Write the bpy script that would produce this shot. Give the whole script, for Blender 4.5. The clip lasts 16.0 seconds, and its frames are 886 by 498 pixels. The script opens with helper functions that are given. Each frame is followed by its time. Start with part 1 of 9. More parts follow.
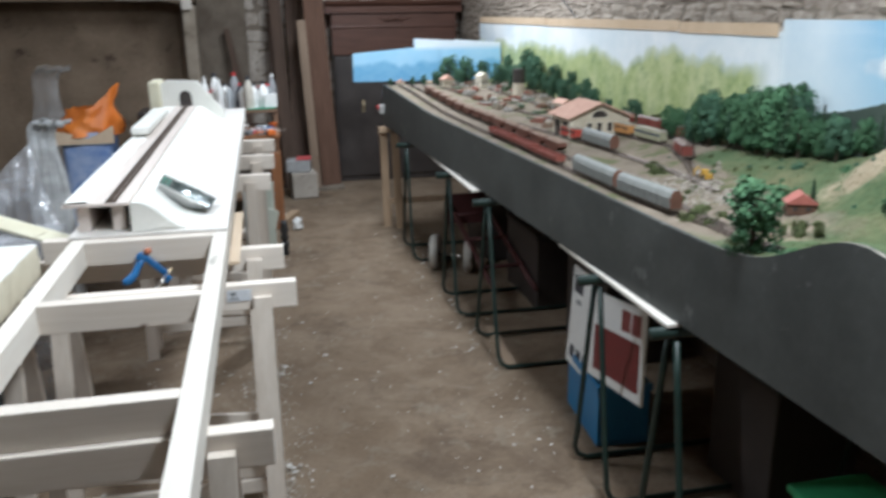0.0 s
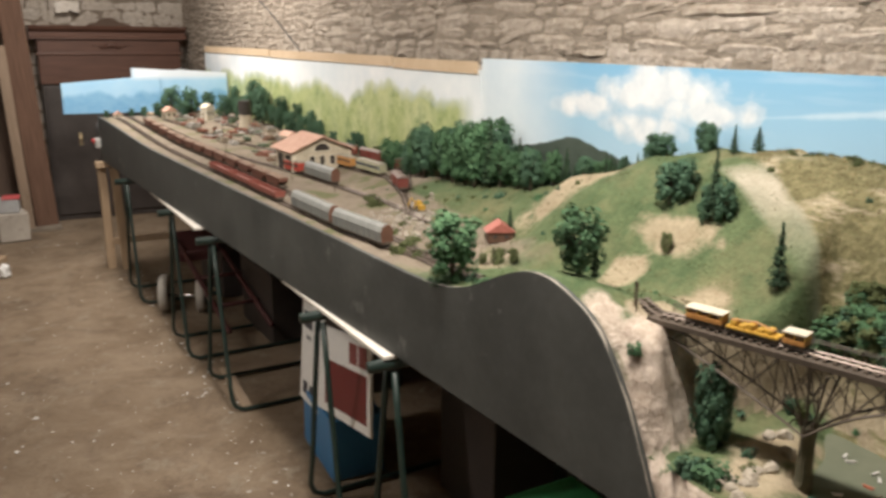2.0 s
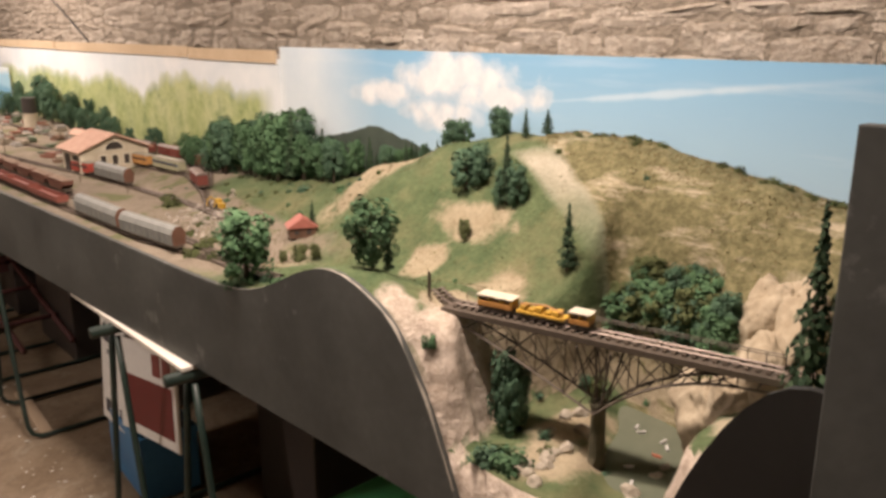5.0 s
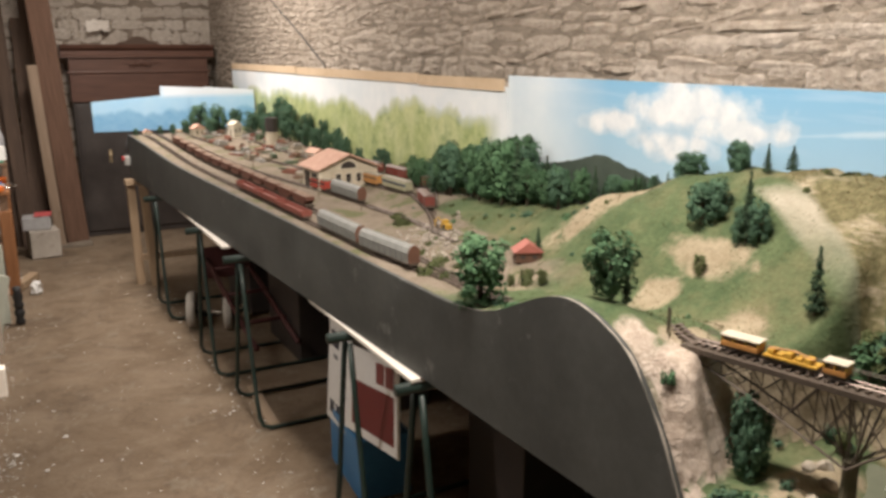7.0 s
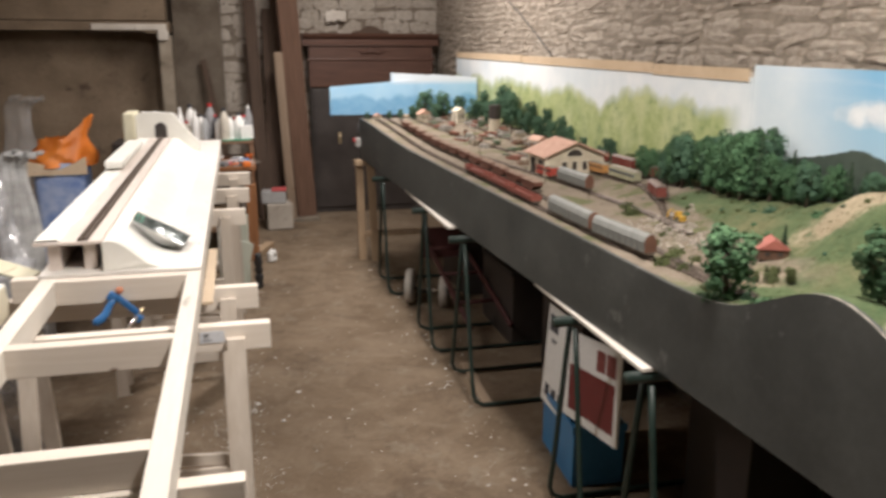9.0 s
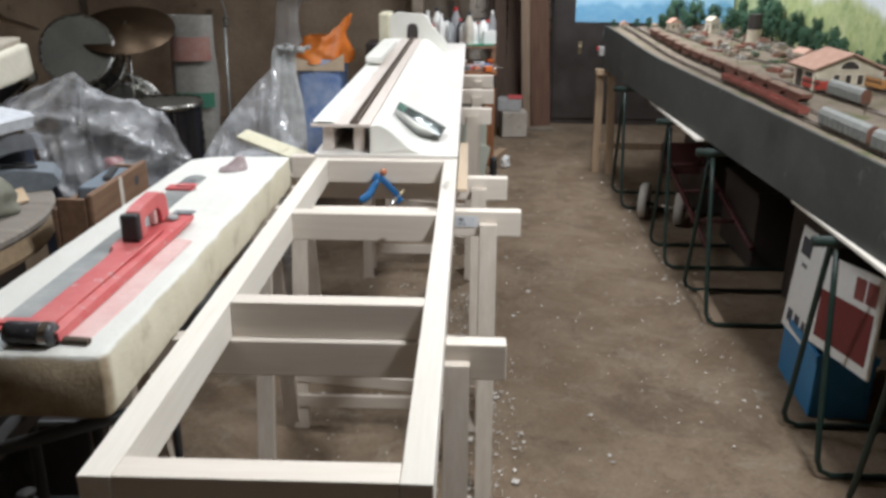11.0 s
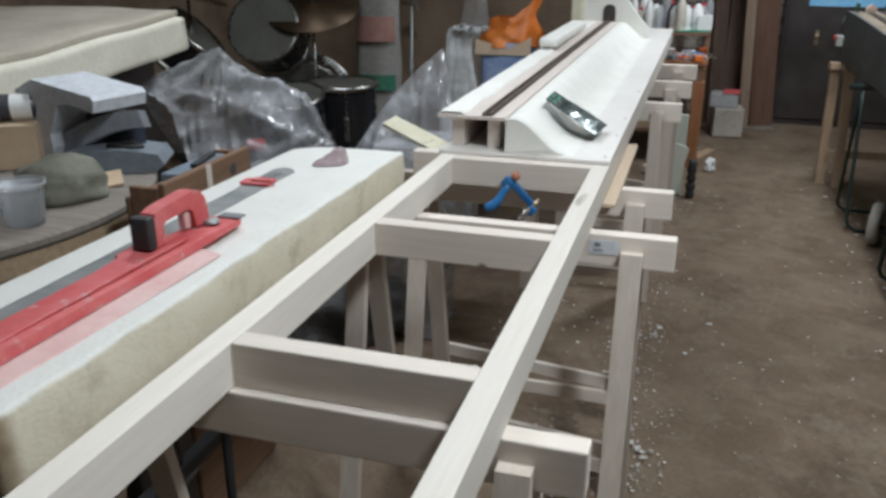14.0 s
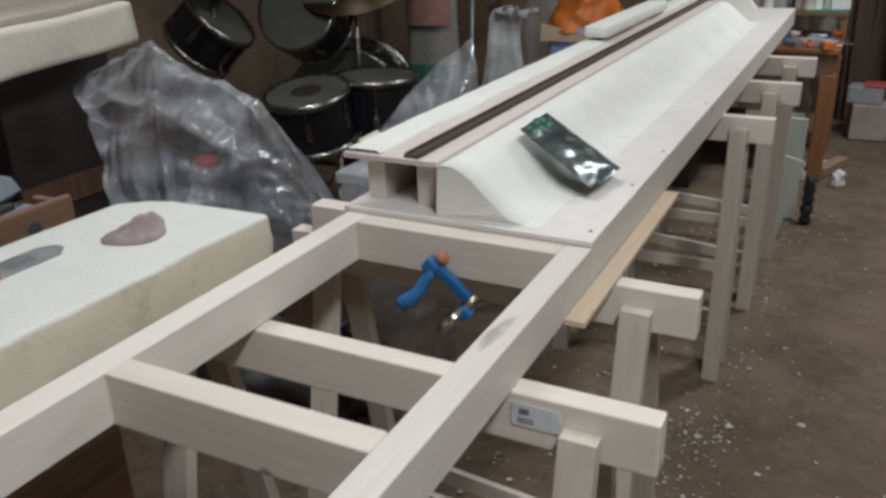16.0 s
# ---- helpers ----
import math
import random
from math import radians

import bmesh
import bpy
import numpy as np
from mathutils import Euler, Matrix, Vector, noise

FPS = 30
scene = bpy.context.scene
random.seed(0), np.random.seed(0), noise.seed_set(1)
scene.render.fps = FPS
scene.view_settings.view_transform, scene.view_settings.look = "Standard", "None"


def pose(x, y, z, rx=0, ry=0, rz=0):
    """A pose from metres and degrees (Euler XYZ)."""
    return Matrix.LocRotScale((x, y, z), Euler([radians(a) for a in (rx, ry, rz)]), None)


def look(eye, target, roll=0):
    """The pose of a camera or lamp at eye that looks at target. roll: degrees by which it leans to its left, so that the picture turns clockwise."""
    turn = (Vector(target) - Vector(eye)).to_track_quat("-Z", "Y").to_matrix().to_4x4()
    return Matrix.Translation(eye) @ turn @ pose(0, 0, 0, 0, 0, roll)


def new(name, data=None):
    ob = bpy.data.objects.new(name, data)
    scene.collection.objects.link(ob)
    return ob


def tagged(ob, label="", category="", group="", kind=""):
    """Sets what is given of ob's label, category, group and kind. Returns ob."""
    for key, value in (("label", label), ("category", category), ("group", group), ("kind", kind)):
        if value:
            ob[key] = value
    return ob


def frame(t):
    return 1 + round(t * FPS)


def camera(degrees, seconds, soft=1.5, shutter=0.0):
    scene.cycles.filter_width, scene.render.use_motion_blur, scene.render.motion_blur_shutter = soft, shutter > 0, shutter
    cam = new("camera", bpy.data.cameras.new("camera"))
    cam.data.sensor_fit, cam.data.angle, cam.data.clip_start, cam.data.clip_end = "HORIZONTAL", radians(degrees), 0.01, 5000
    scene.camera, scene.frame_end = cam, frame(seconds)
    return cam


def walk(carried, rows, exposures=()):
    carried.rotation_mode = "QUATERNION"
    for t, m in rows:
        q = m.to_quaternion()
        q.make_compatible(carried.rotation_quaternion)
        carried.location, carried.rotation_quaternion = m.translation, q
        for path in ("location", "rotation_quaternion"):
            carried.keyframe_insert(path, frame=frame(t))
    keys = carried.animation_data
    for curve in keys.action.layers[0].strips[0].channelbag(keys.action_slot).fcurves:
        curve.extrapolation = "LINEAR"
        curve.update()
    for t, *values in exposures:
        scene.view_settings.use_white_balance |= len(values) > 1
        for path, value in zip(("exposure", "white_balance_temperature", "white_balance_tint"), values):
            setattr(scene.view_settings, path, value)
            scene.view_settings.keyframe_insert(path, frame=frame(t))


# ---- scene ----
cam = camera(57.0, 16.0, soft=3.1, shutter=0.4)

PATH = [
    (0, (0.129, -0.749, 1.422), (0.529, 1.13, 0.863), -0.8),
    (0.5, (0.165, -0.747, 1.449), (0.77, 1.09, 0.94), -0.6),
    (1, (0.187, -0.751, 1.45), (0.924, 1.037, 0.944), 0.2),
    (1.5, (0.204, -0.76, 1.452), (1.058, 0.978, 0.952), 0.4),
    (2, (0.23, -0.76, 1.447), (1.192, 0.92, 0.948), 0.5),
    (2.5, (0.272, -0.761, 1.444), (1.367, 0.836, 0.945), 0.5),
    (3, (0.302, -0.775, 1.442), (1.501, 0.752, 0.959), 0.3),
    (3.2, (0.314, -0.781, 1.434), (1.568, 0.7, 0.95), 0.6),
    (4.25, (0.333, -0.772, 1.437), (1.665, 0.610, 0.925), 0.3),
    (5.3, (0.326, -0.753, 1.444), (1.558, 0.732, 0.919), 0.0),
    (5.5, (0.311, -0.754, 1.448), (1.501, 0.764, 0.921), 0.1),
    (6, (0.285, -0.748, 1.456), (1.363, 0.857, 0.944), -0.3),
    (6.5, (0.262, -0.743, 1.461), (1.245, 0.928, 0.969), -0.3),
    (7, (0.238, -0.737, 1.467), (1.148, 0.979, 0.994), -0.2),
    (7.5, (0.212, -0.738, 1.469), (1.03, 1.027, 1.004), -0.3),
    (8, (0.196, -0.738, 1.476), (0.942, 1.06, 1.017), -0.5),
    (8.5, (0.163, -0.74, 1.466), (0.791, 1.1, 1.0), -0.0),
    (9, (0.129, -0.737, 1.456), (0.593, 1.145, 0.963), 0.1),
    (9.5, (0.09, -0.736, 1.441), (0.363, 1.173, 0.91), 0.4),
    (10, (0.059, -0.735, 1.431), (0.177, 1.182, 0.874), -0.1),
    (10.2, (0.046, -0.742, 1.429), (0.117, 1.171, 0.851), -0.1),
    (12.3, (0.022, -0.801, 1.364), (-0.232, 1.017, 0.569), -0.9),
    (12.5, (0.015, -0.772, 1.362), (-0.272, 1.042, 0.569), -1.3),
    (13, (0.003, -0.624, 1.35), (-0.283, 1.218, 0.625), -0.6),
    (13.5, (0.043, -0.488, 1.33), (-0.331, 1.324, 0.57), -1.0),
    (14, (0.185, -0.337, 1.337), (-0.377, 1.445, 0.625), -0.2),
    (14.5, (0.214, -0.132, 1.314), (-0.4, 1.631, 0.598), -0.7),
    (15, (0.203, 0.096, 1.309), (-0.368, 1.88, 0.608), -0.9),
    (15.5, (0.266, 0.309, 1.285), (-0.47, 2.027, 0.575), -0.8),
    (16, (0.305, 0.496, 1.285), (-0.544, 2.14, 0.526), -1.6),
]

WB = [
    (0.0, 0.0, 5000, 4), (1.0, 0.0, 5100, 4), (1.5, 0.07, 6100, 11), (2.0, 0.16, 6120, 10), (2.5, 0.17, 6220, 14), (3.2, 0.13, 6350, 16), (5.5, 0.12, 6900, 21), (6.5, 0.10, 6450, 15), (7.5, 0.10, 6150, 12), (9.0, 0.03, 6000, 12), (10.2, -0.05, 5600, 9), (12.5, -0.09, 5080, 4), (14.0, -0.47, 5120, 4), (15.0, -0.63, 5220, 5), (16.0, -0.84, 5320, 6),
]
walk(cam, [(t, look(eye, target, roll)) for t, eye, target, roll in PATH], WB)

# ---- light ----
world = bpy.data.worlds.new("world")
scene.world = world
world.use_nodes = True
world.node_tree.nodes["Background"].inputs["Color"].default_value = (0.9, 0.95, 1.0, 1)
world.node_tree.nodes["Background"].inputs["Strength"].default_value = 0.03


def lamp(name, place, size, size_y, watts, colour, target):
    data = bpy.data.lights.new(name, "AREA")
    data.shape, data.size, data.size_y, data.energy, data.color = "RECTANGLE", size, size_y, watts, colour
    ob = new(name, data)
    ob.matrix_world = look(place, target)
    return ob


lamp("lamp_over_layout", (0.85, 0.42, 2.60), 0.14, 0.9, 71, (1.0, 0.89, 0.76), (0.7, 1.0, 0.0))
lamp("lamp_over_aisle", (0.88, 4.15, 2.60), 0.14, 1.1, 76, (1.0, 0.89, 0.77), (0.9, 4.2, 0.0))
lamp("lamp_over_store", (-0.95, 1.95, 2.66), 0.14, 1.1, 46, (1.0, 0.89, 0.77), (-0.3, 1.9, 0.0))


# ---- materials ----
def rgb(c):
    return (c[0], c[1], c[2], 1.0)


class Nodes:
    """A small wrapper for building node materials."""

    def __init__(self, name, rough=0.6, metal=0.0, spec=0.5):
        self.mat = bpy.data.materials.new(name)
        self.mat.use_nodes = True
        self.tree = self.mat.node_tree
        self.bsdf = self.tree.nodes["Principled BSDF"]
        self.bsdf.inputs["Roughness"].default_value = rough
        self.bsdf.inputs["Metallic"].default_value = metal
        self.bsdf.inputs["Specular IOR Level"].default_value = spec
        self.pos = self.node("ShaderNodeTexCoord").outputs["Object"]

    def node(self, kind):
        return self.tree.nodes.new(kind)

    def put(self, socket, value):
        if isinstance(value, bpy.types.NodeSocket):
            self.tree.links.new(value, socket)
        elif isinstance(value, (tuple, list)) and len(value) == 3 and socket.type == "RGBA":
            socket.default_value = rgb(value)
        else:
            socket.default_value = value

    def world(self):
        return self.node("ShaderNodeNewGeometry").outputs["Position"]

    def noise(self, scale, detail=4, rough=0.55, where=None, stretch=None, dist=0.0):
        n = self.node("ShaderNodeTexNoise")
        src = where or self.pos
        if stretch:
            m = self.node("ShaderNodeMapping")
            self.put(m.inputs["Vector"], src)
            m.inputs["Scale"].default_value = stretch
            src = m.outputs["Vector"]
        self.put(n.inputs["Vector"], src)
        for key, v in (("Scale", scale), ("Detail", detail), ("Roughness", rough), ("Distortion", dist)):
            n.inputs[key].default_value = v
        return n.outputs["Fac"]

    def voronoi(self, scale, feature="F1", out="Distance", where=None):
        n = self.node("ShaderNodeTexVoronoi")
        n.feature = feature
        self.put(n.inputs["Vector"], where or self.pos)
        n.inputs["Scale"].default_value = scale
        return n.outputs[out]

    def random(self):
        return self.node("ShaderNodeObjectInfo").outputs["Random"]

    def island(self):
        return self.node("ShaderNodeNewGeometry").outputs["Random Per Island"]

    def ramp(self, fac, stops, smooth=False):
        n = self.node("ShaderNodeValToRGB")
        n.color_ramp.interpolation = "EASE" if smooth else "LINEAR"
        while len(n.color_ramp.elements) < len(stops):
            n.color_ramp.elements.new(0.5)
        for e, (at, c) in zip(n.color_ramp.elements, stops):
            e.position = at
            e.color = rgb(c) if not isinstance(c, (int, float)) else (c, c, c, 1)
        self.put(n.inputs["Fac"], fac)
        return n.outputs["Color"]

    def mix(self, fac, a, b, mode="MIX"):
        n = self.node("ShaderNodeMix")
        n.data_type, n.blend_type = "RGBA", mode
        self.put(n.inputs[0], fac)
        self.put(n.inputs[6], a)
        self.put(n.inputs[7], b)
        return n.outputs[2]

    def math(self, op, a, b=0.0, c=0.0):
        n = self.node("ShaderNodeMath")
        n.operation = op
        for s, v in zip(n.inputs, (a, b, c)):
            self.put(s, v)
        return n.outputs[0]

    def split(self, v):
        n = self.node("ShaderNodeSeparateXYZ")
        self.put(n.inputs[0], v)
        return n.outputs[0], n.outputs[1], n.outputs[2]

    def bump(self, height, strength=0.3, distance=0.01):
        n = self.node("ShaderNodeBump")
        n.inputs["Strength"].default_value = strength
        n.inputs["Distance"].default_value = distance
        self.put(n.inputs["Height"], height)
        self.put(self.bsdf.inputs["Normal"], n.outputs["Normal"])

    def out(self, colour, rough=None):
        self.put(self.bsdf.inputs["Base Color"], colour)
        if rough is not None:
            self.put(self.bsdf.inputs["Roughness"], rough)
        return self.mat


def mottled(name, a, b, scale=8.0, rough=0.7, fine=60.0, bump=0.15, dist=0.004, spec=0.4, metal=0.0, speck=None, varied=0.0):
    """A surface with a broad mottle, a fine grain and a light relief."""
    n = Nodes(name, rough, metal, spec)
    broad = n.noise(scale, 4)
    small = n.noise(fine, 3)
    c = n.mix(n.ramp(broad, ((0.3, 0.0), (0.7, 1.0))), a, b)
    c = n.mix(0.25, c, n.mix(small, (0.15, 0.15, 0.15), (1, 1, 1)), "SOFT_LIGHT")
    if speck:
        c = n.mix(n.ramp(n.noise(scale * 2.3, 6, 0.7), ((0.6, 0.0), (0.68, 1.0))), c, speck)
    if varied:
        c = n.mix(1.0, c, n.ramp(n.random(), ((0.0, 1.0 - varied), (1.0, 1.0))), "MULTIPLY")
    if bump:
        n.bump(small, bump, dist)
    return n.out(c, n.math("MULTIPLY_ADD", broad, 0.2, rough - 0.1))


def timber(name, a, b, axis=1, rough=0.6, knots=True, scale=1.0):
    """Sawn wood with its grain along one axis, and some knots."""
    n = Nodes(name, rough, 0, 0.35)
    st = [26.0 * scale] * 3
    st[axis] = 1.6 * scale
    g = n.noise(2.4, 6, 0.6, stretch=tuple(st), dist=0.4)
    st2 = [90.0 * scale] * 3
    st2[axis] = 5.0 * scale
    f = n.noise(2.0, 3, 0.6, stretch=tuple(st2))
    c = n.mix(n.ramp(g, ((0.3, 0.0), (0.72, 1.0))), a, b)
    c = n.mix(0.3, c, n.mix(f, (0.2, 0.17, 0.13), (1, 1, 1)), "SOFT_LIGHT")
    if knots:
        k = n.voronoi(5.5)
        c = n.mix(n.ramp(k, ((0.03, 1.0), (0.075, 0.0))), c, (0.16, 0.085, 0.045))
    st3 = [2.2] * 3
    st3[axis] = 0.7
    nick = n.ramp(n.noise(9.0, 2, 0.5, stretch=tuple(st3)), ((0.75, 0.0), (0.79, 0.7)))
    c = n.mix(nick, c, tuple(v * 0.42 for v in a))
    c = n.mix(1.0, c, n.ramp(n.random(), ((0.0, 0.82), (1.0, 1.0))), "MULTIPLY")
    n.bump(f, 0.12, 0.002)
    return n.out(c)


def plain(name, c, rough=0.5, metal=0.0, var=0.12, scale=30.0, spec=0.5):
    return mottled(name, tuple(v * (1 - var) for v in c), tuple(min(1, v * (1 + var)) for v in c), scale, rough, scale * 6, 0.06, 0.002, spec, metal)


def ground_floor():
    """Trodden earth over worn concrete, with stains, gravel and pale dust."""
    n = Nodes("earth_floor", 0.92, 0, 0.25)
    w = n.world()
    broad = n.noise(0.9, 5, 0.6, w)
    mid = n.noise(4.2, 6, 0.68, w, dist=0.6)
    small = n.noise(19.0, 5, 0.65, w)
    fine = n.noise(70.0, 4, 0.7, w)
    c = n.mix(n.ramp(broad, ((0.32, 0.0), (0.68, 1.0))), (0.107, 0.076, 0.048), (0.190, 0.141, 0.095))
    c = n.mix(n.ramp(mid, ((0.40, 0.0), (0.64, 0.75))), c, (0.215, 0.166, 0.117))
    c = n.mix(n.ramp(n.noise(2.0, 7, 0.72, w, dist=0.8), ((0.52, 0.0), (0.66, 0.7))), c, (0.078, 0.055, 0.037))
    crust = n.ramp(n.noise(7.5, 7, 0.74, w, dist=0.5), ((0.56, 0.0), (0.63, 0.55)))
    c = n.mix(crust, c, (0.225, 0.190, 0.145))
    c = n.mix(n.ramp(small, ((0.56, 0.0), (0.70, 0.5))), c, (0.088, 0.063, 0.043))
    c = n.mix(0.45, c, n.mix(fine, (0.1, 0.1, 0.1), (1, 1, 1)), "SOFT_LIGHT")
    grit = n.voronoi(48.0, where=w)
    c = n.mix(n.math("MULTIPLY", n.ramp(grit, ((0.04, 0.6), (0.15, 0.0))), n.ramp(mid, ((0.42, 0.0), (0.60, 1.0)))), c, (0.30, 0.265, 0.22))
    n.bump(n.math("ADD", n.math("ADD", n.math("MULTIPLY", mid, 2.2), n.math("MULTIPLY", small, 0.8)), n.math("ADD", n.math("MULTIPLY", fine, 0.22), n.math("MULTIPLY", crust, 0.35))), 0.6, 0.014)
    return n.out(c)


def stone_mat(name, a, b, c3):
    n = Nodes(name, 0.9, 0, 0.25)
    w = n.world()
    c = n.mix(n.ramp(n.noise(3.0, 4, 0.6, w), ((0.3, 0.0), (0.7, 1.0))), a, b)
    c = n.mix(n.ramp(n.random(), ((0.0, 0.0), (1.0, 0.55))), c, c3)
    f = n.noise(38.0, 6, 0.7, w)
    c = n.mix(0.6, c, n.mix(n.ramp(f, ((0.3, 0.0), (0.72, 1.0))), (0.12, 0.1, 0.08), (1, 1, 1)), "SOFT_LIGHT")
    c = n.mix(n.ramp(n.noise(9.0, 6, 0.75, w), ((0.60, 0.0), (0.74, 0.55))), c, (0.12, 0.095, 0.075))
    n.bump(n.math("ADD", f, n.noise(14.0, 5, 0.7, w)), 1.0, 0.02)
    return n.out(c)


M = {}
M["floor"] = ground_floor()
M["stone"] = stone_mat("limestone_rubble", (0.39, 0.338, 0.28), (0.51, 0.45, 0.385), (0.32, 0.268, 0.215))
M["mortar"] = mottled("old_lime_mortar", (0.14, 0.114, 0.09), (0.24, 0.20, 0.16), 9, 0.95, 70, 0.6, 0.01, 0.2)
M["mortar_pale"] = mottled("pale_lime_mortar", (0.165, 0.137, 0.107), (0.28, 0.238, 0.192), 11, 0.95, 60, 0.9, 0.014, 0.2, speck=(0.20, 0.165, 0.13))
M["sooty"] = mottled("sooty_plaster", (0.14, 0.102, 0.070), (0.34, 0.265, 0.19), 1.7, 0.95, 40, 0.4, 0.01, 0.2, speck=(0.11, 0.08, 0.06))
M["limewash"] = mottled("dirty_limewash", (0.55, 0.50, 0.44), (0.70, 0.66, 0.60), 7, 0.9, 50, 0.4, 0.008, 0.2, speck=(0.36, 0.31, 0.26))
M["limewash_far"] = mottled("greyed_limewash", (0.30, 0.27, 0.23), (0.42, 0.38, 0.33), 5, 0.9, 50, 0.4, 0.008, 0.2, speck=(0.22, 0.19, 0.16))
M["beam_dark"] = timber("dark_old_timber", (0.055, 0.036, 0.026), (0.105, 0.07, 0.05), 2, 0.8)
M["walnut"] = timber("polished_walnut", (0.080, 0.040, 0.029), (0.130, 0.066, 0.047), 0, 0.42, False)
# deeper black, for the second fascia beyond the gorge
M["fascia_black"] = mottled("deep_black_paint", (0.010, 0.010, 0.010), (0.017, 0.017, 0.016), 4.2, 0.5, 55, 0.15, 0.003, 0.4)
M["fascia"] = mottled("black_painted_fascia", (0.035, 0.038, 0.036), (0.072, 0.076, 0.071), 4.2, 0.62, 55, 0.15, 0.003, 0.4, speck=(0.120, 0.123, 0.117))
M["pine"] = timber("planed_pine", (0.71, 0.66, 0.585), (0.76, 0.715, 0.645), 1, 0.55)
M["pine_x"] = timber("planed_pine_cross", (0.70, 0.63, 0.545), (0.77, 0.70, 0.62), 0, 0.55)
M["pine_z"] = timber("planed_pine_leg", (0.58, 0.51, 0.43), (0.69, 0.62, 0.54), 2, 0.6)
M["bed"] = timber("pale_bed_board", (0.66, 0.585, 0.53), (0.74, 0.665, 0.61), 1, 0.65, False)
M["ply"] = timber("plywood", (0.60, 0.47, 0.33), (0.70, 0.57, 0.42), 1, 0.6, False)
M["dull_steel"] = plain("dull_screw_steel", (0.10, 0.10, 0.10), 0.5, 0.6)
M["white_board"] = mottled("white_painted_board", (0.66, 0.63, 0.59), (0.75, 0.72, 0.68), 4, 0.6, 50, 0.08, 0.002)
M["foam"] = mottled("white_foam", (0.70, 0.69, 0.64), (0.77, 0.76, 0.71), 12, 0.85, 150, 0.25, 0.002, 0.25)
M["cream_foam"] = mottled("yellowed_foam", (0.62, 0.58, 0.42), (0.74, 0.71, 0.56), 9, 0.9, 120, 0.4, 0.003, 0.2, speck=(0.42, 0.37, 0.25))
M["green_tube"] = plain("dark_green_paint", (0.009, 0.021, 0.016), 0.5, 0.0, 0.3, 20)
M["leg_wood"] = timber("weathered_leg", (0.30, 0.21, 0.13), (0.44, 0.33, 0.22), 2, 0.7)


# ---- building helpers ----
def thing(name, at=(0, 0, 0), label="", category="", group="", kind="", turn=0.0):
    ob = new(name)
    ob.empty_display_size = 0.05
    ob.matrix_world = pose(*at, 0, 0, turn)
    return tagged(ob, label, category, group, kind)


def mesh_of(bm, name, material, smooth=False):
    me = bpy.data.meshes.new(name)
    bm.normal_update()
    bm.to_mesh(me)
    bm.free()
    if smooth:
        me.polygons.foreach_set("use_smooth", [True] * len(me.polygons))
    if material is not None:
        me.materials.append(material)
    return me


def part(name, bm, material, parent, label="", smooth=False, kind=""):
    """Links a bmesh as one mesh object under a thing or a part."""
    ob = new(name, mesh_of(bm, name, material, smooth))
    ob.parent = parent
    return tagged(ob, label, kind=kind)


def solo(name, bm, material, label="", category="", group="", kind="", smooth=False, at=None):
    """A thing of one mesh."""
    ob = new(name, mesh_of(bm, name, material, smooth))
    if at is not None:
        ob.matrix_world = at
    return tagged(ob, label, category, group, kind)


def box(bm, x0, x1, y0, y1, z0, z1, bevel=0.0, m=None):
    vs = [bm.verts.new((x, y, z)) for x in (x0, x1) for y in (y0, y1) for z in (z0, z1)]
    fs = [bm.faces.new([vs[i] for i in f]) for f in ((0, 1, 3, 2), (4, 6, 7, 5), (0, 4, 5, 1), (2, 3, 7, 6), (0, 2, 6, 4), (1, 5, 7, 3))]
    if bevel > 0:
        es = list({e for f in fs for e in f.edges})
        got = bmesh.ops.bevel(bm, geom=es, offset=bevel, segments=2, profile=0.6, affect="EDGES")
        vs = list({v for f in got["faces"] for v in f.verts} | {v for v in vs if v.is_valid})
    if m is not None:
        bmesh.ops.transform(bm, matrix=m, verts=[v for v in vs if v.is_valid])
    return bm


def boxed(*a, **k):
    return box(bmesh.new(), *a, **k)


def tube(bm, points, radius, sides=8, closed=False, radii=None):
    """A round bar along a line of points."""
    pts = [Vector(p) for p in points]
    rings = []
    n = len(pts)
    ref = None
    for i, p in enumerate(pts):
        a = pts[(i - 1) % n] if (i > 0 or closed) else pts[0]
        b = pts[(i + 1) % n] if (i < n - 1 or closed) else pts[-1]
        d = (b - a).normalized()
        if ref is None or abs(d.dot(ref)) > 0.95:
            ref = Vector((0, 0, 1)) if abs(d.z) < 0.9 else Vector((1, 0, 0))
        u = d.cross(ref).normalized()
        w = d.cross(u).normalized()
        r = radii[i] if radii else radius
        rings.append([bm.verts.new(p + r * (math.cos(t) * u + math.sin(t) * w)) for t in (2 * math.pi * k / sides for k in range(sides))])
    last = n if closed else n - 1
    for i in range(last):
        a, b = rings[i], rings[(i + 1) % n]
        for k in range(sides):
            bm.faces.new((a[k], a[(k + 1) % sides], b[(k + 1) % sides], b[k]))
    if not closed:
        bm.faces.new(rings[0][::-1])
        bm.faces.new(rings[-1])
    return bm


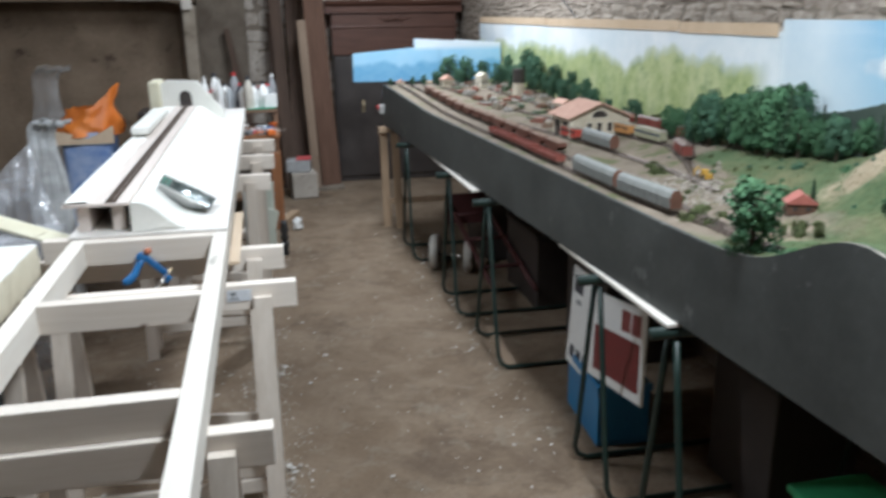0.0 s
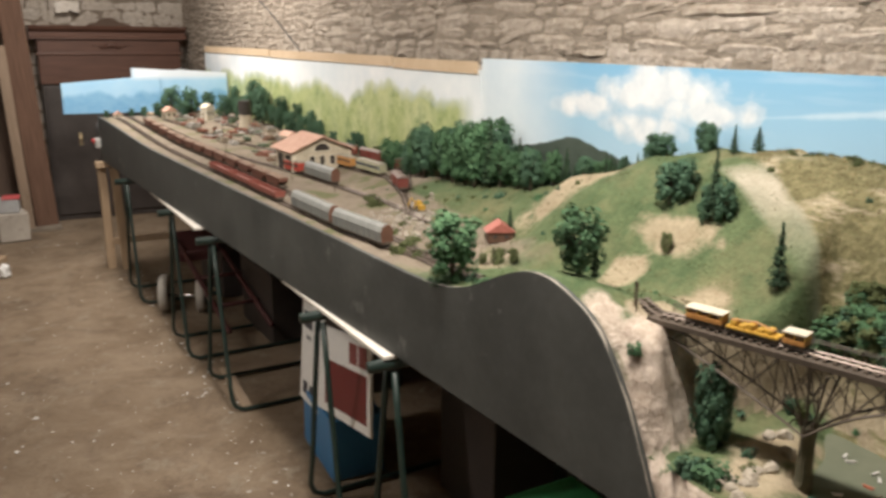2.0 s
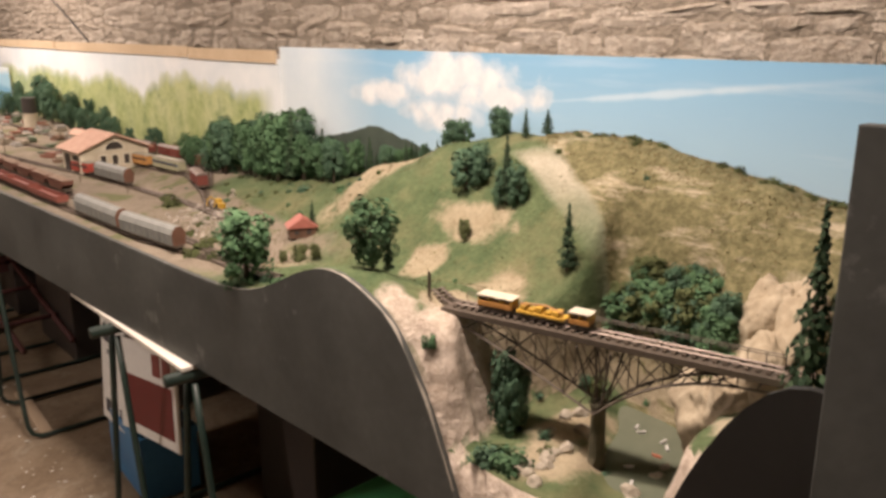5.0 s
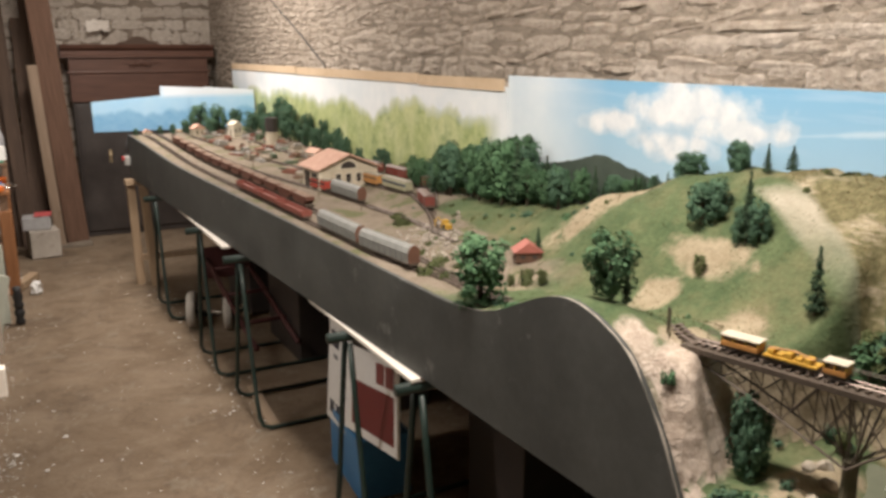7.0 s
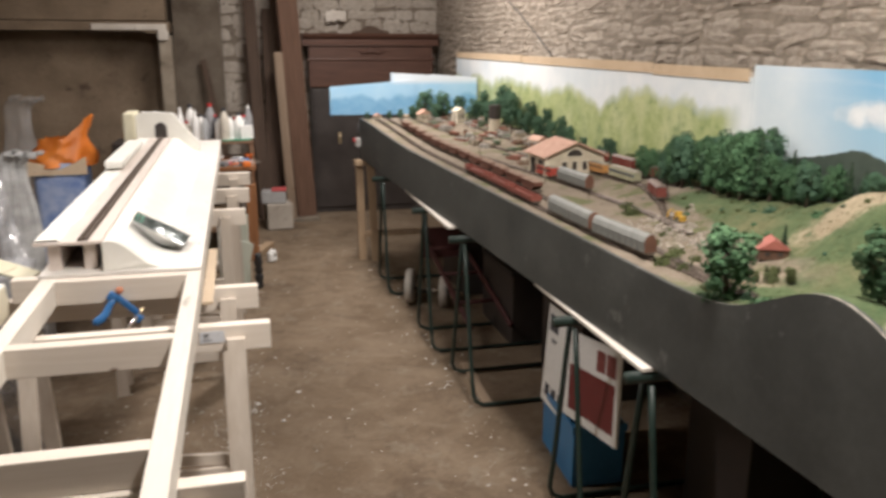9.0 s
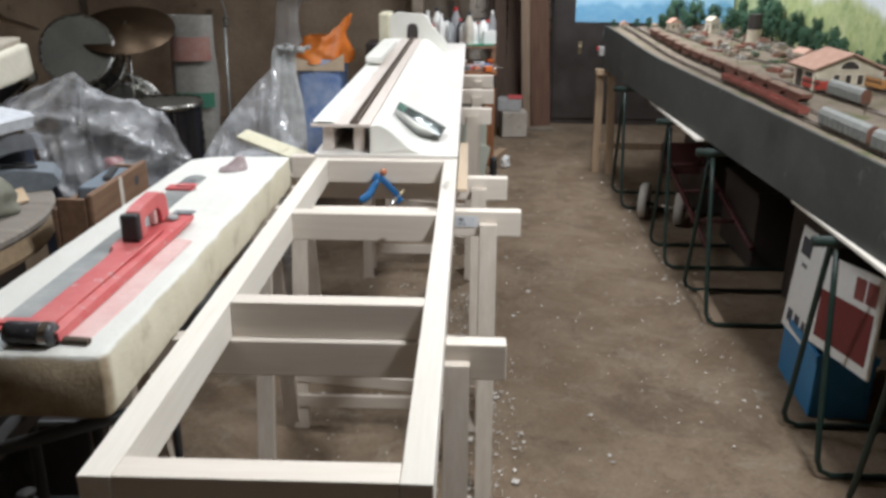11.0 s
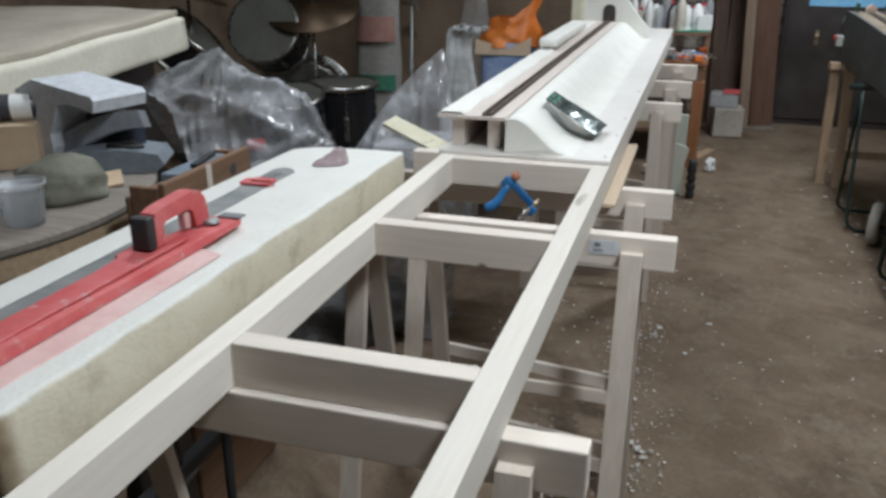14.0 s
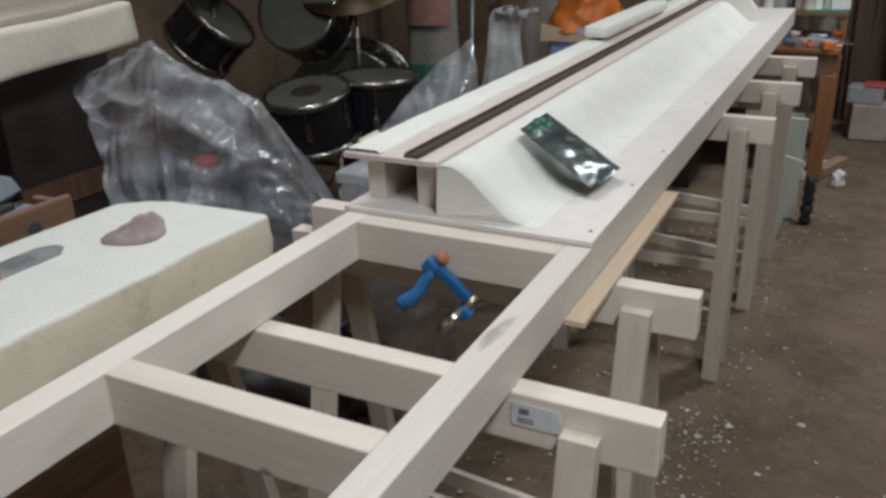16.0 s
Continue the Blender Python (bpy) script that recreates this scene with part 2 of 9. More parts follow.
def lathe(bm, profile, sides=24, centre=(0, 0, 0), m=None):
    """Turns a profile of (radius, height) round the z axis."""
    rings = []
    for r, h in profile:
        if r < 1e-5:
            rings.append([bm.verts.new((centre[0], centre[1], centre[2] + h))])
        else:
            rings.append([bm.verts.new((centre[0] + r * math.cos(2 * math.pi * k / sides), centre[1] + r * math.sin(2 * math.pi * k / sides), centre[2] + h)) for k in range(sides)])
    for a, b in zip(rings, rings[1:]):
        for k in range(sides):
            j = (k + 1) % sides
            if len(a) == 1 and len(b) > 1:
                bm.faces.new((a[0], b[j], b[k]))
            elif len(b) == 1 and len(a) > 1:
                bm.faces.new((a[k], a[j], b[0]))
            elif len(a) > 1:
                bm.faces.new((a[k], a[j], b[j], b[k]))
    if m is not None:
        bmesh.ops.transform(bm, matrix=m, verts=[v for ring in rings for v in ring])
    return bm


def prism(bm, outline, depth, m=None):
    """An outline in the xz plane, drawn out along +y."""
    a = [bm.verts.new((x, 0, z)) for x, z in outline]
    b = [bm.verts.new((x, depth, z)) for x, z in outline]
    bm.faces.new(a)
    bm.faces.new(b[::-1])
    n = len(a)
    for i in range(n):
        j = (i + 1) % n
        bm.faces.new((a[j], a[i], b[i], b[j]))
    bmesh.ops.recalc_face_normals(bm, faces=bm.faces)
    if m is not None:
        bmesh.ops.transform(bm, matrix=m, verts=a + b)
    return bm


def sheet(nx, ny, where):
    """A grid mesh; where(u, v) gives the place for u, v in 0..1."""
    bm = bmesh.new()
    vs = [[bm.verts.new(where(i / nx, j / ny)) for j in range(ny + 1)] for i in range(nx + 1)]
    for i in range(nx):
        for j in range(ny):
            bm.faces.new((vs[i][j], vs[i + 1][j], vs[i + 1][j + 1], vs[i][j + 1]))
    return bm


def smooth_step(a, b, x):
    t = max(0.0, min(1.0, (x - a) / (b - a)))
    return t * t * (3 - 2 * t)


# ---- the room ----
ROOM = dict(x0=-3.4, x1=1.86, y0=-3.2, y1=6.55, z1=2.75)


def room():
    r = ROOM
    fl = sheet(60, 100, lambda u, v: Vector((r["x0"] - 0.2 + u * (r["x1"] - r["x0"] + 0.4), r["y0"] - 0.2 + v * (r["y1"] - r["y0"] + 0.4),
        0.008 * (noise.noise(Vector((u * 7, v * 12, 0))) + 0.5 * noise.noise(Vector((u * 22, v * 40, 3)))))))
    solo("floor", fl, M["floor"], "uneven trodden earth and worn concrete floor of a barn", "floor", kind="structure", smooth=True)
    solo("wall_east", boxed(r["x1"], r["x1"] + 0.3, r["y0"], r["y1"] + 0.3, -0.05, r["z1"]), M["mortar_pale"], "old rubble stone wall with lime mortar behind the model railway", "wall", kind="structure")
    solo("wall_north", boxed(r["x0"], r["x1"], r["y1"], r["y1"] + 0.3, -0.05, r["z1"]), M["mortar"], "rough stone end wall with dark mortar", "wall", kind="structure")
    # west wall shares the fireplace's dark brown plaster
    solo("wall_west", boxed(r["x0"] - 0.3, r["x0"], r["y0"], r["y1"] + 0.3, -0.05, r["z1"]), M["sooty"], "rough dark brown plastered wall", "wall", kind="structure")
    solo("wall_south", boxed(r["x0"], r["x1"], r["y0"] - 0.3, r["y0"], -0.05, r["z1"]), M["limewash_far"], "rough limewashed wall", "wall", kind="structure")
    solo("ceiling", boxed(r["x0"] - 0.3, r["x1"] + 0.3, r["y0"] - 0.3, r["y1"] + 0.3, r["z1"], r["z1"] + 0.2), M["limewash"], "limewashed plaster ceiling", "ceiling", kind="structure")


room()


# ---- model railway: frame and fascia ----
def fx(y):
    """The x of the fascia at a y."""
    return 0.89 + (4.65 - y) * 0.0435


def fascia_top(y):
    """Height of the fascia's wavy upper edge."""
    z = 0.922 + 0.045 * smooth_step(3.2, 4.7, y) + 0.118 * math.exp(-(((y - 0.37) / 0.21) ** 2))
    return z - 6.3 * max(0.0, 0.25 - y) ** 2


def fascia_right(y):
    """Height of the second fascia's edge, beyond the gorge."""
    return 1.088 - 9.0 * max(0.0, y + 0.44) ** 2


FB = 0.70


layout = thing("model_railway_baseboard", (1.4, 2.0, FB), "long black-fronted model railway baseboard with a landscaped top", "model railway")


def child_of(ob, parent):
    ob.parent = parent
    ob.matrix_parent_inverse = parent.matrix_world.inverted()
    return ob


bpy.context.view_layer.update()


def lay(name, bm, material, label="", smooth=False, kind=""):
    """A part of the railway's baseboard, modelled in world coordinates."""
    return child_of(part(name, bm, material, None, label, smooth, kind), layout)


def fascia(name, y0, y1, steps, top, paint_name="fascia"):
    bm = bmesh.new()
    rows = []
    for i in range(steps + 1):
        y = y0 + (y1 - y0) * i / steps
        x, zt = fx(y), max(top(y), FB + 0.006)
        rows.append([bm.verts.new(p) for p in ((x, y, FB), (x, y, zt), (x + 0.012, y, zt), (x + 0.012, y, FB))])
    for a, b in zip(rows, rows[1:]):
        for k in range(4):
            bm.faces.new((a[k], b[k], b[(k + 1) % 4], a[(k + 1) % 4]))
    bm.faces.new(rows[0])
    bm.faces.new(rows[-1][::-1])
    bmesh.ops.recalc_face_normals(bm, faces=bm.faces)
    return lay(name, bm, M[paint_name], "matt black painted hardboard with a wavy top")


fascia("fascia", 0.04, 4.66, 260, fascia_top)
fascia("fascia", -2.2, -0.24, 90, fascia_right, "fascia_black")


def worn_edge():
    """Plaster smeared along the fascia's upper edge by the gorge."""
    def at(u, v):
        y = 0.075 + 0.70 * u
        wide = max(0.0006, 0.003 + 0.010 * noise.noise(Vector((y * 26, 0, 3))))
        return Vector((fx(y) + 0.0005 + v * wide, y, fascia_top(y) + 0.0012 + 0.0006 * noise.noise(Vector((y * 60, v * 3, 1)))))
    lay("worn_edge", sheet(140, 3, at), M["limewash_far"], "thin smear of pale plaster")


worn_edge()
lay("end_panel", boxed(fx(4.66), 1.74, 4.65, 4.662, FB, 0.965), M["fascia"])
lay("side_board", boxed(fx(-0.6) - 0.016, fx(-0.6) + 0.004, -0.86, -0.452, 0.0, 1.357, 0.002), M["fascia"], "tall black upright board")
lay("baseboard_deck", boxed(1.13, 1.74, -2.2, 4.64, FB + 0.002, FB + 0.016), M["ply"])


CREST = ((-1.6, 1.10), (-0.42, 1.125), (-0.22, 1.152), (-0.15, 1.167), (-0.11, 1.176), (-0.01, 1.183), (0.06, 1.194), (0.11, 1.203), (0.24, 1.219), (0.36, 1.222), (0.43, 1.212), (0.50, 1.200), (0.58, 1.199), (0.71, 1.17), (0.785, 1.14), (0.87, 1.095), (0.97, 1.062), (1.10, 1.04), (1.27, 1.002), (1.49, 0.992), (1.73, 0.970), (2.10, 0.948), (3.2, 0.938), (4.7, 0.965))


def crest(y):
    """Height of the landscape along the backdrop."""
    return float(np.interp(y, [c[0] for c in CREST], [c[1] for c in CREST]))


def ground_z(x, y):
    """Height of the landscape."""
    f = fx(y) + 0.012
    h = 0.918 + 0.045 * smooth_step(3.2, 4.7, y)
    low = 1 - smooth_step(0.75, 1.35, y)
    back = smooth_step(1.30, 1.68, x) ** 1.2
    h += (crest(y) - h) * back
    h += 0.045 * math.exp(-(((x - 1.58) / 0.09) ** 2) - ((y - 0.91) / 0.10) ** 2)
    h += 0.05 * math.exp(-(((x - 1.47) / 0.10) ** 2) - ((y - 0.74) / 0.13) ** 2)
    h += 0.075 * low * math.exp(-(((x - 1.26) / 0.13) ** 2) - ((y - 0.26) / 0.22) ** 2)
    h += 0.024 * math.exp(-(((x - 1.10) / 0.05) ** 2) - ((y - 0.71) / 0.07) ** 2)
    h += 0.118 * math.exp(-(((y - 0.37) / 0.21) ** 2)) * math.exp(-(((x - f) / 0.10) ** 2))
    h += 0.12 * (1 - smooth_step(-0.44, -0.24, y)) * (1 - smooth_step(1.3, 1.6, x))
    h += (noise.noise(Vector((x * 9, y * 9, 1.0))) * 0.012 + noise.noise(Vector((x * 26, y * 26, 5.0))) * 0.005) * (0.15 + 0.85 * low)
    yc = -0.125 + 0.33 * (x - 1.1)
    rough = noise.noise(Vector((x * 7, y * 3, 2.0)))
    half = (0.262 if y > yc else 0.185) + 0.03 * rough - (0.13 if y > yc else 0.05) * smooth_step(1.26, 1.52, x)
    t = abs(y - yc)
    cut = (1 - smooth_step(half * 0.68, half, t)) * (1 - smooth_step(1.47, 1.60, x))
    bed = 0.772 + 0.012 * noise.noise(Vector((x * 12, y * 12, 9.0)))
    bed += 0.032 * smooth_step(0.045, 0.13, y + 0.113 - 0.6 * (x - 1.326))
    h = h + (bed - h) * cut
    edge = fascia_top(y) if y > yc else fascia_right(y)
    edge = max(edge, bed if t < half else FB + 0.01)
    k = 1 - smooth_step(0.0, 0.05, x - f)
    crag = cut * (1 - cut) * 4 * (0.042 * noise.noise(Vector((x * 15, y * 15, h * 10))) + 0.026 * noise.noise(Vector((x * 34, y * 34, h * 30))))
    return h + crag + (edge - 0.004 - h) * k


def terrain():
    ys = [-1.6 + 0.05 * i for i in range(14)] + [-0.9 + 0.01 * i for i in range(250)]
    y = 1.6
    while y < 4.64:
        ys.append(y)
        y += 0.03
    ys.append(4.645)
    n = 64
    bm = bmesh.new()
    rows = []
    for y in ys:
        f = fx(y) + 0.012
        rows.append([bm.verts.new((f, y, FB + 0.003))] + [bm.verts.new((x, y, ground_z(x, y))) for x in (f + (1.742 - f) * j / n for j in range(n + 1))])
    for a, b in zip(rows, rows[1:]):
        for j in range(n + 1):
            bm.faces.new((a[j], a[j + 1], b[j + 1], b[j]))
    return bm


def terrain_mat():
    """Scenic ground: ballast and earth in the yard, static grass on the hills, bare sand, pale plaster rock on the steep faces."""
    n = Nodes("scenic_ground", 0.95, 0, 0.2)
    w = n.world()
    x, y, z = n.split(w)
    nz = n.split(n.node("ShaderNodeNewGeometry").outputs["True Normal"])[2]
    big = n.noise(5.0, 5, 0.65, w)
    mid = n.noise(18.0, 5, 0.7, w)
    fine = n.noise(110.0, 4, 0.7, w)
    ragged = n.math("MULTIPLY", n.math("SUBTRACT", n.noise(16.0, 5, 0.65, w), 0.5), 2.6)

    def spot(cx, cy, rx, ry, lean=0.0):
        """A ragged oval patch, 0 to 1."""
        dx = n.math("SUBTRACT", x, cx)
        dy = n.math("DIVIDE", n.math("SUBTRACT", n.math("SUBTRACT", y, cy), n.math("MULTIPLY", dx, lean)), ry)
        dx = n.math("DIVIDE", dx, rx)
        d = n.math("ADD", n.math("MULTIPLY", dx, dx), n.math("MULTIPLY", dy, dy))
        return n.ramp(n.math("ADD", n.math("SUBTRACT", 1.2, d), ragged), ((0.05, 0.0), (0.9, 0.92)), True)

    grass = n.mix(n.ramp(mid, ((0.3, 0.0), (0.7, 1.0))), (0.052, 0.081, 0.036), (0.102, 0.130, 0.062))
    grass = n.mix(n.ramp(big, ((0.48, 0.0), (0.66, 0.7))), grass, (0.165, 0.152, 0.080))
    scrub = n.mix(n.ramp(n.noise(60.0, 4, 0.7, w), ((0.35, 0.0), (0.65, 1.0))), (0.094, 0.088, 0.042), (0.195, 0.172, 0.090))
    sand = n.mix(n.ramp(mid, ((0.3, 0.0), (0.7, 1.0))), (0.25, 0.20, 0.13), (0.36, 0.30, 0.21))
    yard = n.mix(n.ramp(mid, ((0.3, 0.0), (0.7, 1.0))), (0.145, 0.118, 0.088), (0.255, 0.212, 0.165))
    right = n.math("ADD", n.math("SUBTRACT", n.math("SUBTRACT", x, 1.60), n.math("MULTIPLY", n.math("SUBTRACT", y, 0.305), 0.42)), n.math("MULTIPLY", ragged, 0.008))
    hillside = n.ramp(n.math("MULTIPLY_ADD", right, 12.0, 0.5), ((0.42, 0.0), (0.58, 1.0)))
    hillside = n.math("MULTIPLY", hillside, n.ramp(n.math("MULTIPLY", y, 1.0), ((0.40, 1.0), (0.55, 0.0))))
    bare = n.ramp(n.noise(7.0, 6, 0.68, w, (1.0, 0.5, 2.0)), ((0.53, 0.0), (0.63, 0.9)))
    c = n.mix(hillside, grass, n.mix(bare, scrub, (0.42, 0.355, 0.26)))
    path = n.math("ADD", n.math("ABSOLUTE", n.math("ADD", right, 0.024)), n.math("MULTIPLY", ragged, 0.004))
    path = n.math("MULTIPLY", n.ramp(n.math("MULTIPLY", path, 10.0), ((0.19, 1.0), (0.32, 0.0))), n.ramp(n.math("ADD", n.math("SUBTRACT", x, 1.0), n.math("MULTIPLY", ragged, 0.01)), ((0.48, 0.0), (0.54, 0.35), (0.59, 0.92), (0.63, 0.0))))
    c = n.mix(path, c, n.mix(mid, (0.33, 0.295, 0.225), (0.46, 0.415, 0.335)))
    for place in ((1.57, 0.89, 0.13, 0.12, -0.5), (1.49, 0.45, 0.035, 0.13), (1.41, 0.51, 0.05, 0.055), (1.28, 0.90, 0.10, 0.10), (1.36, 0.26, 0.08, 0.07), (1.20, 0.20, 0.06, 0.05), (1.30, 0.02, 0.12, 0.05), (1.19, -0.03, 0.07, 0.06), (1.27, -0.05, 0.06, 0.035)):
        c = n.mix(spot(*place), c, sand)
    meadow = n.math("MULTIPLY", n.ramp(n.math("SUBTRACT", x, 1.0), ((0.40, 0.0), (0.50, 1.1))), n.ramp(n.math("MULTIPLY", y, 0.4), ((0.68, 1.0), (0.80, 0.0))))
    inyard = n.ramp(n.math("MULTIPLY_ADD", n.math("ADD", y, n.math("MULTIPLY", big, 0.5)), 0.5, n.math("MULTIPLY", meadow, -0.4)), ((0.50, 0.0), (0.60, 1.0)))
    c = n.mix(inyard, c, yard)
    green = n.ramp(n.noise(9.0, 5, 0.7, w), ((0.53, 0.0), (0.61, 0.85)))
    c = n.mix(n.math("MULTIPLY", green, inyard), c, (0.095, 0.105, 0.042))
    rock = n.mix(n.ramp(n.noise(14.0, 6, 0.7, w), ((0.3, 0.0), (0.7, 1.0))), (0.40, 0.325, 0.26), (0.62, 0.53, 0.45))
    rock = n.mix(n.ramp(n.math("ABSOLUTE", n.math("SUBTRACT", n.noise(26.0, 6, 0.75, w), 0.5)), ((0.0, 0.55), (0.05, 0.0))), rock, (0.27, 0.205, 0.155))
    earth = n.mix(n.ramp(n.noise(20.0, 6, 0.7, w), ((0.3, 0.0), (0.7, 1.0))), (0.15, 0.122, 0.075), (0.29, 0.24, 0.155))
    rock = n.mix(n.ramp(n.math("ADD", n.math("SUBTRACT", x, 1.0), n.math("MULTIPLY", ragged, 0.03)), ((0.19, 0.0), (0.25, 0.85))), rock, earth)
    steep = n.ramp(n.math("ADD", nz, n.math("MULTIPLY", n.math("SUBTRACT", mid, 0.5), 0.35)), ((0.50, 1.0), (0.66, 0.0)))
    over = n.math("ADD", n.math("SUBTRACT", z, 0.5), n.ramp(n.math("SUBTRACT", x, 1.0), ((0.28, 0.0), (0.40, 0.09))))
    steep = n.math("MULTIPLY", steep, n.ramp(over, ((0.50, 1.0), (0.54, 0.0))))
    steep = n.math("MULTIPLY", steep, n.ramp(n.math("SUBTRACT", x, 1.0), ((0.50, 1.0), (0.56, 0.0))))
    c = n.mix(steep, c, rock)
    for place in ((1.155, 0.155, 0.062, 0.075), (1.120, 0.225, 0.035, 0.055), (1.18, 0.14, 0.04, 0.05)):
        c = n.mix(spot(*place), c, rock)
    for place in ((1.47, -0.225, 0.075, 0.06), (1.40, -0.255, 0.08, 0.05), (1.30, -0.29, 0.09, 0.045)):
        c = n.mix(spot(*place), c, n.mix(mid, (0.30, 0.25, 0.18), (0.44, 0.375, 0.275)))
    c = n.mix(0.5, c, n.mix(fine, (0.1, 0.1, 0.1), (1, 1, 1)), "SOFT_LIGHT")
    crags = n.math("ADD", n.noise(32.0, 6, 0.75, w), n.math("MULTIPLY", n.voronoi(24.0, where=w), 0.8))
    relief = n.math("ADD", n.math("ADD", fine, n.math("MULTIPLY", mid, 2.5)), n.math("MULTIPLY", n.math("MULTIPLY", crags, steep), 5.0))
    n.bump(relief, 0.5, 0.007)
    return n.out(c)


M["terrain"] = terrain_mat()
lay("landscape", terrain(), M["terrain"], "grassy hills, sand, rock gorge and ballasted yard", True)


def backdrop_mat():
    """Printed scenic paper: blue sky with clouds, paler sky and light woods further along."""
    n = Nodes("printed_backdrop", 0.45, 0, 0.4)
    w = n.world()
    x, y, z = n.split(w)
    up = n.ramp(n.math("MULTIPLY_ADD", z, 2.6, -2.62), ((0.0, (0.46, 0.58, 0.65)), (0.5, (0.31, 0.48, 0.61)), (1.0, (0.18, 0.38, 0.57))))
    squash = n.node("ShaderNodeMapping")
    n.put(squash.inputs["Vector"], w)
    squash.inputs["Scale"].default_value = (0.0, 1.0, 0.12)
    flat = squash.outputs["Vector"]
    puff = n.math("ADD", n.math("MULTIPLY", n.noise(7.0, 7, 0.58, w), 0.9), n.math("MULTIPLY", n.math("SUBTRACT", 0.5, n.voronoi(13.0, where=w)), 0.28))
    cloud = None
    for cy, cz, ry, rz in ((0.80, 1.325, 0.26, 0.075), (1.12, 1.270, 0.17, 0.040), (0.86, 1.225, 0.15, 0.045), (0.60, 1.285, 0.14, 0.035)):
        dy = n.math("DIVIDE", n.math("SUBTRACT", y, cy), ry)
        dz = n.math("DIVIDE", n.math("SUBTRACT", z, cz), rz)
        blob = n.math("SUBTRACT", 1.0, n.math("ADD", n.math("MULTIPLY", dy, dy), n.math("MULTIPLY", dz, dz)))
        cloud = blob if cloud is None else n.math("MAXIMUM", cloud, blob)
    cloud = n.math("MULTIPLY_ADD", n.math("MAXIMUM", cloud, -1.0), 0.30, puff)
    thick = n.ramp(cloud, ((0.46, 0.0), (0.90, 1.0)), True)
    cloud = n.ramp(cloud, ((0.40, 0.0), (0.52, 0.45), (0.68, 1.0)), True)
    streak = n.math("SUBTRACT", z, n.math("MULTIPLY_ADD", y, -0.11, 1.334))
    streak = n.math("ADD", n.math("ABSOLUTE", streak), n.math("MULTIPLY", n.math("SUBTRACT", n.noise(5.0, 4, 0.6, w), 0.5), 0.03))
    streak = n.math("MULTIPLY", n.ramp(n.math("MULTIPLY", streak, 60.0), ((0.0, 0.45), (0.55, 0.0))), n.ramp(n.math("ADD", y, 0.3), ((0.05, 0.0), (0.35, 1.0), (0.75, 1.0), (0.85, 0.0))))
    wisp = n.ramp(n.noise(3.0, 5, 0.6, w, (1.0, 0.6, 9.0)), ((0.55, 0.0), (0.75, 0.3)))
    up = n.mix(wisp, up, (0.52, 0.62, 0.70))
    up = n.mix(streak, up, (0.66, 0.73, 0.77))
    tone = n.mix(n.ramp(n.noise(16.0, 6, 0.62, w), ((0.30, 0.0), (0.70, 1.0))), (0.42, 0.49, 0.55), (0.72, 0.74, 0.75))
    tone = n.mix(n.math("MULTIPLY", thick, 0.45), tone, (0.78, 0.79, 0.80))
    sky = n.mix(cloud, up, tone)
    pale = n.mix(n.ramp(n.noise(3.0, 5, 0.6, w), ((0.35, 0.0), (0.65, 1.0))), (0.60, 0.67, 0.71), (0.80, 0.82, 0.82))
    left = n.ramp(n.math("MULTIPLY", y, 0.5), ((0.56, 0.0), (0.72, 0.75), (0.80, 0.8), (0.83, 1.0)))
    sky = n.mix(left, sky, pale)
    tall = n.math("ADD", n.math("MULTIPLY", n.noise(1.9, 1, 0.5, w, (1.0, 1.0, 0.02)), 0.20), n.math("ADD", n.math("MULTIPLY", n.math("POWER", n.voronoi(7.5, where=flat), 2.0), -0.06), n.math("MULTIPLY", n.noise(17.0, 6, 0.7, w), 0.085)))
    tree = n.math("SUBTRACT", n.math("ADD", tall, 1.085), z)
    tree = n.ramp(n.math("MULTIPLY_ADD", tree, 11.0, 0.5), ((0.22, 0.0), (0.45, 0.55), (0.80, 1.0)))
    leafy = n.mix(n.ramp(n.noise(34.0, 5, 0.7, w), ((0.32, 0.0), (0.68, 1.0))), (0.25, 0.32, 0.12), (0.48, 0.52, 0.25))
    leafy = n.mix(n.ramp(n.noise(8.0, 4, 0.6, w, (1.0, 1.0, 0.7)), ((0.44, 0.0), (0.68, 0.6))), leafy, (0.58, 0.60, 0.36))
    leafy = n.mix(n.ramp(n.noise(9.0, 6, 0.72, w, (1.0, 1.0, 0.8)), ((0.52, 0.0), (0.66, 0.75))), leafy, (0.15, 0.22, 0.09))
    woods_from = n.ramp(n.math("MULTIPLY", y, 0.5), ((0.84, 0.0), (0.90, 1.0)))
    peak = n.math("SUBTRACT", 1.175, n.math("MULTIPLY", n.math("ABSOLUTE", n.math("SUBTRACT", y, 1.12)), 0.22))
    peak = n.math("ADD", peak, n.math("MULTIPLY", n.math("SUBTRACT", n.noise(7.0, 4, 0.6, w, (1.0, 1.0, 0.1)), 0.5), 0.05))
    ridge = n.ramp(n.math("MULTIPLY_ADD", n.math("SUBTRACT", peak, z), 40.0, 0.5), ((0.4, 0.0), (0.6, 1.0)))
    ridge = n.math("MULTIPLY", ridge, n.ramp(n.math("MULTIPLY", y, 0.5), ((0.40, 0.0), (0.41, 1.0), (0.78, 1.0), (0.80, 0.0))))
    sky = n.mix(ridge, sky, n.mix(n.noise(30.0, 4, 0.6, w), (0.035, 0.05, 0.04), (0.08, 0.10, 0.08)))
    c = n.mix(n.math("MULTIPLY", tree, woods_from), sky, leafy)
    return n.out(c)


M["backdrop"] = backdrop_mat()
M["card"] = mottled("brown_cardboard", (0.45, 0.335, 0.215), (0.56, 0.435, 0.30), 6, 0.8, 60, 0.1, 0.002)


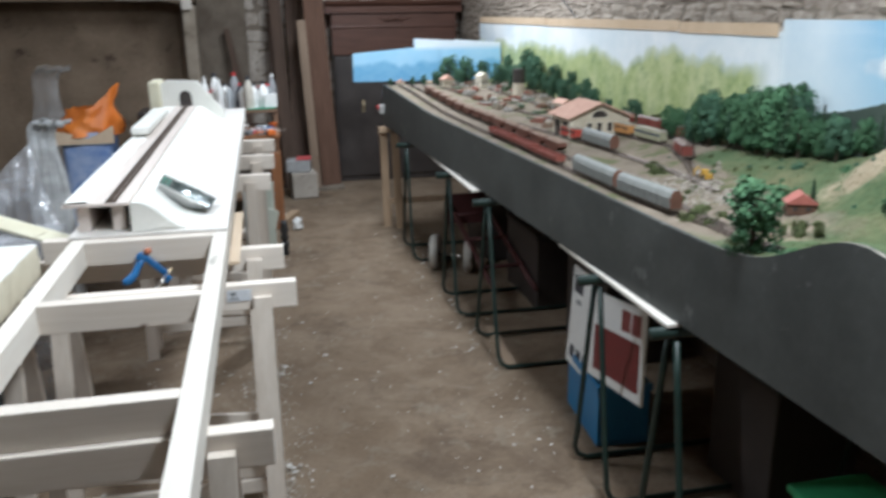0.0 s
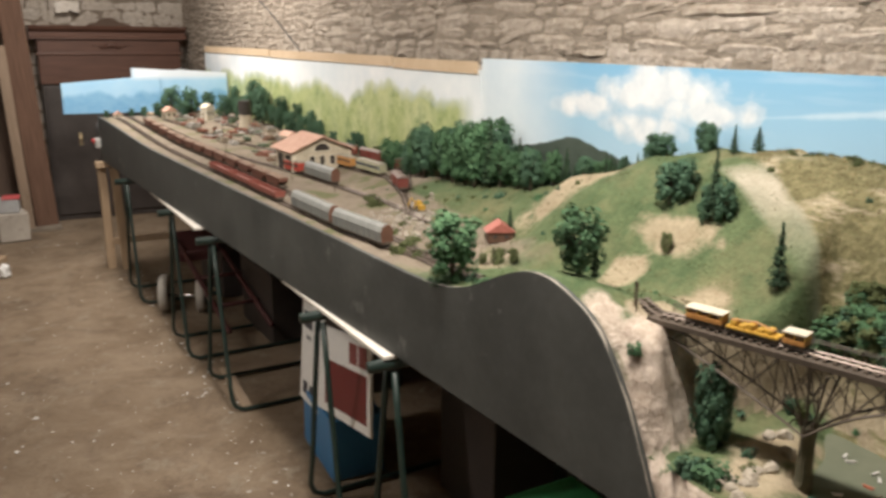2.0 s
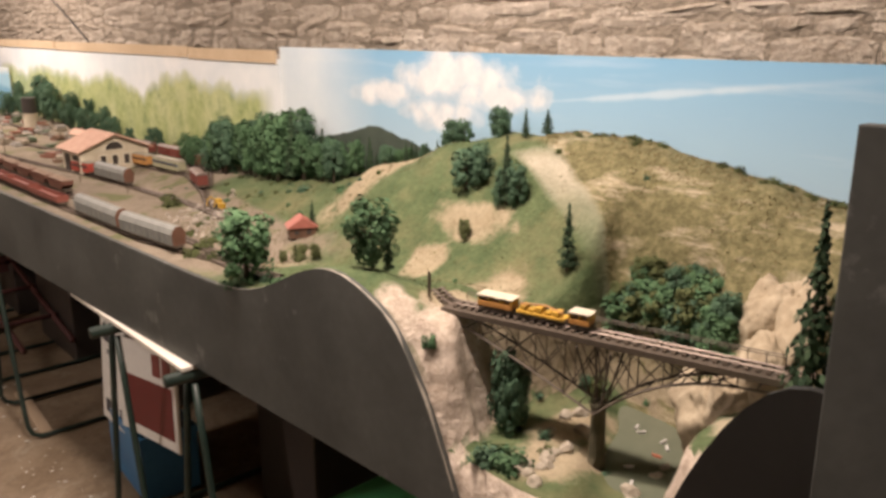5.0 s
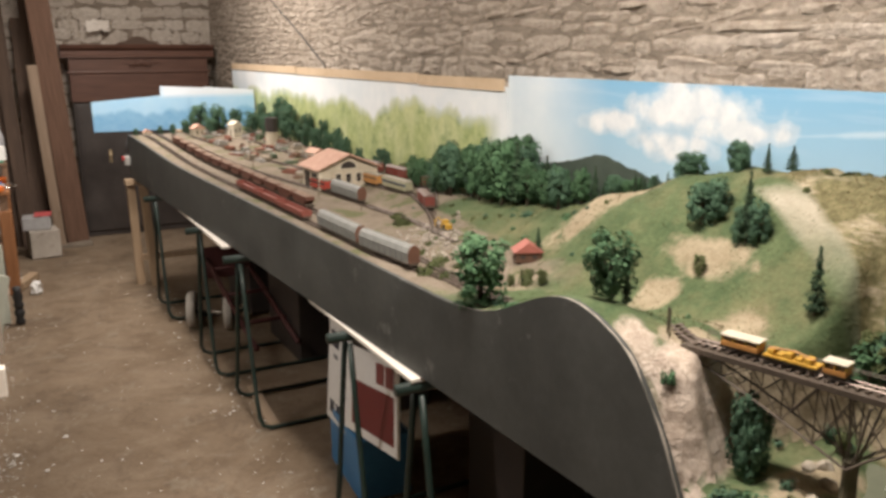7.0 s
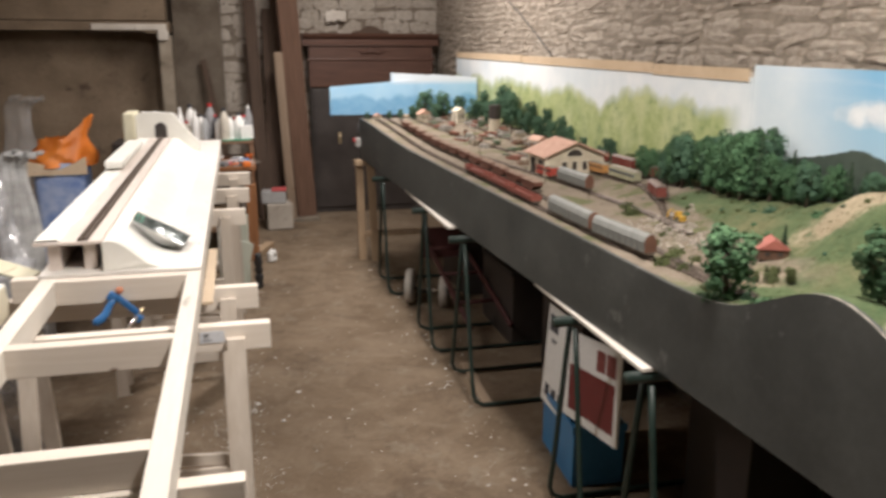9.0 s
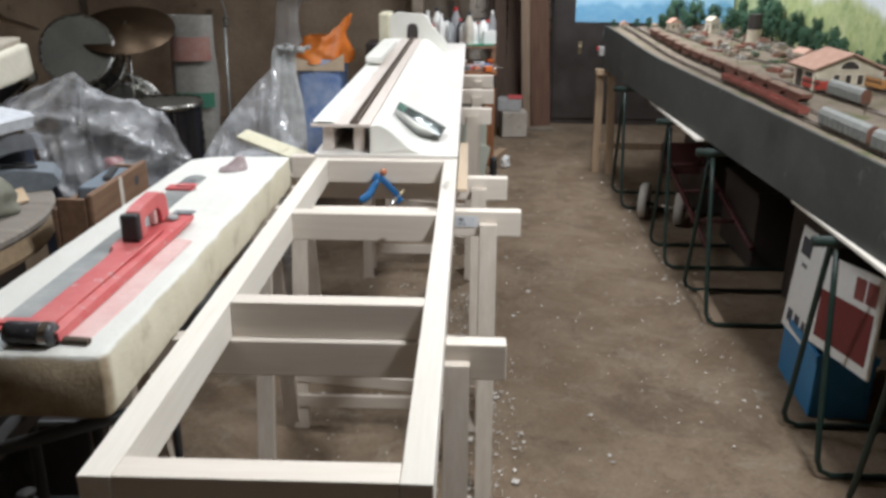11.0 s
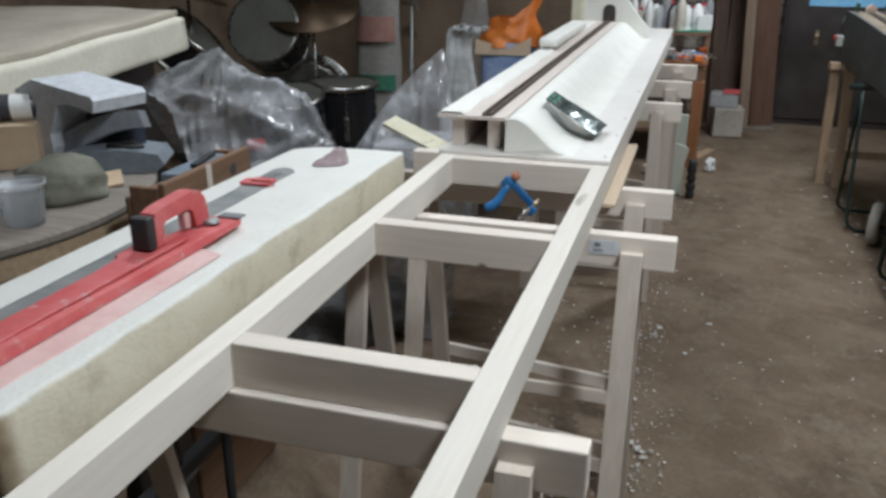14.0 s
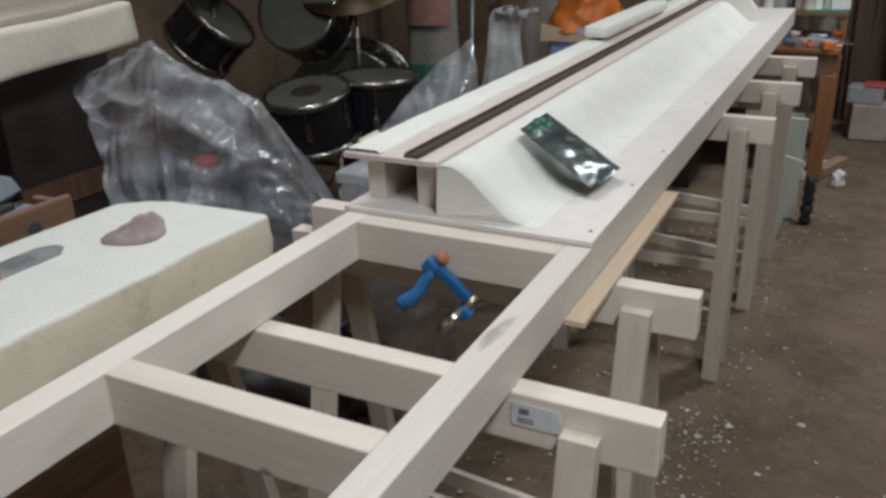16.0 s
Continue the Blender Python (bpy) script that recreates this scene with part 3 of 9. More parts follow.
def backdrops():
    back = thing("painted_backdrop", (1.755, 2.0, 0.9), "printed scenic backdrop of blue sky, clouds and light green woods", "backdrop")
    bpy.context.view_layer.update()
    child_of(part("sky_panel", boxed(1.752, 1.758, -2.2, 1.642, 0.72, 1.384), M["backdrop"], None), back)
    child_of(part("sky_panel", boxed(1.750, 1.756, 1.643, 5.42, 0.80, 1.345), M["backdrop"], None), back)
    for y0, y1, dz in ((1.66, 2.31, 0.0), (2.32, 3.9, 0.005), (3.91, 5.40, 0.008)):
        child_of(part("card_strip", boxed(1.7455, 1.7495, y0, y1, 1.330 + dz, 1.372 + dz), M["card"], None, "brown cardboard strip along the top"), back)


backdrops()


# ---- pine bench frame on sawhorses ----
def frame_bench():
    f = thing("pine_frame", (-0.205, 0.77, 0.773), "open rectangular frame of new white pine battens on sawhorses", "baseboard frame")
    bpy.context.view_layer.update()
    z0, z1, b = 0.773, 0.838, 0.002
    for name, bounds, m in (("rail", (-0.039, 0.0, 0.0, 1.549), "pine"), ("rail", (-0.412, -0.373, 0.0, 1.549), "pine"),
                            ("end_rail", (-0.3725, -0.0395, 0.001, 0.041), "pine_x"), ("end_rail", (-0.3725, -0.0395, 1.511, 1.548), "pine_x"),
                            ("crosspiece", (-0.3725, -0.0395, 0.497, 0.533), "pine_x"), ("crosspiece", (-0.3725, -0.0395, 1.006, 1.042), "pine_x")):
        child_of(part(name, boxed(*bounds, z0, z1, b), M[m], None), f)


frame_bench()


def sawhorse(y, x0, x1, top, splay=0.17, label="pale pine folding sawhorse with a flat top beam", side=1):
    s = thing("sawhorse", ((x0 + x1) / 2, y, 0), label, "sawhorse", "sawhorses under the bench")
    w = (x1 - x0) / 2
    part("top_beam", boxed(-w, w, -0.017, 0.017, top - 0.068, top, 0.003), M["pine_x"], s)
    for sx in (-1, 1):
        for sy in (-1, 1):
            x = sx * (w - 0.085)
            bm = bmesh.new()
            a = Vector((x, sy * 0.029, top - 0.03))
            b = Vector((x, sy * splay, 0.0))
            vs = []
            for p in (a, b):
                vs.append([bm.verts.new(p + Vector((dx, dy, 0))) for dx, dy in ((-0.022, -0.011), (0.022, -0.011), (0.022, 0.011), (-0.022, 0.011))])
            for k in range(4):
                bm.faces.new((vs[0][k], vs[0][(k + 1) % 4], vs[1][(k + 1) % 4], vs[1][k]))
            bm.faces.new(vs[0][::-1])
            bm.faces.new(vs[1])
            bmesh.ops.recalc_face_normals(bm, faces=bm.faces)
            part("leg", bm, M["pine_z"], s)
    yy = 0.03 + (splay - 0.03) * 0.85 + 0.018
    part("stretcher", boxed(-w + 0.07, w - 0.07, side * yy - 0.008, side * yy + 0.008, 0.072, 0.112, 0.002), M["pine_x"], s)
    part("brace", boxed(-w + 0.07, w - 0.07, -0.007, 0.007, -0.02, 0.018, 0.002, pose(0, side * (yy + 0.016), 0.15, 0, 4.5, 0)), M["pine_x"], s)
    return s


for y, x0, x1 in ((0.50, -0.65, 0.104), (1.267, -0.59, 0.172), (1.60, -0.56, 0.150), (2.745, -0.5, 0.128)):
    sawhorse(y, x0, x1, 0.772, 0.06 if y > 2 else 0.17, side=-1 if y < 1 else 1)
for y, x0, x1 in ((3.25, -0.45, 0.15), (3.75, -0.45, 0.16)):
    sawhorse(y, x0, x1, 0.772, 0.06, label="grey weathered wooden sawhorse with a flat top beam")


def board_bench():
    b = thing("white_baseboard", (-0.2, 3.1, 0.773), "long white-topped baseboard section on sawhorses", "baseboard")
    bpy.context.view_layer.update()
    child_of(part("top", boxed(-0.42, 0.0, 1.551, 4.66, 0.8385, 0.847, 0.001), M["white_board"], None), b)
    child_of(part("side_rail", boxed(-0.03, -0.001, 1.5515, 4.65, 0.773, 0.838, 0.002), M["pine"], None), b)
    child_of(part("side_rail", boxed(-0.419, -0.39, 1.5915, 4.65, 0.773, 0.838, 0.002), M["pine"], None), b)
    child_of(part("end_rail", boxed(-0.49, -0.031, 1.5515, 1.59, 0.773, 0.838, 0.002), M["pine_x"], None), b)
    child_of(part("track_bed", boxed(-0.43, -0.258, 1.572, 4.35, 0.922, 0.931, 0.001), M["bed"], None), b)
    for x in (-0.385, -0.293):
        child_of(part("riser", boxed(x - 0.016, x + 0.016, 1.60, 4.3, 0.8475, 0.9215, 0.001), M["bed"], None), b)
    outline = [(-0.257, 0.8476), (-0.257, 0.924), (-0.252, 0.9275), (-0.240, 0.9290), (-0.227, 0.9275), (-0.213, 0.9215), (-0.195, 0.909), (-0.175, 0.891), (-0.158, 0.8755), (-0.143, 0.8635), (-0.128, 0.8552), (-0.110, 0.8500), (-0.088, 0.8476)]
    bm = bmesh.new()
    rows = []
    for i in range(52):
        y = 1.565 + 0.05 * i
        row = []
        for k, (x, z) in enumerate(outline):
            d = 0.0035 * noise.noise(Vector((y * 4, k * 0.3, 2.0))) if 2 < k < 12 else 0.0
            row.append(bm.verts.new((x + d * 0.6, y + (0.006 * noise.noise(Vector((k * 0.5, 7, 1))) if i == 0 else 0.0), z + d * (0.6 if k < 10 else 0.2))))
        rows.append(row)
    for p, q in zip(rows, rows[1:]):
        for k in range(len(outline)):
            j = (k + 1) % len(outline)
            bm.faces.new((p[k], p[j], q[j], q[k])).smooth = 1 < k < 11
    bm.faces.new(rows[0])
    bm.faces.new(rows[-1][::-1])
    bmesh.ops.recalc_face_normals(bm, faces=bm.faces)
    child_of(part("foam_slope", bm, M["foam"], None), b)
    for y in (1.592, 1.83, 2.06, 2.52, 3.0):
        child_of(part("screw_head", lathe(bmesh.new(), ((0, 0.8482), (0.0028, 0.8480), (0.0032, 0.8471), (0, 0.8471)), 12, (-0.0155, y, 0)), M["dull_steel"], None, "small dark screw head"), b)


board_bench()
def slab_mat():
    """Rigid foam: sanded white on top, yellowed and dirty on the cut sides; the near end's shade is in its brown too.
    """
    n = Nodes("weathered_foam_slab", 0.92, 0, 0.2)
    w = n.world()
    x, y, z = n.split(w)
    cream = n.mix(n.noise(9, 4, 0.6, w), (0.58, 0.53, 0.40), (0.68, 0.64, 0.52))
    # near end browner: dirt, plus the end face's shade put into the colour
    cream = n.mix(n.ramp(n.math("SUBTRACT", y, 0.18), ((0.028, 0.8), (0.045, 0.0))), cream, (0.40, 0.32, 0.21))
    stain = n.ramp(n.noise(11, 5, 0.7, w), ((0.52, 0.0), (0.72, 0.45)))
    cream = n.mix(stain, cream, (0.27, 0.22, 0.14))
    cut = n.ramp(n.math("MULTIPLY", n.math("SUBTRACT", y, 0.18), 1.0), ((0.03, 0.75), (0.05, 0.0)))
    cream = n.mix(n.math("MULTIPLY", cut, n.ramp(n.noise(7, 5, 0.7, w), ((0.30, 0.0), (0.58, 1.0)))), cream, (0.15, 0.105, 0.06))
    white = n.mix(n.noise(14, 5, 0.6, w), (0.64, 0.635, 0.595), (0.745, 0.74, 0.70))
    top = n.math("ADD", n.math("ADD", n.math("SUBTRACT", z, 0.802), n.math("MULTIPLY", y, 0.010)), n.math("MULTIPLY", n.math("SUBTRACT", n.noise(30, 3, 0.6, w), 0.5), 0.012))
    c = n.mix(n.ramp(top, ((0.0775, 0.0), (0.0825, 1.0))), cream, white)
    pits = n.noise(160, 3, 0.7, w)
    n.bump(n.math("ADD", pits, n.math("MULTIPLY", n.noise(28, 4, 0.6, w), 1.5)), 0.35, 0.004)
    return n.out(c)


def slab():
    lo = [Vector((-0.736, 0.203, 0)), Vector((-0.462, 0.200, 0)), Vector((-0.460, 1.412, 0)), Vector((-0.722, 1.398, 0))]
    ring = []
    for cx, cz, a0 in ((0.974, 0.92, 0), (0.026, 0.92, 90), (0.026, 0.05, 180), (0.974, 0.05, 270)):
        for k in range(5):
            a = radians(a0 + k * 22.5)
            ring.append((cx + 0.026 * math.cos(a), cz + (0.08 if cz > 0.5 else 0.05) * math.sin(a)))
    full = []
    for (u0, w0), (u1, w1) in zip(ring, ring[1:] + ring[:1]):
        steps = 8 if abs(u0 - u1) > 0.3 else (4 if abs(w0 - w1) > 0.3 else 1)
        full += [(u0 + (u1 - u0) * i / steps, w0 + (w1 - w0) * i / steps) for i in range(steps)]
    bm = bmesh.new()
    rows = []
    vs = [0.0, 0.004, 0.012] + [0.02 + 0.96 * i / 70 for i in range(71)] + [0.988, 0.996, 1.0]
    for v in vs:
        pinch = 1 - 0.05 * max(0.0, 1 - min(v, 1 - v) / 0.012) ** 2
        row = []
        for u, w in full:
            uu, ww = 0.5 + (u - 0.5) * pinch, 0.5 + (w - 0.5) * pinch
            p = lo[0].lerp(lo[1], uu).lerp(lo[3].lerp(lo[2], uu), v) + Vector((0, 0, 0.787 + (0.098 - 0.012 * v) * ww))
            p.y -= 0.050 * max(0.0, 1 - u / 0.26) ** 2 * max(0.0, (v - 0.95) / 0.05)
            d = 0.0035 * noise.noise(p * 16) + 0.002 * noise.noise(p * 55)
            side = 0.15 if w > 0.97 else 1.0
            row.append(bm.verts.new(p + Vector((d if u > 0.5 else -d, -d if v < 0.5 else d, d * 0.3)) * side))
        rows.append(row)
    m = len(full)
    for a, b in zip(rows, rows[1:]):
        for k in range(m):
            bm.faces.new((a[k], b[k], b[(k + 1) % m], a[(k + 1) % m]))
    bm.faces.new(rows[0])
    bm.faces.new(rows[-1][::-1])
    bmesh.ops.recalc_face_normals(bm, faces=bm.faces)
    return bm


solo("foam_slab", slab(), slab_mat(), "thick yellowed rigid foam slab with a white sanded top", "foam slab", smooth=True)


# ---- green tube trestles under the railway ----
def green_trestle(y0, y1, depth=0.62, top=0.685):
    ym = (y0 + y1) / 2
    x = fx(ym)
    t = thing("metal_trestle", (x, ym, 0), "dark green tubular steel trestle with rounded floor bars", "trestle", "trestles under the railway")
    h = (y1 - y0) / 2
    for s in (-1, 1):
        def leg(xx, k):
            f = k / 5
            return (xx, s * (0.02 + (h - 0.02) * f), top - 0.03 - (top - 0.045) * f)
        pts = [leg(0.0, k) for k in range(5)] + [(0.0, s * h * 0.985, 0.06), (0.012, s * h, 0.028), (0.045, s * h, 0.012), (depth - 0.045, s * h, 0.012), (depth - 0.012, s * h, 0.028), (depth, s * h * 0.985, 0.06)] + [leg(depth, k) for k in range(4, -1, -1)]
        part("tube_frame", tube(bmesh.new(), pts, 0.0088, 8), M["green_tube"], t, smooth=True)
    part("top_bar", tube(bmesh.new(), [(-0.06, 0, top - 0.014), (depth + 0.04, 0, top - 0.014)], 0.0155, 10), M["green_tube"], t, smooth=True)
    return t


for y0, y1 in ((0.80, 1.06), (1.22, 1.485), (2.22, 2.58), (2.85, 3.17), (3.80, 4.13)):
    green_trestle(y0, y1)


# ---- far end of the room ----
def fireplace():
    f = thing("fireplace", (-1.6, 6.3, 0), "wide sooty stone fireplace with a chipped pale mantel", "fireplace", kind="structure")
    bpy.context.view_layer.update()
    bm = bmesh.new()
    pts = [(-3.3, 1.535), (-0.94, 1.535), (-0.80, 1.528), (-0.60, 1.53), (-0.40, 1.50), (-0.372, 1.52), (-0.368, 1.60), (-3.3, 1.61)]
    prism(bm, pts, 0.30, Matrix.Translation((0, 6.12, 0)))
    child_of(part("mantel", bm, M["sooty"], None), f)
    bm = bmesh.new()
    box(bm, -0.93, -0.385, 6.105, 6.135, 1.537, 1.585, 0.008)
    box(bm, -0.455, -0.375, 6.10, 6.14, 1.46, 1.54, 0.012)
    child_of(part("chipped_edge", bm, M["limewash"], None, "bare pale plaster edge"), f)
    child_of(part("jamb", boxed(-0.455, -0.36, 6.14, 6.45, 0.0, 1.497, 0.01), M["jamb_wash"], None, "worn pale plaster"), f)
    child_of(part("hood", boxed(-3.3, -0.40, 6.2, 6.5, 1.612, 2.74), M["sooty"], None), f)
    child_of(part("back", boxed(-3.3, -0.46, 6.49, 6.545, 0.0, 1.53), M["sooty"], None), f)


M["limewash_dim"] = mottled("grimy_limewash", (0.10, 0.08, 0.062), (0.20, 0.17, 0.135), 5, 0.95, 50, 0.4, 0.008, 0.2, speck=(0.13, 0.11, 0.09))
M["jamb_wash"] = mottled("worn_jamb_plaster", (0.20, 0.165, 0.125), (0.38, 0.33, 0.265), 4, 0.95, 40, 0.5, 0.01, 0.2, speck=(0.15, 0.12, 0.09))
M["dark_panel"] = plain("near_black_stained_wood", (0.038, 0.031, 0.028), 0.5, 0, 0.25, 8)
M["brass"] = plain("worn_brass", (0.55, 0.46, 0.30), 0.35, 0.9)
fireplace()
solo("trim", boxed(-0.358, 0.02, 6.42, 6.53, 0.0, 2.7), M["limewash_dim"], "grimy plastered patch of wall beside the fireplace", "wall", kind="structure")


def planks():
    """Old planks that lean on the end wall."""
    rnd = random.Random(4)
    for i, (x, w, h, m) in enumerate(((0.10, 0.045, 1.35, "beam_dark"), (0.30, 0.10, 1.9, "beam_dark"), (0.37, 0.08, 1.75, "beam_dark"), (0.43, 0.07, 2.1, "beam_dark"), (0.24, 0.06, 1.45, "beam_dark"))):
        at = pose(x, 6.12 + 0.02 * i, 0.0, -9 - rnd.random() * 2, rnd.uniform(-2, 2) + (-9 if i == 0 else 0), rnd.uniform(-6, 6))
        solo("plank", boxed(-w / 2, w / 2, -0.012, 0.012, 0, h, 0.003), M[m], "long dark old plank leaning on the stone wall", "plank", "leaning planks", at=at)


M["leg_dark"] = timber("red_brown_timber", (0.095, 0.052, 0.034), (0.165, 0.095, 0.064), 2, 0.8)
planks()


def post():
    p = thing("timber_post", (0.6, 6.12, 0), "tall weathered timber post with a second batten against it", "post", kind="structure")
    p.matrix_world = pose(0.6, 6.12, 0, 0, -3.2, 0)
    part("upright", boxed(-0.045, 0.115, -0.06, 0.08, 0.02, 2.74, 0.012), M["leg_dark"], p)
    part("batten", boxed(-0.035, 0.035, -0.02, 0.02, 0, 1.36, 0.006, pose(-0.09, -0.085, 0.02, 0, 0.6, 0)), M["leg_wood_dim"], p)
    part("footing", boxed(-0.14, 0.13, -0.13, 0.10, -0.01, 0.03, 0.012), M["limewash_dim"], p)


M["leg_wood_dim"] = timber("dull_batten", (0.20, 0.145, 0.10), (0.30, 0.225, 0.165), 2, 0.75)
post()
solo("plaster_patch", sheet(10, 8, lambda u, v: Vector((0.88 + 0.17 * u + 0.015 * noise.noise(Vector((v * 5, u, 1))), 6.455 + 0.01 * noise.noise(Vector((u * 6, v * 6, 2))), 1.625 + 0.085 * v + 0.03 * noise.noise(Vector((u * 4, v, 7)))))), M["limewash"], "pale patch of plaster on the stone wall", "plaster", kind="structure", smooth=True)


def armoire():
    a = thing("armoire", (1.24, 6.36, 0), "old dark walnut armoire with a carved cornice and black doors", "armoire")
    part("carcass", boxed(-0.52, 0.52, -0.03, 0.17, 0.0, 1.08, 0.004), M["dark_panel"], a, "almost black")
    for s in (-1, 1):
        part("door", boxed(min(0.004 * s, 0.5 * s), max(0.004 * s, 0.5 * s), -0.045, -0.031, 0.05, 1.06, 0.003), M["dark_panel"], a)
    part("frieze", boxed(-0.53, 0.53, -0.05, 0.17, 1.0805, 1.42, 0.006), M["walnut"], a, "polished brown panel")
    bm = bmesh.new()
    prism(bm, ((-0.05, 0.0), (-0.075, 0.0), (-0.075, 0.018), (-0.06, 0.026), (-0.06, 0.05), (-0.095, 0.075), (-0.105, 0.1), (0.17, 0.1), (0.17, 0.0)), 1.16, Matrix.Translation((-0.58, 0, 1.4205)) @ Matrix(((0, 1, 0, 0), (1, 0, 0, 0), (0, 0, 1, 0), (0, 0, 0, 1))))
    part("cornice", bm, M["walnut"], a)
    part("moulding", boxed(-0.545, 0.545, -0.062, -0.05, 1.30, 1.318, 0.004), M["walnut"], a)
    bm = bmesh.new()
    for i in range(-6, 7):
        s = 1 - abs(i) / 7.5
        lathe(bm, ((0, -0.016 * s), (0.02 * s, -0.008 * s), (0.026 * s, 0), (0.02 * s, 0.008 * s), (0, 0.016 * s)), 10, m=Matrix.Translation((i * 0.026, -0.058, 1.37 + 0.01 * math.cos(i * 1.3))) @ pose(0, 0, 0, 90, 0, i * 25))
    part("carving", bm, M["walnut"], a, smooth=True)
    bm = bmesh.new()
    prism(bm, ((-0.17, 0), (0.17, 0), (0.14, 0.018), (0.09, 0.026), (0.05, 0.055), (0.0, 0.066), (-0.05, 0.055), (-0.09, 0.026), (-0.14, 0.018)), 0.03, Matrix.Translation((0, -0.02, 1.5205)))
    part("crest", bm, M["beam_dark"], a, "darker carved crest")
    bm = bmesh.new()
    box(bm, -0.30, -0.275, -0.052, -0.045, 0.60, 0.70, 0.002)
    lathe(bm, ((0, 0), (0.016, 0.004), (0.014, 0.02), (0, 0.024)), 10, m=Matrix.Translation((-0.2875, -0.052, 0.66)) @ pose(0, 0, 0, 90, 0, 0))
    part("door_handle", bm, M["brass"], a, "pale brass")


armoire()


def end_backdrop():
    """The two painted boards across the railway's far end."""
    b = thing("painted_end_board", (1.15, 4.72, 0.97), "small painted board of pale blue mountains and sky", "backdrop")
    bpy.context.view_layer.update()
    bm = bmesh.new()
    prism(bm, ((0.715, 0.978), (1.10, 0.975), (1.30, 0.975), (1.30, 1.205), (0.715, 1.163)), 0.006, Matrix.Translation((0, 4.79, 0)))
    child_of(part("panel", bm, M["mountains"], None), b)
    bm = bmesh.new()
    prism(bm, ((1.13, 0.975), (1.735, 0.975), (1.735, 1.215), (1.42, 1.24), (1.40, 1.235), (1.13, 1.252)), 0.006, Matrix.Translation((0, 4.80, 0)))
    child_of(part("panel", bm, M["mountains"], None, "whiter sky"), b)
    child_of(part("prop", boxed(1.2, 1.24, 4.66, 4.79, 0.90, 0.974), M["leg_wood"], None), b)


def mountains_mat():
    n = Nodes("painted_mountains", 0.7, 0, 0.3)
    x, y, z = n.split(n.world())
    ridge = n.math("ADD", n.math("MULTIPLY", n.noise(4.0, 4, 0.6, n.world(), (1, 1, 0.1)), 0.22), 0.98)
    far = n.ramp(n.math("MULTIPLY_ADD", n.math("SUBTRACT", ridge, z), 14.0, 0.5), ((0.3, 0.0), (0.7, 1.0)))
    hill = n.mix(n.noise(22.0, 4, 0.6, n.world()), (0.11, 0.29, 0.52), (0.26, 0.46, 0.62))
    sky = n.mix(n.noise(6.0, 4, 0.6, n.world()), (0.22, 0.45, 0.68), (0.44, 0.61, 0.73))
    c = n.mix(far, sky, hill)
    c = n.mix(n.math("MULTIPLY", n.ramp(n.math("SUBTRACT", x, 0.6), ((0.50, 0.0), (0.56, 0.9))), n.ramp(n.math("SUBTRACT", z, 1.0), ((0.17, 0.0), (0.20, 1.0)))), c, (0.62, 0.66, 0.70))
    return n.out(c)


M["mountains"] = mountains_mat()
end_backdrop()


def wooden_trestle():
    t = thing("wooden_trestle", (0.93, 4.62, 0), "pair of weathered timber legs under the railway's end", "trestle")
    part("leg", boxed(-0.025, 0.025, -0.02, 0.02, 0, 0.66, 0.004, pose(-0.035, 0.05, 0.0, 0, -1, 0)), M["leg_wood"], t)
    part("leg", boxed(-0.025, 0.025, -0.02, 0.02, 0, 0.67, 0.004, pose(0.045, -0.02, 0.0, 4, -3, 0)), M["leg_wood"], t)
    part("leg", boxed(-0.025, 0.025, -0.02, 0.02, 0, 0.66, 0.004, pose(0.62, 0.03, 0.0)), M["leg_wood"], t)
    part("top_block", boxed(-0.085, 0.68, -0.035, 0.035, 0.66, 0.698, 0.004), M["leg_wood"], t)
    part("stretcher", boxed(-0.03, 0.62, -0.05, -0.03, 0.18, 0.22, 0.003), M["leg_wood"], t)


wooden_trestle()


# ---- stones of the walls ----
def stone_meshes(count, seed, material):
    """Rough unit blocks: 1 wide (x), 1 high (z), front towards -y."""
    rnd = random.Random(seed)
    out = []
    for k in range(count):
        bm = bmesh.new()
        nx, nz = 4, 3
        front = []
        for i in range(nx + 1):
            col = []
            for j in range(nz + 1):
                u, v = i / nx - 0.5, j / nz - 0.5
                edge = max(abs(u), abs(v)) > 0.49
                corner = abs(u) > 0.49 and abs(v) > 0.49
                uu = u * (0.92 if corner else 1.0) + rnd.uniform(-0.04, 0.04)
                vv = v * (0.80 if corner else 1.0) + rnd.uniform(-0.11, 0.11)
                col.append(bm.verts.new((uu, (-0.35 + rnd.uniform(-0.2, 0.2)) if edge else -0.75 + rnd.uniform(-0.45, 0.4), vv)))
            front.append(col)
        for i in range(nx):
            for j in range(nz):
                bm.faces.new((front[i][j], front[i + 1][j], front[i + 1][j + 1], front[i][j + 1]))
        ring = [front[i][0] for i in range(nx + 1)] + [front[nx][j] for j in range(1, nz + 1)] + [front[i][nz] for i in range(nx - 1, -1, -1)] + [front[0][j] for j in range(nz - 1, 0, -1)]
        backs = [bm.verts.new((v.co.x, 0.3, v.co.z)) for v in ring]
        for i in range(len(ring)):
            j = (i + 1) % len(ring)
            bm.faces.new((ring[j], ring[i], backs[i], backs[j]))
        out.append(mesh_of(bm, "stone", material, False))
    return out


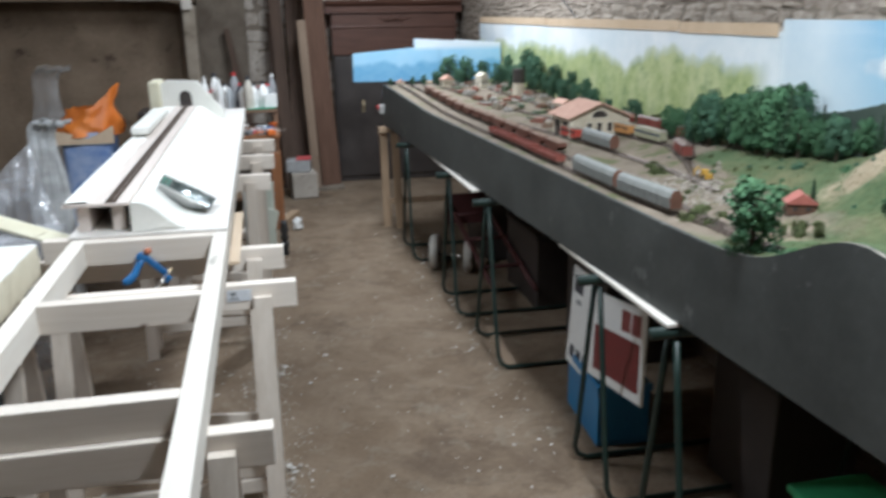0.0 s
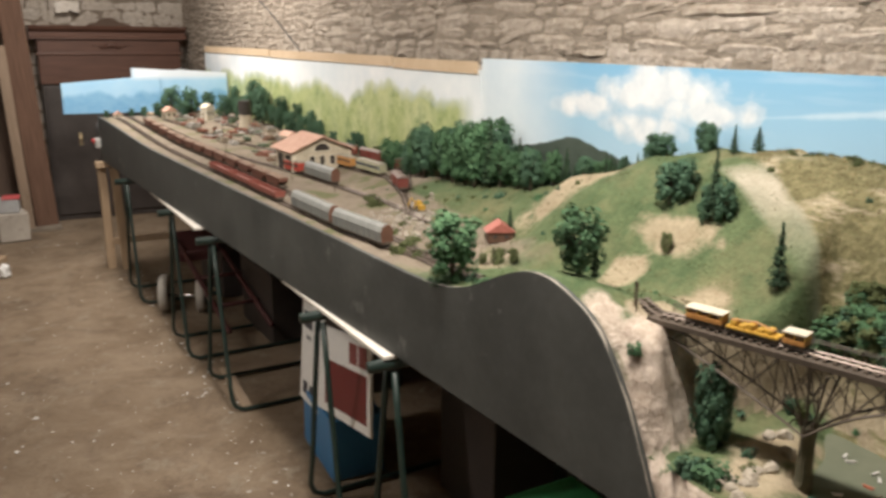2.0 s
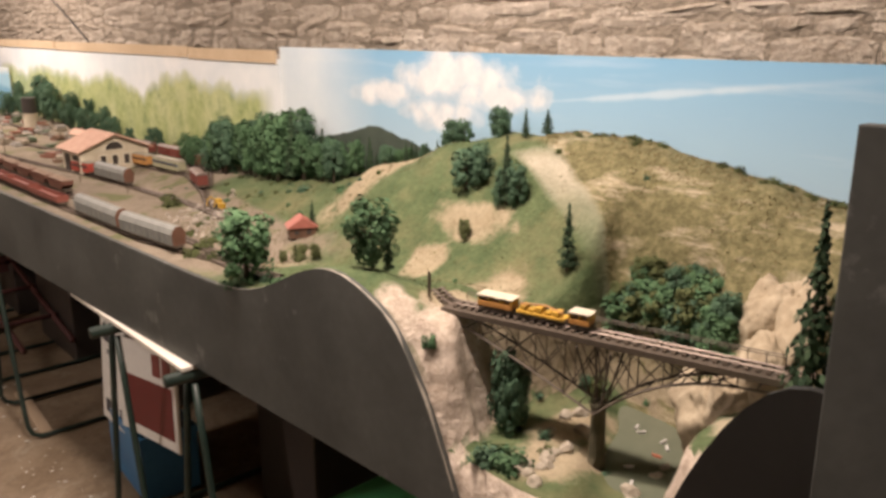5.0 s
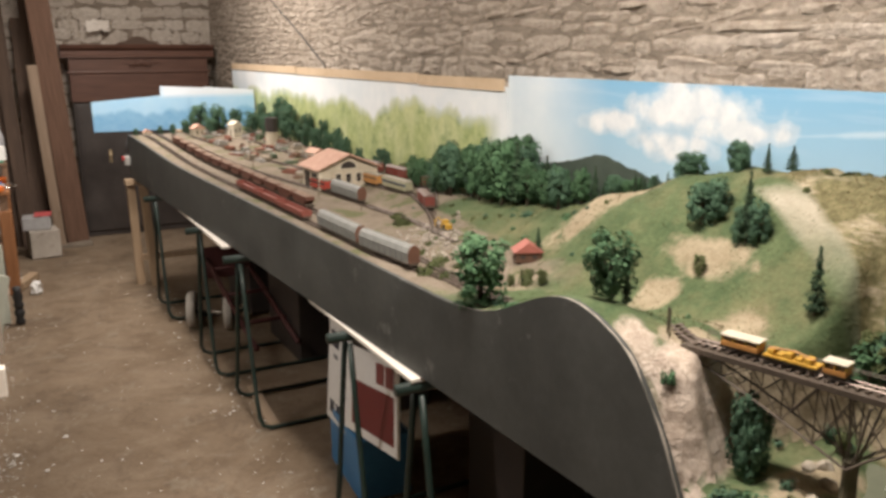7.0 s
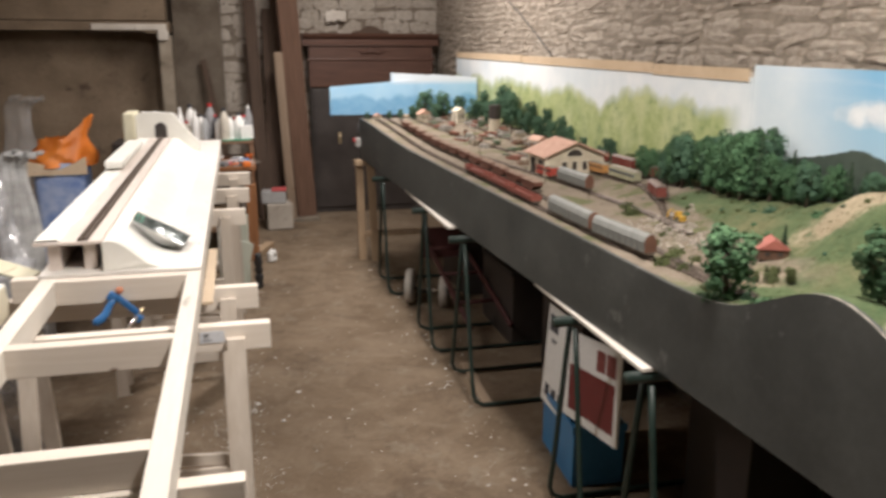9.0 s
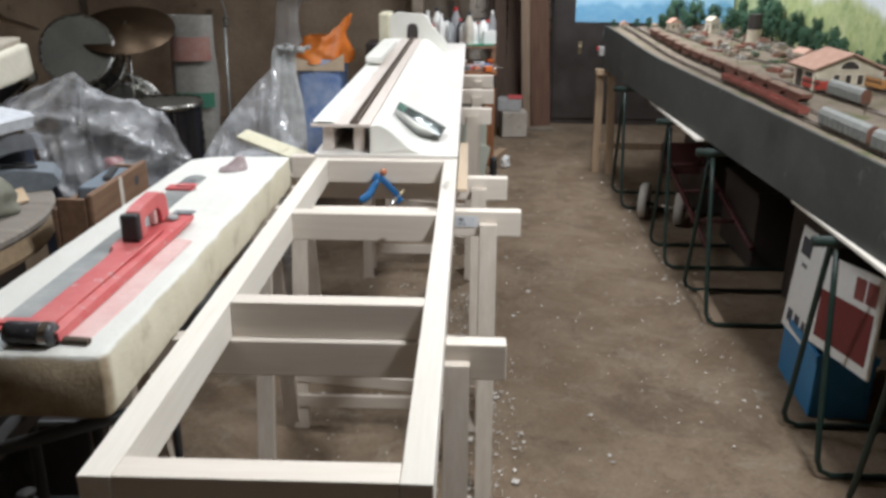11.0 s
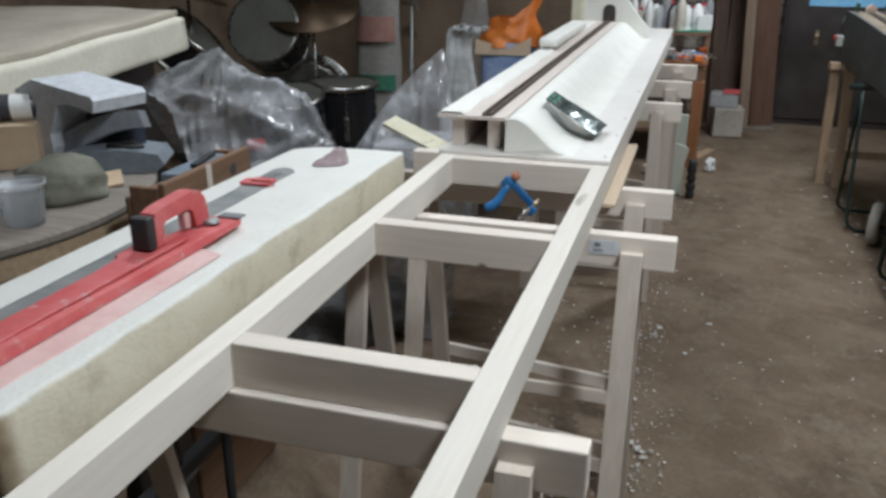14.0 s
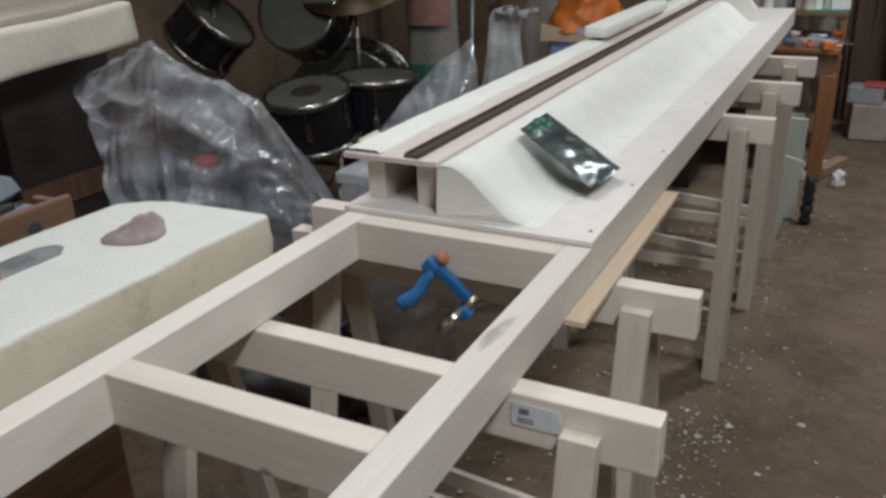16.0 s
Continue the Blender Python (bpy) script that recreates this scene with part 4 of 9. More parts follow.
def rubble(wall, meshes, length, z0, z1, place, seed, low, high, wide, limit, far):
    """Courses of stones. place(s, z) gives the pose of a stone; far(s) picks those joined into one mesh."""
    rnd = random.Random(seed)
    z = z0
    single, rest = [], []
    while z < z1:
        h = rnd.uniform(low, high)
        s = -rnd.random() * 0.1
        while s < length:
            w = rnd.uniform(*wide) * (0.7 + 0.6 * rnd.random())
            hh = h * rnd.uniform(0.68, 1.22)
            m = place(s + w / 2, z + h / 2 + rnd.uniform(-0.22, 0.22) * h * (1 if low < 0.06 else 0.2) + 0.02 * math.sin(s * 1.7 + z * 9) + 0.012 * math.sin(s * 4.3 + z * 5)) @ pose(0, 0, 0, 0, rnd.gauss(0, 3.5 if low < 0.06 else 2), 0) @ Matrix.Diagonal((w * rnd.uniform(0.9, 1.1) - 0.005, 0.004 + 0.009 * rnd.random() ** 1.5, hh - 0.004, 1))
            (rest if far(s) else single).append((rnd.choice(meshes), m))
            s += w
        z += h
    rest += single[limit:]
    for me, m in single[:limit]:
        ob = new("stone", me)
        ob.parent = wall
        ob.matrix_basis = m
    if rest:
        vs, fs = [], []
        for me, m in rest:
            n0 = len(vs)
            vs += [m @ v.co for v in me.vertices]
            fs += [[n0 + i for i in p.vertices] for p in me.polygons]
        me = bpy.data.meshes.new("far_stones")
        me.from_pydata(vs, [], fs)
        me.materials.append(meshes[0].materials[0])
        ob = new("far_stones", me)
        ob.parent = wall
        tagged(ob, kind="stuff")




# ---- scenery on the railway ----
def leaf_mat(name, a, b):
    n = Nodes(name, 0.8, 0, 0.2)
    c = n.mix(n.island(), a, b)
    c = n.mix(1.0, c, n.ramp(n.random(), ((0.0, 0.7), (1.0, 1.0))), "MULTIPLY")
    return n.out(c)


M["leaf"] = leaf_mat("model_foliage", (0.062, 0.135, 0.066), (0.110, 0.205, 0.100))
M["leaf_dark"] = leaf_mat("dark_model_foliage", (0.054, 0.112, 0.070), (0.098, 0.175, 0.106))
M["leaf_olive"] = leaf_mat("olive_model_foliage", (0.07, 0.09, 0.035), (0.13, 0.145, 0.06))
M["needle"] = leaf_mat("model_fir_needles", (0.022, 0.048, 0.026), (0.05, 0.085, 0.042))
M["bark"] = plain("model_bark", (0.075, 0.055, 0.038), 0.9)


def leaf(bm, p, r, rnd, face=None):
    d = Vector((rnd.gauss(0, 1), rnd.gauss(0, 1), rnd.gauss(0, 1))).normalized()
    if face is not None:
        d = (face + d * 0.55).normalized()
    u = d.orthogonal().normalized()
    u = (u * math.cos(rnd.random() * 6.28) + d.cross(u) * math.sin(rnd.random() * 6.28)).normalized() * r
    w = d.cross(u).normalized() * r * 0.75
    bm.faces.new([bm.verts.new(p + q) for q in (-u, w * 0.9, u, -w)])


def broadleaf_meshes(seed, leaves=1900):
    """A unit tree: 1 high, with a crown of leaf clumps. Returns trunk and crown."""
    rnd = random.Random(seed)
    trunk = bmesh.new()
    tube(trunk, [(0, 0, -0.05), (0.01, 0.0, 0.2), (0.0, 0.01, 0.45), (0.01, 0.0, 0.7)], 0.03, 6, radii=[0.04, 0.032, 0.022, 0.008])
    for k in range(5):
        a = k * 1.3 + rnd.random()
        tube(trunk, [(0, 0, 0.25 + 0.07 * k), (0.12 * math.cos(a), 0.12 * math.sin(a), 0.42 + 0.07 * k), (0.22 * math.cos(a), 0.22 * math.sin(a), 0.52 + 0.06 * k)], 0.012, 5, radii=[0.015, 0.01, 0.004])
    blobs = [(Vector((0, 0, 0.5)), 0.24)]
    for k in range(17):
        a = k * 2.4 + rnd.random()
        h = 0.17 + 0.71 * (k + rnd.random()) / 17
        r = 0.30 * math.sqrt(0.3 + 0.7 * rnd.random()) * (1.0 - 1.9 * (h - 0.5) ** 2) - 0.03
        blobs.append((Vector((r * math.cos(a), r * math.sin(a), h)), 0.095 + 0.075 * rnd.random()))
    crown = bmesh.new()
    for i in range(leaves):
        c, r = blobs[i % len(blobs)]
        d = Vector((rnd.gauss(0, 1), rnd.gauss(0, 1), rnd.gauss(0, 1))).normalized()
        out = (d * 0.8 + (c + d * r - Vector((0, 0, 0.45))).normalized() * 0.5).normalized()
        leaf(crown, c + d * r * rnd.random() ** 0.22, 0.022 + 0.020 * rnd.random(), rnd, out)
    return trunk, crown


def fir_meshes(seed, leaves=620):
    rnd = random.Random(seed)
    trunk = tube(bmesh.new(), [(0, 0, -0.04), (0, 0, 0.5), (0, 0, 0.97)], 0.02, 6, radii=[0.025, 0.016, 0.004])
    crown = bmesh.new()
    for i in range(leaves):
        h = 1 - rnd.random() ** 0.6
        h = 0.10 + 0.9 * h
        r = (1 - h) * 0.23 * (0.75 + 0.25 * math.sin(h * 42)) * rnd.random() ** 0.4 + 0.008
        a = rnd.random() * 6.28
        leaf(crown, Vector((r * math.cos(a), r * math.sin(a), h - 0.25 * r)), 0.020 + 0.018 * rnd.random() * (1.2 - h), rnd, Vector((math.cos(a), math.sin(a), 0.5)))
    return trunk, crown


def bush_mesh(seed, leaves=420):
    rnd = random.Random(seed)
    bm = bmesh.new()
    for i in range(leaves):
        d = Vector((rnd.gauss(0, 1), rnd.gauss(0, 1), abs(rnd.gauss(0, 0.8)))).normalized()
        leaf(bm, Vector((d.x * 0.5, d.y * 0.5, d.z * 0.62)) * rnd.random() ** 0.3 * (0.8 + 0.3 * math.sin(d.x * 5 + d.y * 4)), 0.05 + 0.035 * rnd.random(), rnd, d)
    return bm


def tree_kinds():
    kinds = {}
    for key, maker, mat, label, seeds in (
        ("broad", broadleaf_meshes, "leaf", "small green model tree with a rounded leafy crown", (1, 2, 3)),
        ("dark", broadleaf_meshes, "leaf_dark", "dark green model tree with a dense crown", (4, 5)),
        ("olive", broadleaf_meshes, "leaf_olive", "olive green model tree with a loose crown", (6,)),
        ("fir", fir_meshes, "needle", "dark conical model fir tree", (7, 8))):
        kinds[key] = []
        for s in seeds:
            t, c = maker(s)
            kinds[key].append((mesh_of(t, "trunk", M["bark"], True), mesh_of(c, "crown", M[mat]), label))
    return kinds


KINDS = tree_kinds()
BUSHES = [mesh_of(bush_mesh(s), "bush", M[m]) for s, m in ((21, "leaf"), (22, "leaf_olive"), (23, "leaf_dark"))]


def plant(kind, x, y, h, rnd, wide=1.0, sink=0.0):
    trunk, crown, label = rnd.choice(KINDS[kind])
    z = ground_z(x, y) - 0.002 - sink
    t = thing("model_tree", (x, y, z), label, "model tree", "model trees on the railway")
    t.matrix_world = pose(x, y, z, 0, 0, rnd.uniform(0, 360)) @ Matrix.Diagonal((h * wide, h * wide, h, 1))
    for name, me in (("trunk", trunk), ("crown", crown)):
        o = new(name, me)
        o.parent = t
    return t


def shrub(k, x, y, r, rnd):
    ob = new("model_bush", BUSHES[k])
    ob.matrix_world = pose(x, y, ground_z(x, y) - 0.003, 0, 0, rnd.uniform(0, 360)) @ Matrix.Diagonal((r, r, r * rnd.uniform(0.75, 1.1), 1))
    tagged(ob, "low clump of green model scrub on the railway", "model bush", "model bushes on the railway")


def woods():
    rnd = random.Random(31)
    plant("broad", 1.095, 0.705, 0.158, rnd, 1.2, -0.004)
    plant("broad", 1.145, 0.345, 0.135, rnd, 1.0, 0.006)
    plant("fir", 1.165, 0.325, 0.085, rnd, 0.7)
    tops = ((0.80, 1.13), (0.95, 1.135), (1.05, 1.15), (1.18, 1.16), (1.32, 1.165), (1.40, 1.215), (1.50, 1.22), (1.62, 1.18), (1.75, 1.175), (1.94, 1.13), (2.19, 1.085))
    for i in range(58):
        y = 0.84 + 1.28 * (i + rnd.random()) / 58
        x = rnd.uniform(1.60, 1.725)
        top = float(np.interp(y, [q[0] for q in tops], [q[1] for q in tops])) - 0.07 * rnd.random() ** 1.5
        h = max(0.055, top - ground_z(x, y))
        fir = y < 1.45 and rnd.random() < 0.45
        plant("fir" if fir else rnd.choice(("broad", "broad", "dark")), x, y, h, rnd, 0.9 if fir else 0.8)
    for i in range(18):
        y, x = rnd.uniform(0.80, 1.10), rnd.uniform(1.64, 1.725)
        plant(rnd.choice(("broad", "dark", "fir", "dark")), x, y, max(0.04, 1.125 - 0.03 * rnd.random() + 0.08 * (y - 0.8) - ground_z(x, y)), rnd, 1.0)
    for y, x, h, k, wide in ((0.735, 1.69, 0.068, "dark", 1.3), (0.705, 1.70, 0.060, "dark", 1.1), (0.585, 1.70, 0.074, "dark", 0.95), (0.565, 1.69, 0.066, "dark", 1.0), (0.501, 1.70, 0.070, "fir", 1.0), (0.436, 1.70, 0.058, "fir", 1.7),
                             (0.525, 1.54, 0.105, "dark", 0.95), (0.495, 1.55, 0.095, "dark", 0.9), (0.385, 1.52, 0.15, "fir", 0.8), (0.36, 1.525, 0.095, "dark", 0.7), (0.405, 1.525, 0.08, "dark", 0.7),
                             (0.445, 1.46, 0.05, "olive", 0.9), (0.165, 1.455, 0.13, "fir", 0.9), (0.06, 1.42, 0.045, "olive", 0.9), (0.09, 1.43, 0.035, "dark", 0.9),
                             (-0.395, 1.20, 0.25, "fir", 0.65), (-0.42, 1.23, 0.26, "fir", 0.7), (-0.44, 1.19, 0.22, "fir", 0.7), (-0.41, 1.27, 0.22, "fir", 0.65),
                             (0.98, 1.43, 0.075, "fir", 1.0), (0.80, 1.32, 0.045, "olive", 1.0), (0.86, 1.27, 0.035, "olive", 1.0), (0.92, 1.20, 0.04, "olive", 1.0)):
        plant(k, x, y, h * (1.15 if k == "dark" else 1.0), rnd, wide, h * 0.17 if k == "dark" else 0.0)
    grown = 0
    while grown < 64:
        y = rnd.uniform(-0.165, 0.10)
        x, h = rnd.uniform(1.39, 1.60), rnd.uniform(0.045, 0.105)
        if 0.985 < ground_z(x, y) + h < 1.062 and ground_z(x, y) > 0.84:
            grown += 1
            plant(rnd.choice(("broad", "dark", "broad", "olive")), x, y, h, rnd, rnd.uniform(0.9, 1.25), 0.006)
    for y, x, h in ((0.085, 1.215, 0.165), (0.075, 1.235, 0.14), (0.065, 1.205, 0.12), (0.09, 1.235, 0.10)):
        plant("dark", x, y, h, rnd, 0.5, 0.01)
    for i in range(24):
        y = 2.0 + 2.6 * (i + rnd.random() * 0.9) / 24
        plant("dark" if y > 3.0 else rnd.choice(("dark", "olive")), rnd.uniform(1.67, 1.72), y, (0.06 if y < 3.0 else 0.11) + (0.07 if y < 3.3 else 0.16) * rnd.random() ** 1.5, rnd, 0.8 if i % 2 else 0.55)
    for y, x, h in ((4.55, 1.31, 0.20), (4.50, 1.26, 0.13), (4.52, 1.22, 0.10), (4.58, 1.15, 0.07), (4.5, 1.42, 0.19), (4.4, 1.5, 0.17), (4.45, 1.36, 0.12), (4.57, 0.93, 0.055), (4.3, 1.58, 0.16), (4.15, 1.63, 0.15), (4.6, 1.08, 0.06)):
        plant("dark", x, y, h, rnd, 0.9)
    for k, x, y, r in ((0, 1.10, 0.70, 0.055), (2, 1.12, 0.675, 0.05), (0, 1.075, 0.725, 0.04), (0, 1.125, 0.165, 0.035), (1, 1.33, 1.62, 0.07), (1, 1.36, 1.70, 0.06), (1, 1.13, 1.03, 0.06), (1, 1.15, 0.97, 0.05), (1, 1.18, 1.08, 0.05), (0, 1.10, 0.60, 0.04), (0, 1.09, 0.56, 0.03),
                       (1, 1.11, 0.80, 0.04), (2, 1.07, 0.76, 0.03), (1, 1.33, 0.88, 0.05), (1, 1.30, 0.84, 0.045), (0, 1.55, 1.02, 0.04), (2, 1.58, 1.25, 0.05), (0, 1.14, 0.0, 0.07), (2, 1.12, 0.03, 0.06), (1, 1.21, -0.01, 0.03), (2, 1.24, 0.02, 0.03)):
        shrub(k, x, y, r, rnd)
    for x, y, r in ((1.217, 1.235, 0.035), (1.226, 1.135, 0.045), (1.283, 1.315, 0.03), (1.232, 1.057, 0.04), (1.33, 1.369, 0.03)):
        shrub(1, x, y, r, rnd)
    for i in range(44):
        y = rnd.uniform(-0.30, 0.40)
        shrub(1, 1.715 + rnd.uniform(-0.02, 0.015), y, rnd.uniform(0.012, 0.030), rnd)
    for i in range(60):
        y = rnd.uniform(-0.38, 1.9)
        x = rnd.uniform(fx(y) + 0.05, 1.62) if y < 1.0 else rnd.uniform(1.42, 1.66)
        shrub(rnd.choice((0, 1, 1, 2)), x, y, rnd.uniform(0.010, 0.026), rnd)


woods()


def tufts(name, label, material, where, count, size, seed):
    """Upright static grass, as one sheet of short blades."""
    rnd = random.Random(seed)
    bm = bmesh.new()
    made = 0
    while made < count:
        x, y = rnd.uniform(*where[:2]), rnd.uniform(*where[2:])
        right = x - 1.60 - (y - 0.305) * 0.42
        if (right < 0.01) == (name == "dry_scrub") or noise.noise(Vector((x * 11, y * 11, 3.0))) < -0.12:
            continue
        made += 1
        z = ground_z(x, y)
        a, h = rnd.random() * 6.28, size * rnd.uniform(0.4, 1.2)
        u = Vector((math.cos(a), math.sin(a), 0)) * h * 0.22
        p = Vector((x, y, z - 0.001))
        tip = p + Vector((rnd.gauss(0, 0.3), rnd.gauss(0, 0.3), 1)) * h
        bm.faces.new([bm.verts.new(q) for q in (p - u, p + u, tip)])
    solo(name, bm, material, label, "model grass", kind="stuff")


M["dry_blade"] = leaf_mat("dry_static_grass", (0.16, 0.125, 0.06), (0.27, 0.215, 0.115))
M["green_blade"] = leaf_mat("green_static_grass", (0.065, 0.085, 0.030), (0.15, 0.155, 0.062))
tufts("dry_scrub", "dry tan static grass on the hillside", M["dry_blade"], (1.52, 1.735, -0.40, 0.42), 4000, 0.006, 71)
tufts("meadow_grass", "green static grass on the slopes", M["green_blade"], (1.16, 1.735, 0.18, 1.5), 6000, 0.006, 72)

M["rail"] = plain("brown_rail", (0.17, 0.135, 0.115), 0.45, 0.6)
M["sleeper"] = plain("dark_sleeper", (0.09, 0.068, 0.05), 0.9)


def track(points, label="brown model railway track on dark sleepers", deck=None):
    """Track along a line of (x, y); z follows the ground or deck."""
    pts = []
    for (xa, ya), (xb, yb) in zip(points, points[1:]):
        n = max(2, int(math.hypot(xb - xa, yb - ya) / 0.04))
        pts += [(xa + (xb - xa) * i / n, ya + (yb - ya) * i / n) for i in range(n)]
    pts.append(points[-1])
    z = [deck if deck else ground_z(*p) for p in pts]
    t = thing("railway_track", (*pts[0], z[0]), label, "railway track", "tracks of the railway")
    bpy.context.view_layer.update()
    rails = [[], []]
    sl = bmesh.new()
    for i, (x, y) in enumerate(pts):
        a, b = pts[max(0, i - 1)], pts[min(len(pts) - 1, i + 1)]
        d = Vector((b[0] - a[0], b[1] - a[1], 0)).normalized()
        s = Vector((d.y, -d.x, 0))
        for k, g in enumerate((-0.0085, 0.0085)):
            rails[k].append(Vector((x, y, z[i] + 0.0055)) + s * g)
        for f in (0.0, 0.33, 0.66):
            j = min(len(pts) - 1, i + 1)
            p = Vector((x, y, z[i] + 0.0015)).lerp(Vector((*pts[j], z[j] + 0.0015)), f)
            box(sl, -0.016, 0.016, -0.0028, 0.0028, -0.0015, 0.0022, m=Matrix.Translation(p) @ Matrix.Rotation(math.atan2(-d.x, d.y), 4, "Z"))
    for r in rails:
        child_of(part("rail", tube(bmesh.new(), r, 0.0016, 4), M["rail"], None), t)
    child_of(part("track_base", sl, M["sleeper"], None, kind="stuff"), t)


def road(y, off):
    return (fx(y) + off, y)


TRACKS = {
    "front": [road(4.6, 0.10), road(3.0, 0.075), road(1.6, 0.065), (1.10, 1.25), (1.155, 0.90), (1.185, 0.66)],
    "second": [road(4.6, 0.17), road(3.0, 0.165), road(1.9, 0.15), (1.20, 1.45), (1.175, 1.0), (1.19, 0.75)],
    "third": [road(4.5, 0.24), road(3.0, 0.28), (1.335, 2.3), (1.36, 1.95), (1.38, 1.6), (1.36, 1.3)],
    "fourth": [road(4.4, 0.33), (1.42, 3.2), (1.53, 2.25), (1.545, 1.95), (1.46, 1.65), (1.38, 1.45)],
    "fifth": [(1.50, 4.2), (1.60, 3.0), (1.655, 2.2), (1.62, 1.95), (1.50, 1.7)],
}
for line in TRACKS.values():
    track(line)
track([(1.208, 0.245), (1.205, 0.19)])

PAINT = {}


def paint(name, c, rough=0.55):
    if name not in PAINT:
        PAINT[name] = mottled("paint_" + name, tuple(v * 0.75 for v in c), c, 40, rough, 300, 0.1, 0.001, 0.4, speck=tuple(v * 0.55 + 0.03 for v in c))
    return PAINT[name]


def along(line, y):
    """A place and heading on a track at a y."""
    for (xa, ya), (xb, yb) in zip(line, line[1:]):
        if min(ya, yb) <= y <= max(ya, yb):
            f = (y - ya) / (yb - ya)
            return xa + (xb - xa) * f, math.degrees(math.atan2(xb - xa, yb - ya)) * -1
    return line[-1][0], 0.0


def wheels(w, length, half, kind="wheel"):
    for fy in (-0.36, -0.27, 0.27, 0.36) if length > 0.2 else (-0.3, 0.3):
        for s in (-1, 1):
            bm = lathe(bmesh.new(), ((0, -0.002), (0.006, -0.002), (0.006, 0.002), (0, 0.002)), 8, m=Matrix.Translation((s * half, fy * length, 0.0125)) @ pose(0, 0, 0, 0, 90, 0))
            part(kind, bm, M["sleeper"], w)


def wagon(style, line, y, length, label, category="model wagon", group="wagons on the railway", turn=0.0):
    x, heading = along(line, y)
    w = thing("model_wagon", (x, y, ground_z(x, y) + 0.001), label, category, group, turn=heading + turn)
    L, hw = length / 2, 0.017
    part("underframe", boxed(-0.014, 0.014, -L, L, 0.012, 0.018, 0.001), M["sleeper"], w)
    wheels(w, length, 0.010)
    if style == "vault":
        bm = bmesh.new()
        prof = [(-hw, 0.018), (-hw - 0.002, 0.045), (-0.013, 0.058), (-0.006, 0.064), (0.006, 0.064), (0.013, 0.058), (hw + 0.002, 0.045), (hw, 0.018)]
        prism(bm, prof, length * 0.97, Matrix.Translation((0, -L * 0.97, 0)))
        part("body", bm, paint("grey", (0.21, 0.215, 0.20)), w, "dirty grey sides and roof")
        for s in (-1, 1):
            bm = bmesh.new()
            prism(bm, [(a * 0.96, b) for a, b in prof], 0.003, Matrix.Translation((0, s * L * 0.97 - (0.003 if s < 0 else 0), 0)))
            part("end_wall", bm, paint("rust", (0.15, 0.075, 0.05)), w, "rusty brown ends")
        bm = bmesh.new()
        for k in range(1, 9):
            yy = -L * 0.97 + length * 0.97 * k / 9
            for s in (-1, 1):
                box(bm, s * (hw + 0.0012) - 0.0012, s * (hw + 0.0012) + 0.0012, yy - 0.0012, yy + 0.0012, 0.019, 0.046)
        part("rib", bm, paint("grey_rib", (0.16, 0.165, 0.16)), w, kind="stuff")
    elif style == "hopper":
        bm = bmesh.new()
        prism(bm, [(-L * 0.6, 0.018), (-L * 0.94, 0.034), (-L * 0.94, 0.047), (L * 0.94, 0.047), (L * 0.94, 0.034), (L * 0.6, 0.018)], 0.034, Matrix.Translation((0.017, 0, 0)) @ Matrix.Rotation(radians(90), 4, "Z"))
        part("body", bm, paint("brown", (0.15, 0.065, 0.045)), w, "red-brown")
        bm = bmesh.new()
        for k in range(-4, 5):
            for s in (-1, 1):
                box(bm, s * 0.0175 - 0.001, s * 0.0175 + 0.001, k * L * 0.2 - 0.001, k * L * 0.2 + 0.001, 0.030, 0.047)
        part("rib", bm, paint("brown_rib", (0.12, 0.055, 0.04)), w, kind="stuff")
        rnd = random.Random(int(y * 1000))
        load = sheet(8, 10, lambda u, v: Vector(((u - 0.5) * 0.031, (v - 0.5) * length * 0.9, 0.0472 + 0.009 * math.sin(u * math.pi) * math.sin(v * math.pi) ** 0.5 + rnd.uniform(-0.0012, 0.0012))))
        part("load", load, paint("gravel", (0.24, 0.17, 0.125), 0.95), w, "heaped brown gravel")
    elif style == "flat":
        bm = bmesh.new()
        box(bm, -hw, hw, -L * 0.97, L * 0.97, 0.018, 0.023)
        for s in (-1, 1):
            box(bm, s * hw - 0.001, s * hw + 0.001, -L * 0.97, L * 0.97, 0.023, 0.035)
            box(bm, -hw, hw, s * L * 0.96 - 0.001, s * L * 0.96 + 0.001, 0.023, 0.037)
        part("body", bm, paint("oxide", (0.24, 0.075, 0.055)), w, "red oxide low sides")
        bm = bmesh.new()
        for k in range(-5, 6):
            for s in (-1, 1):
                box(bm, s * (hw + 0.0012) - 0.001, s * (hw + 0.0012) + 0.001, k * L * 0.17 - 0.0012, k * L * 0.17 + 0.0012, 0.018, 0.036)
        part("stanchion", bm, paint("oxide_dark", (0.17, 0.055, 0.045)), w, kind="stuff")
    elif style == "van":
        part("body", boxed(-hw, hw, -L * 0.96, L * 0.96, 0.018, 0.050, 0.001), paint("red", (0.17, 0.045, 0.034)), w, "dull red sides")
        bm = bmesh.new()
        prism(bm, [(-hw - 0.001, 0.0505), (-0.011, 0.056), (0, 0.058), (0.011, 0.056), (hw + 0.001, 0.0505)], length * 0.98, Matrix.Translation((0, -L * 0.98, 0)))
        part("roof", bm, paint("roof_grey", (0.20, 0.15, 0.13)), w)
        part("door", boxed(-hw - 0.0015, hw + 0.0015, -0.014, 0.014, 0.02, 0.047), paint("red_door", (0.16, 0.03, 0.022)), w)
    else:
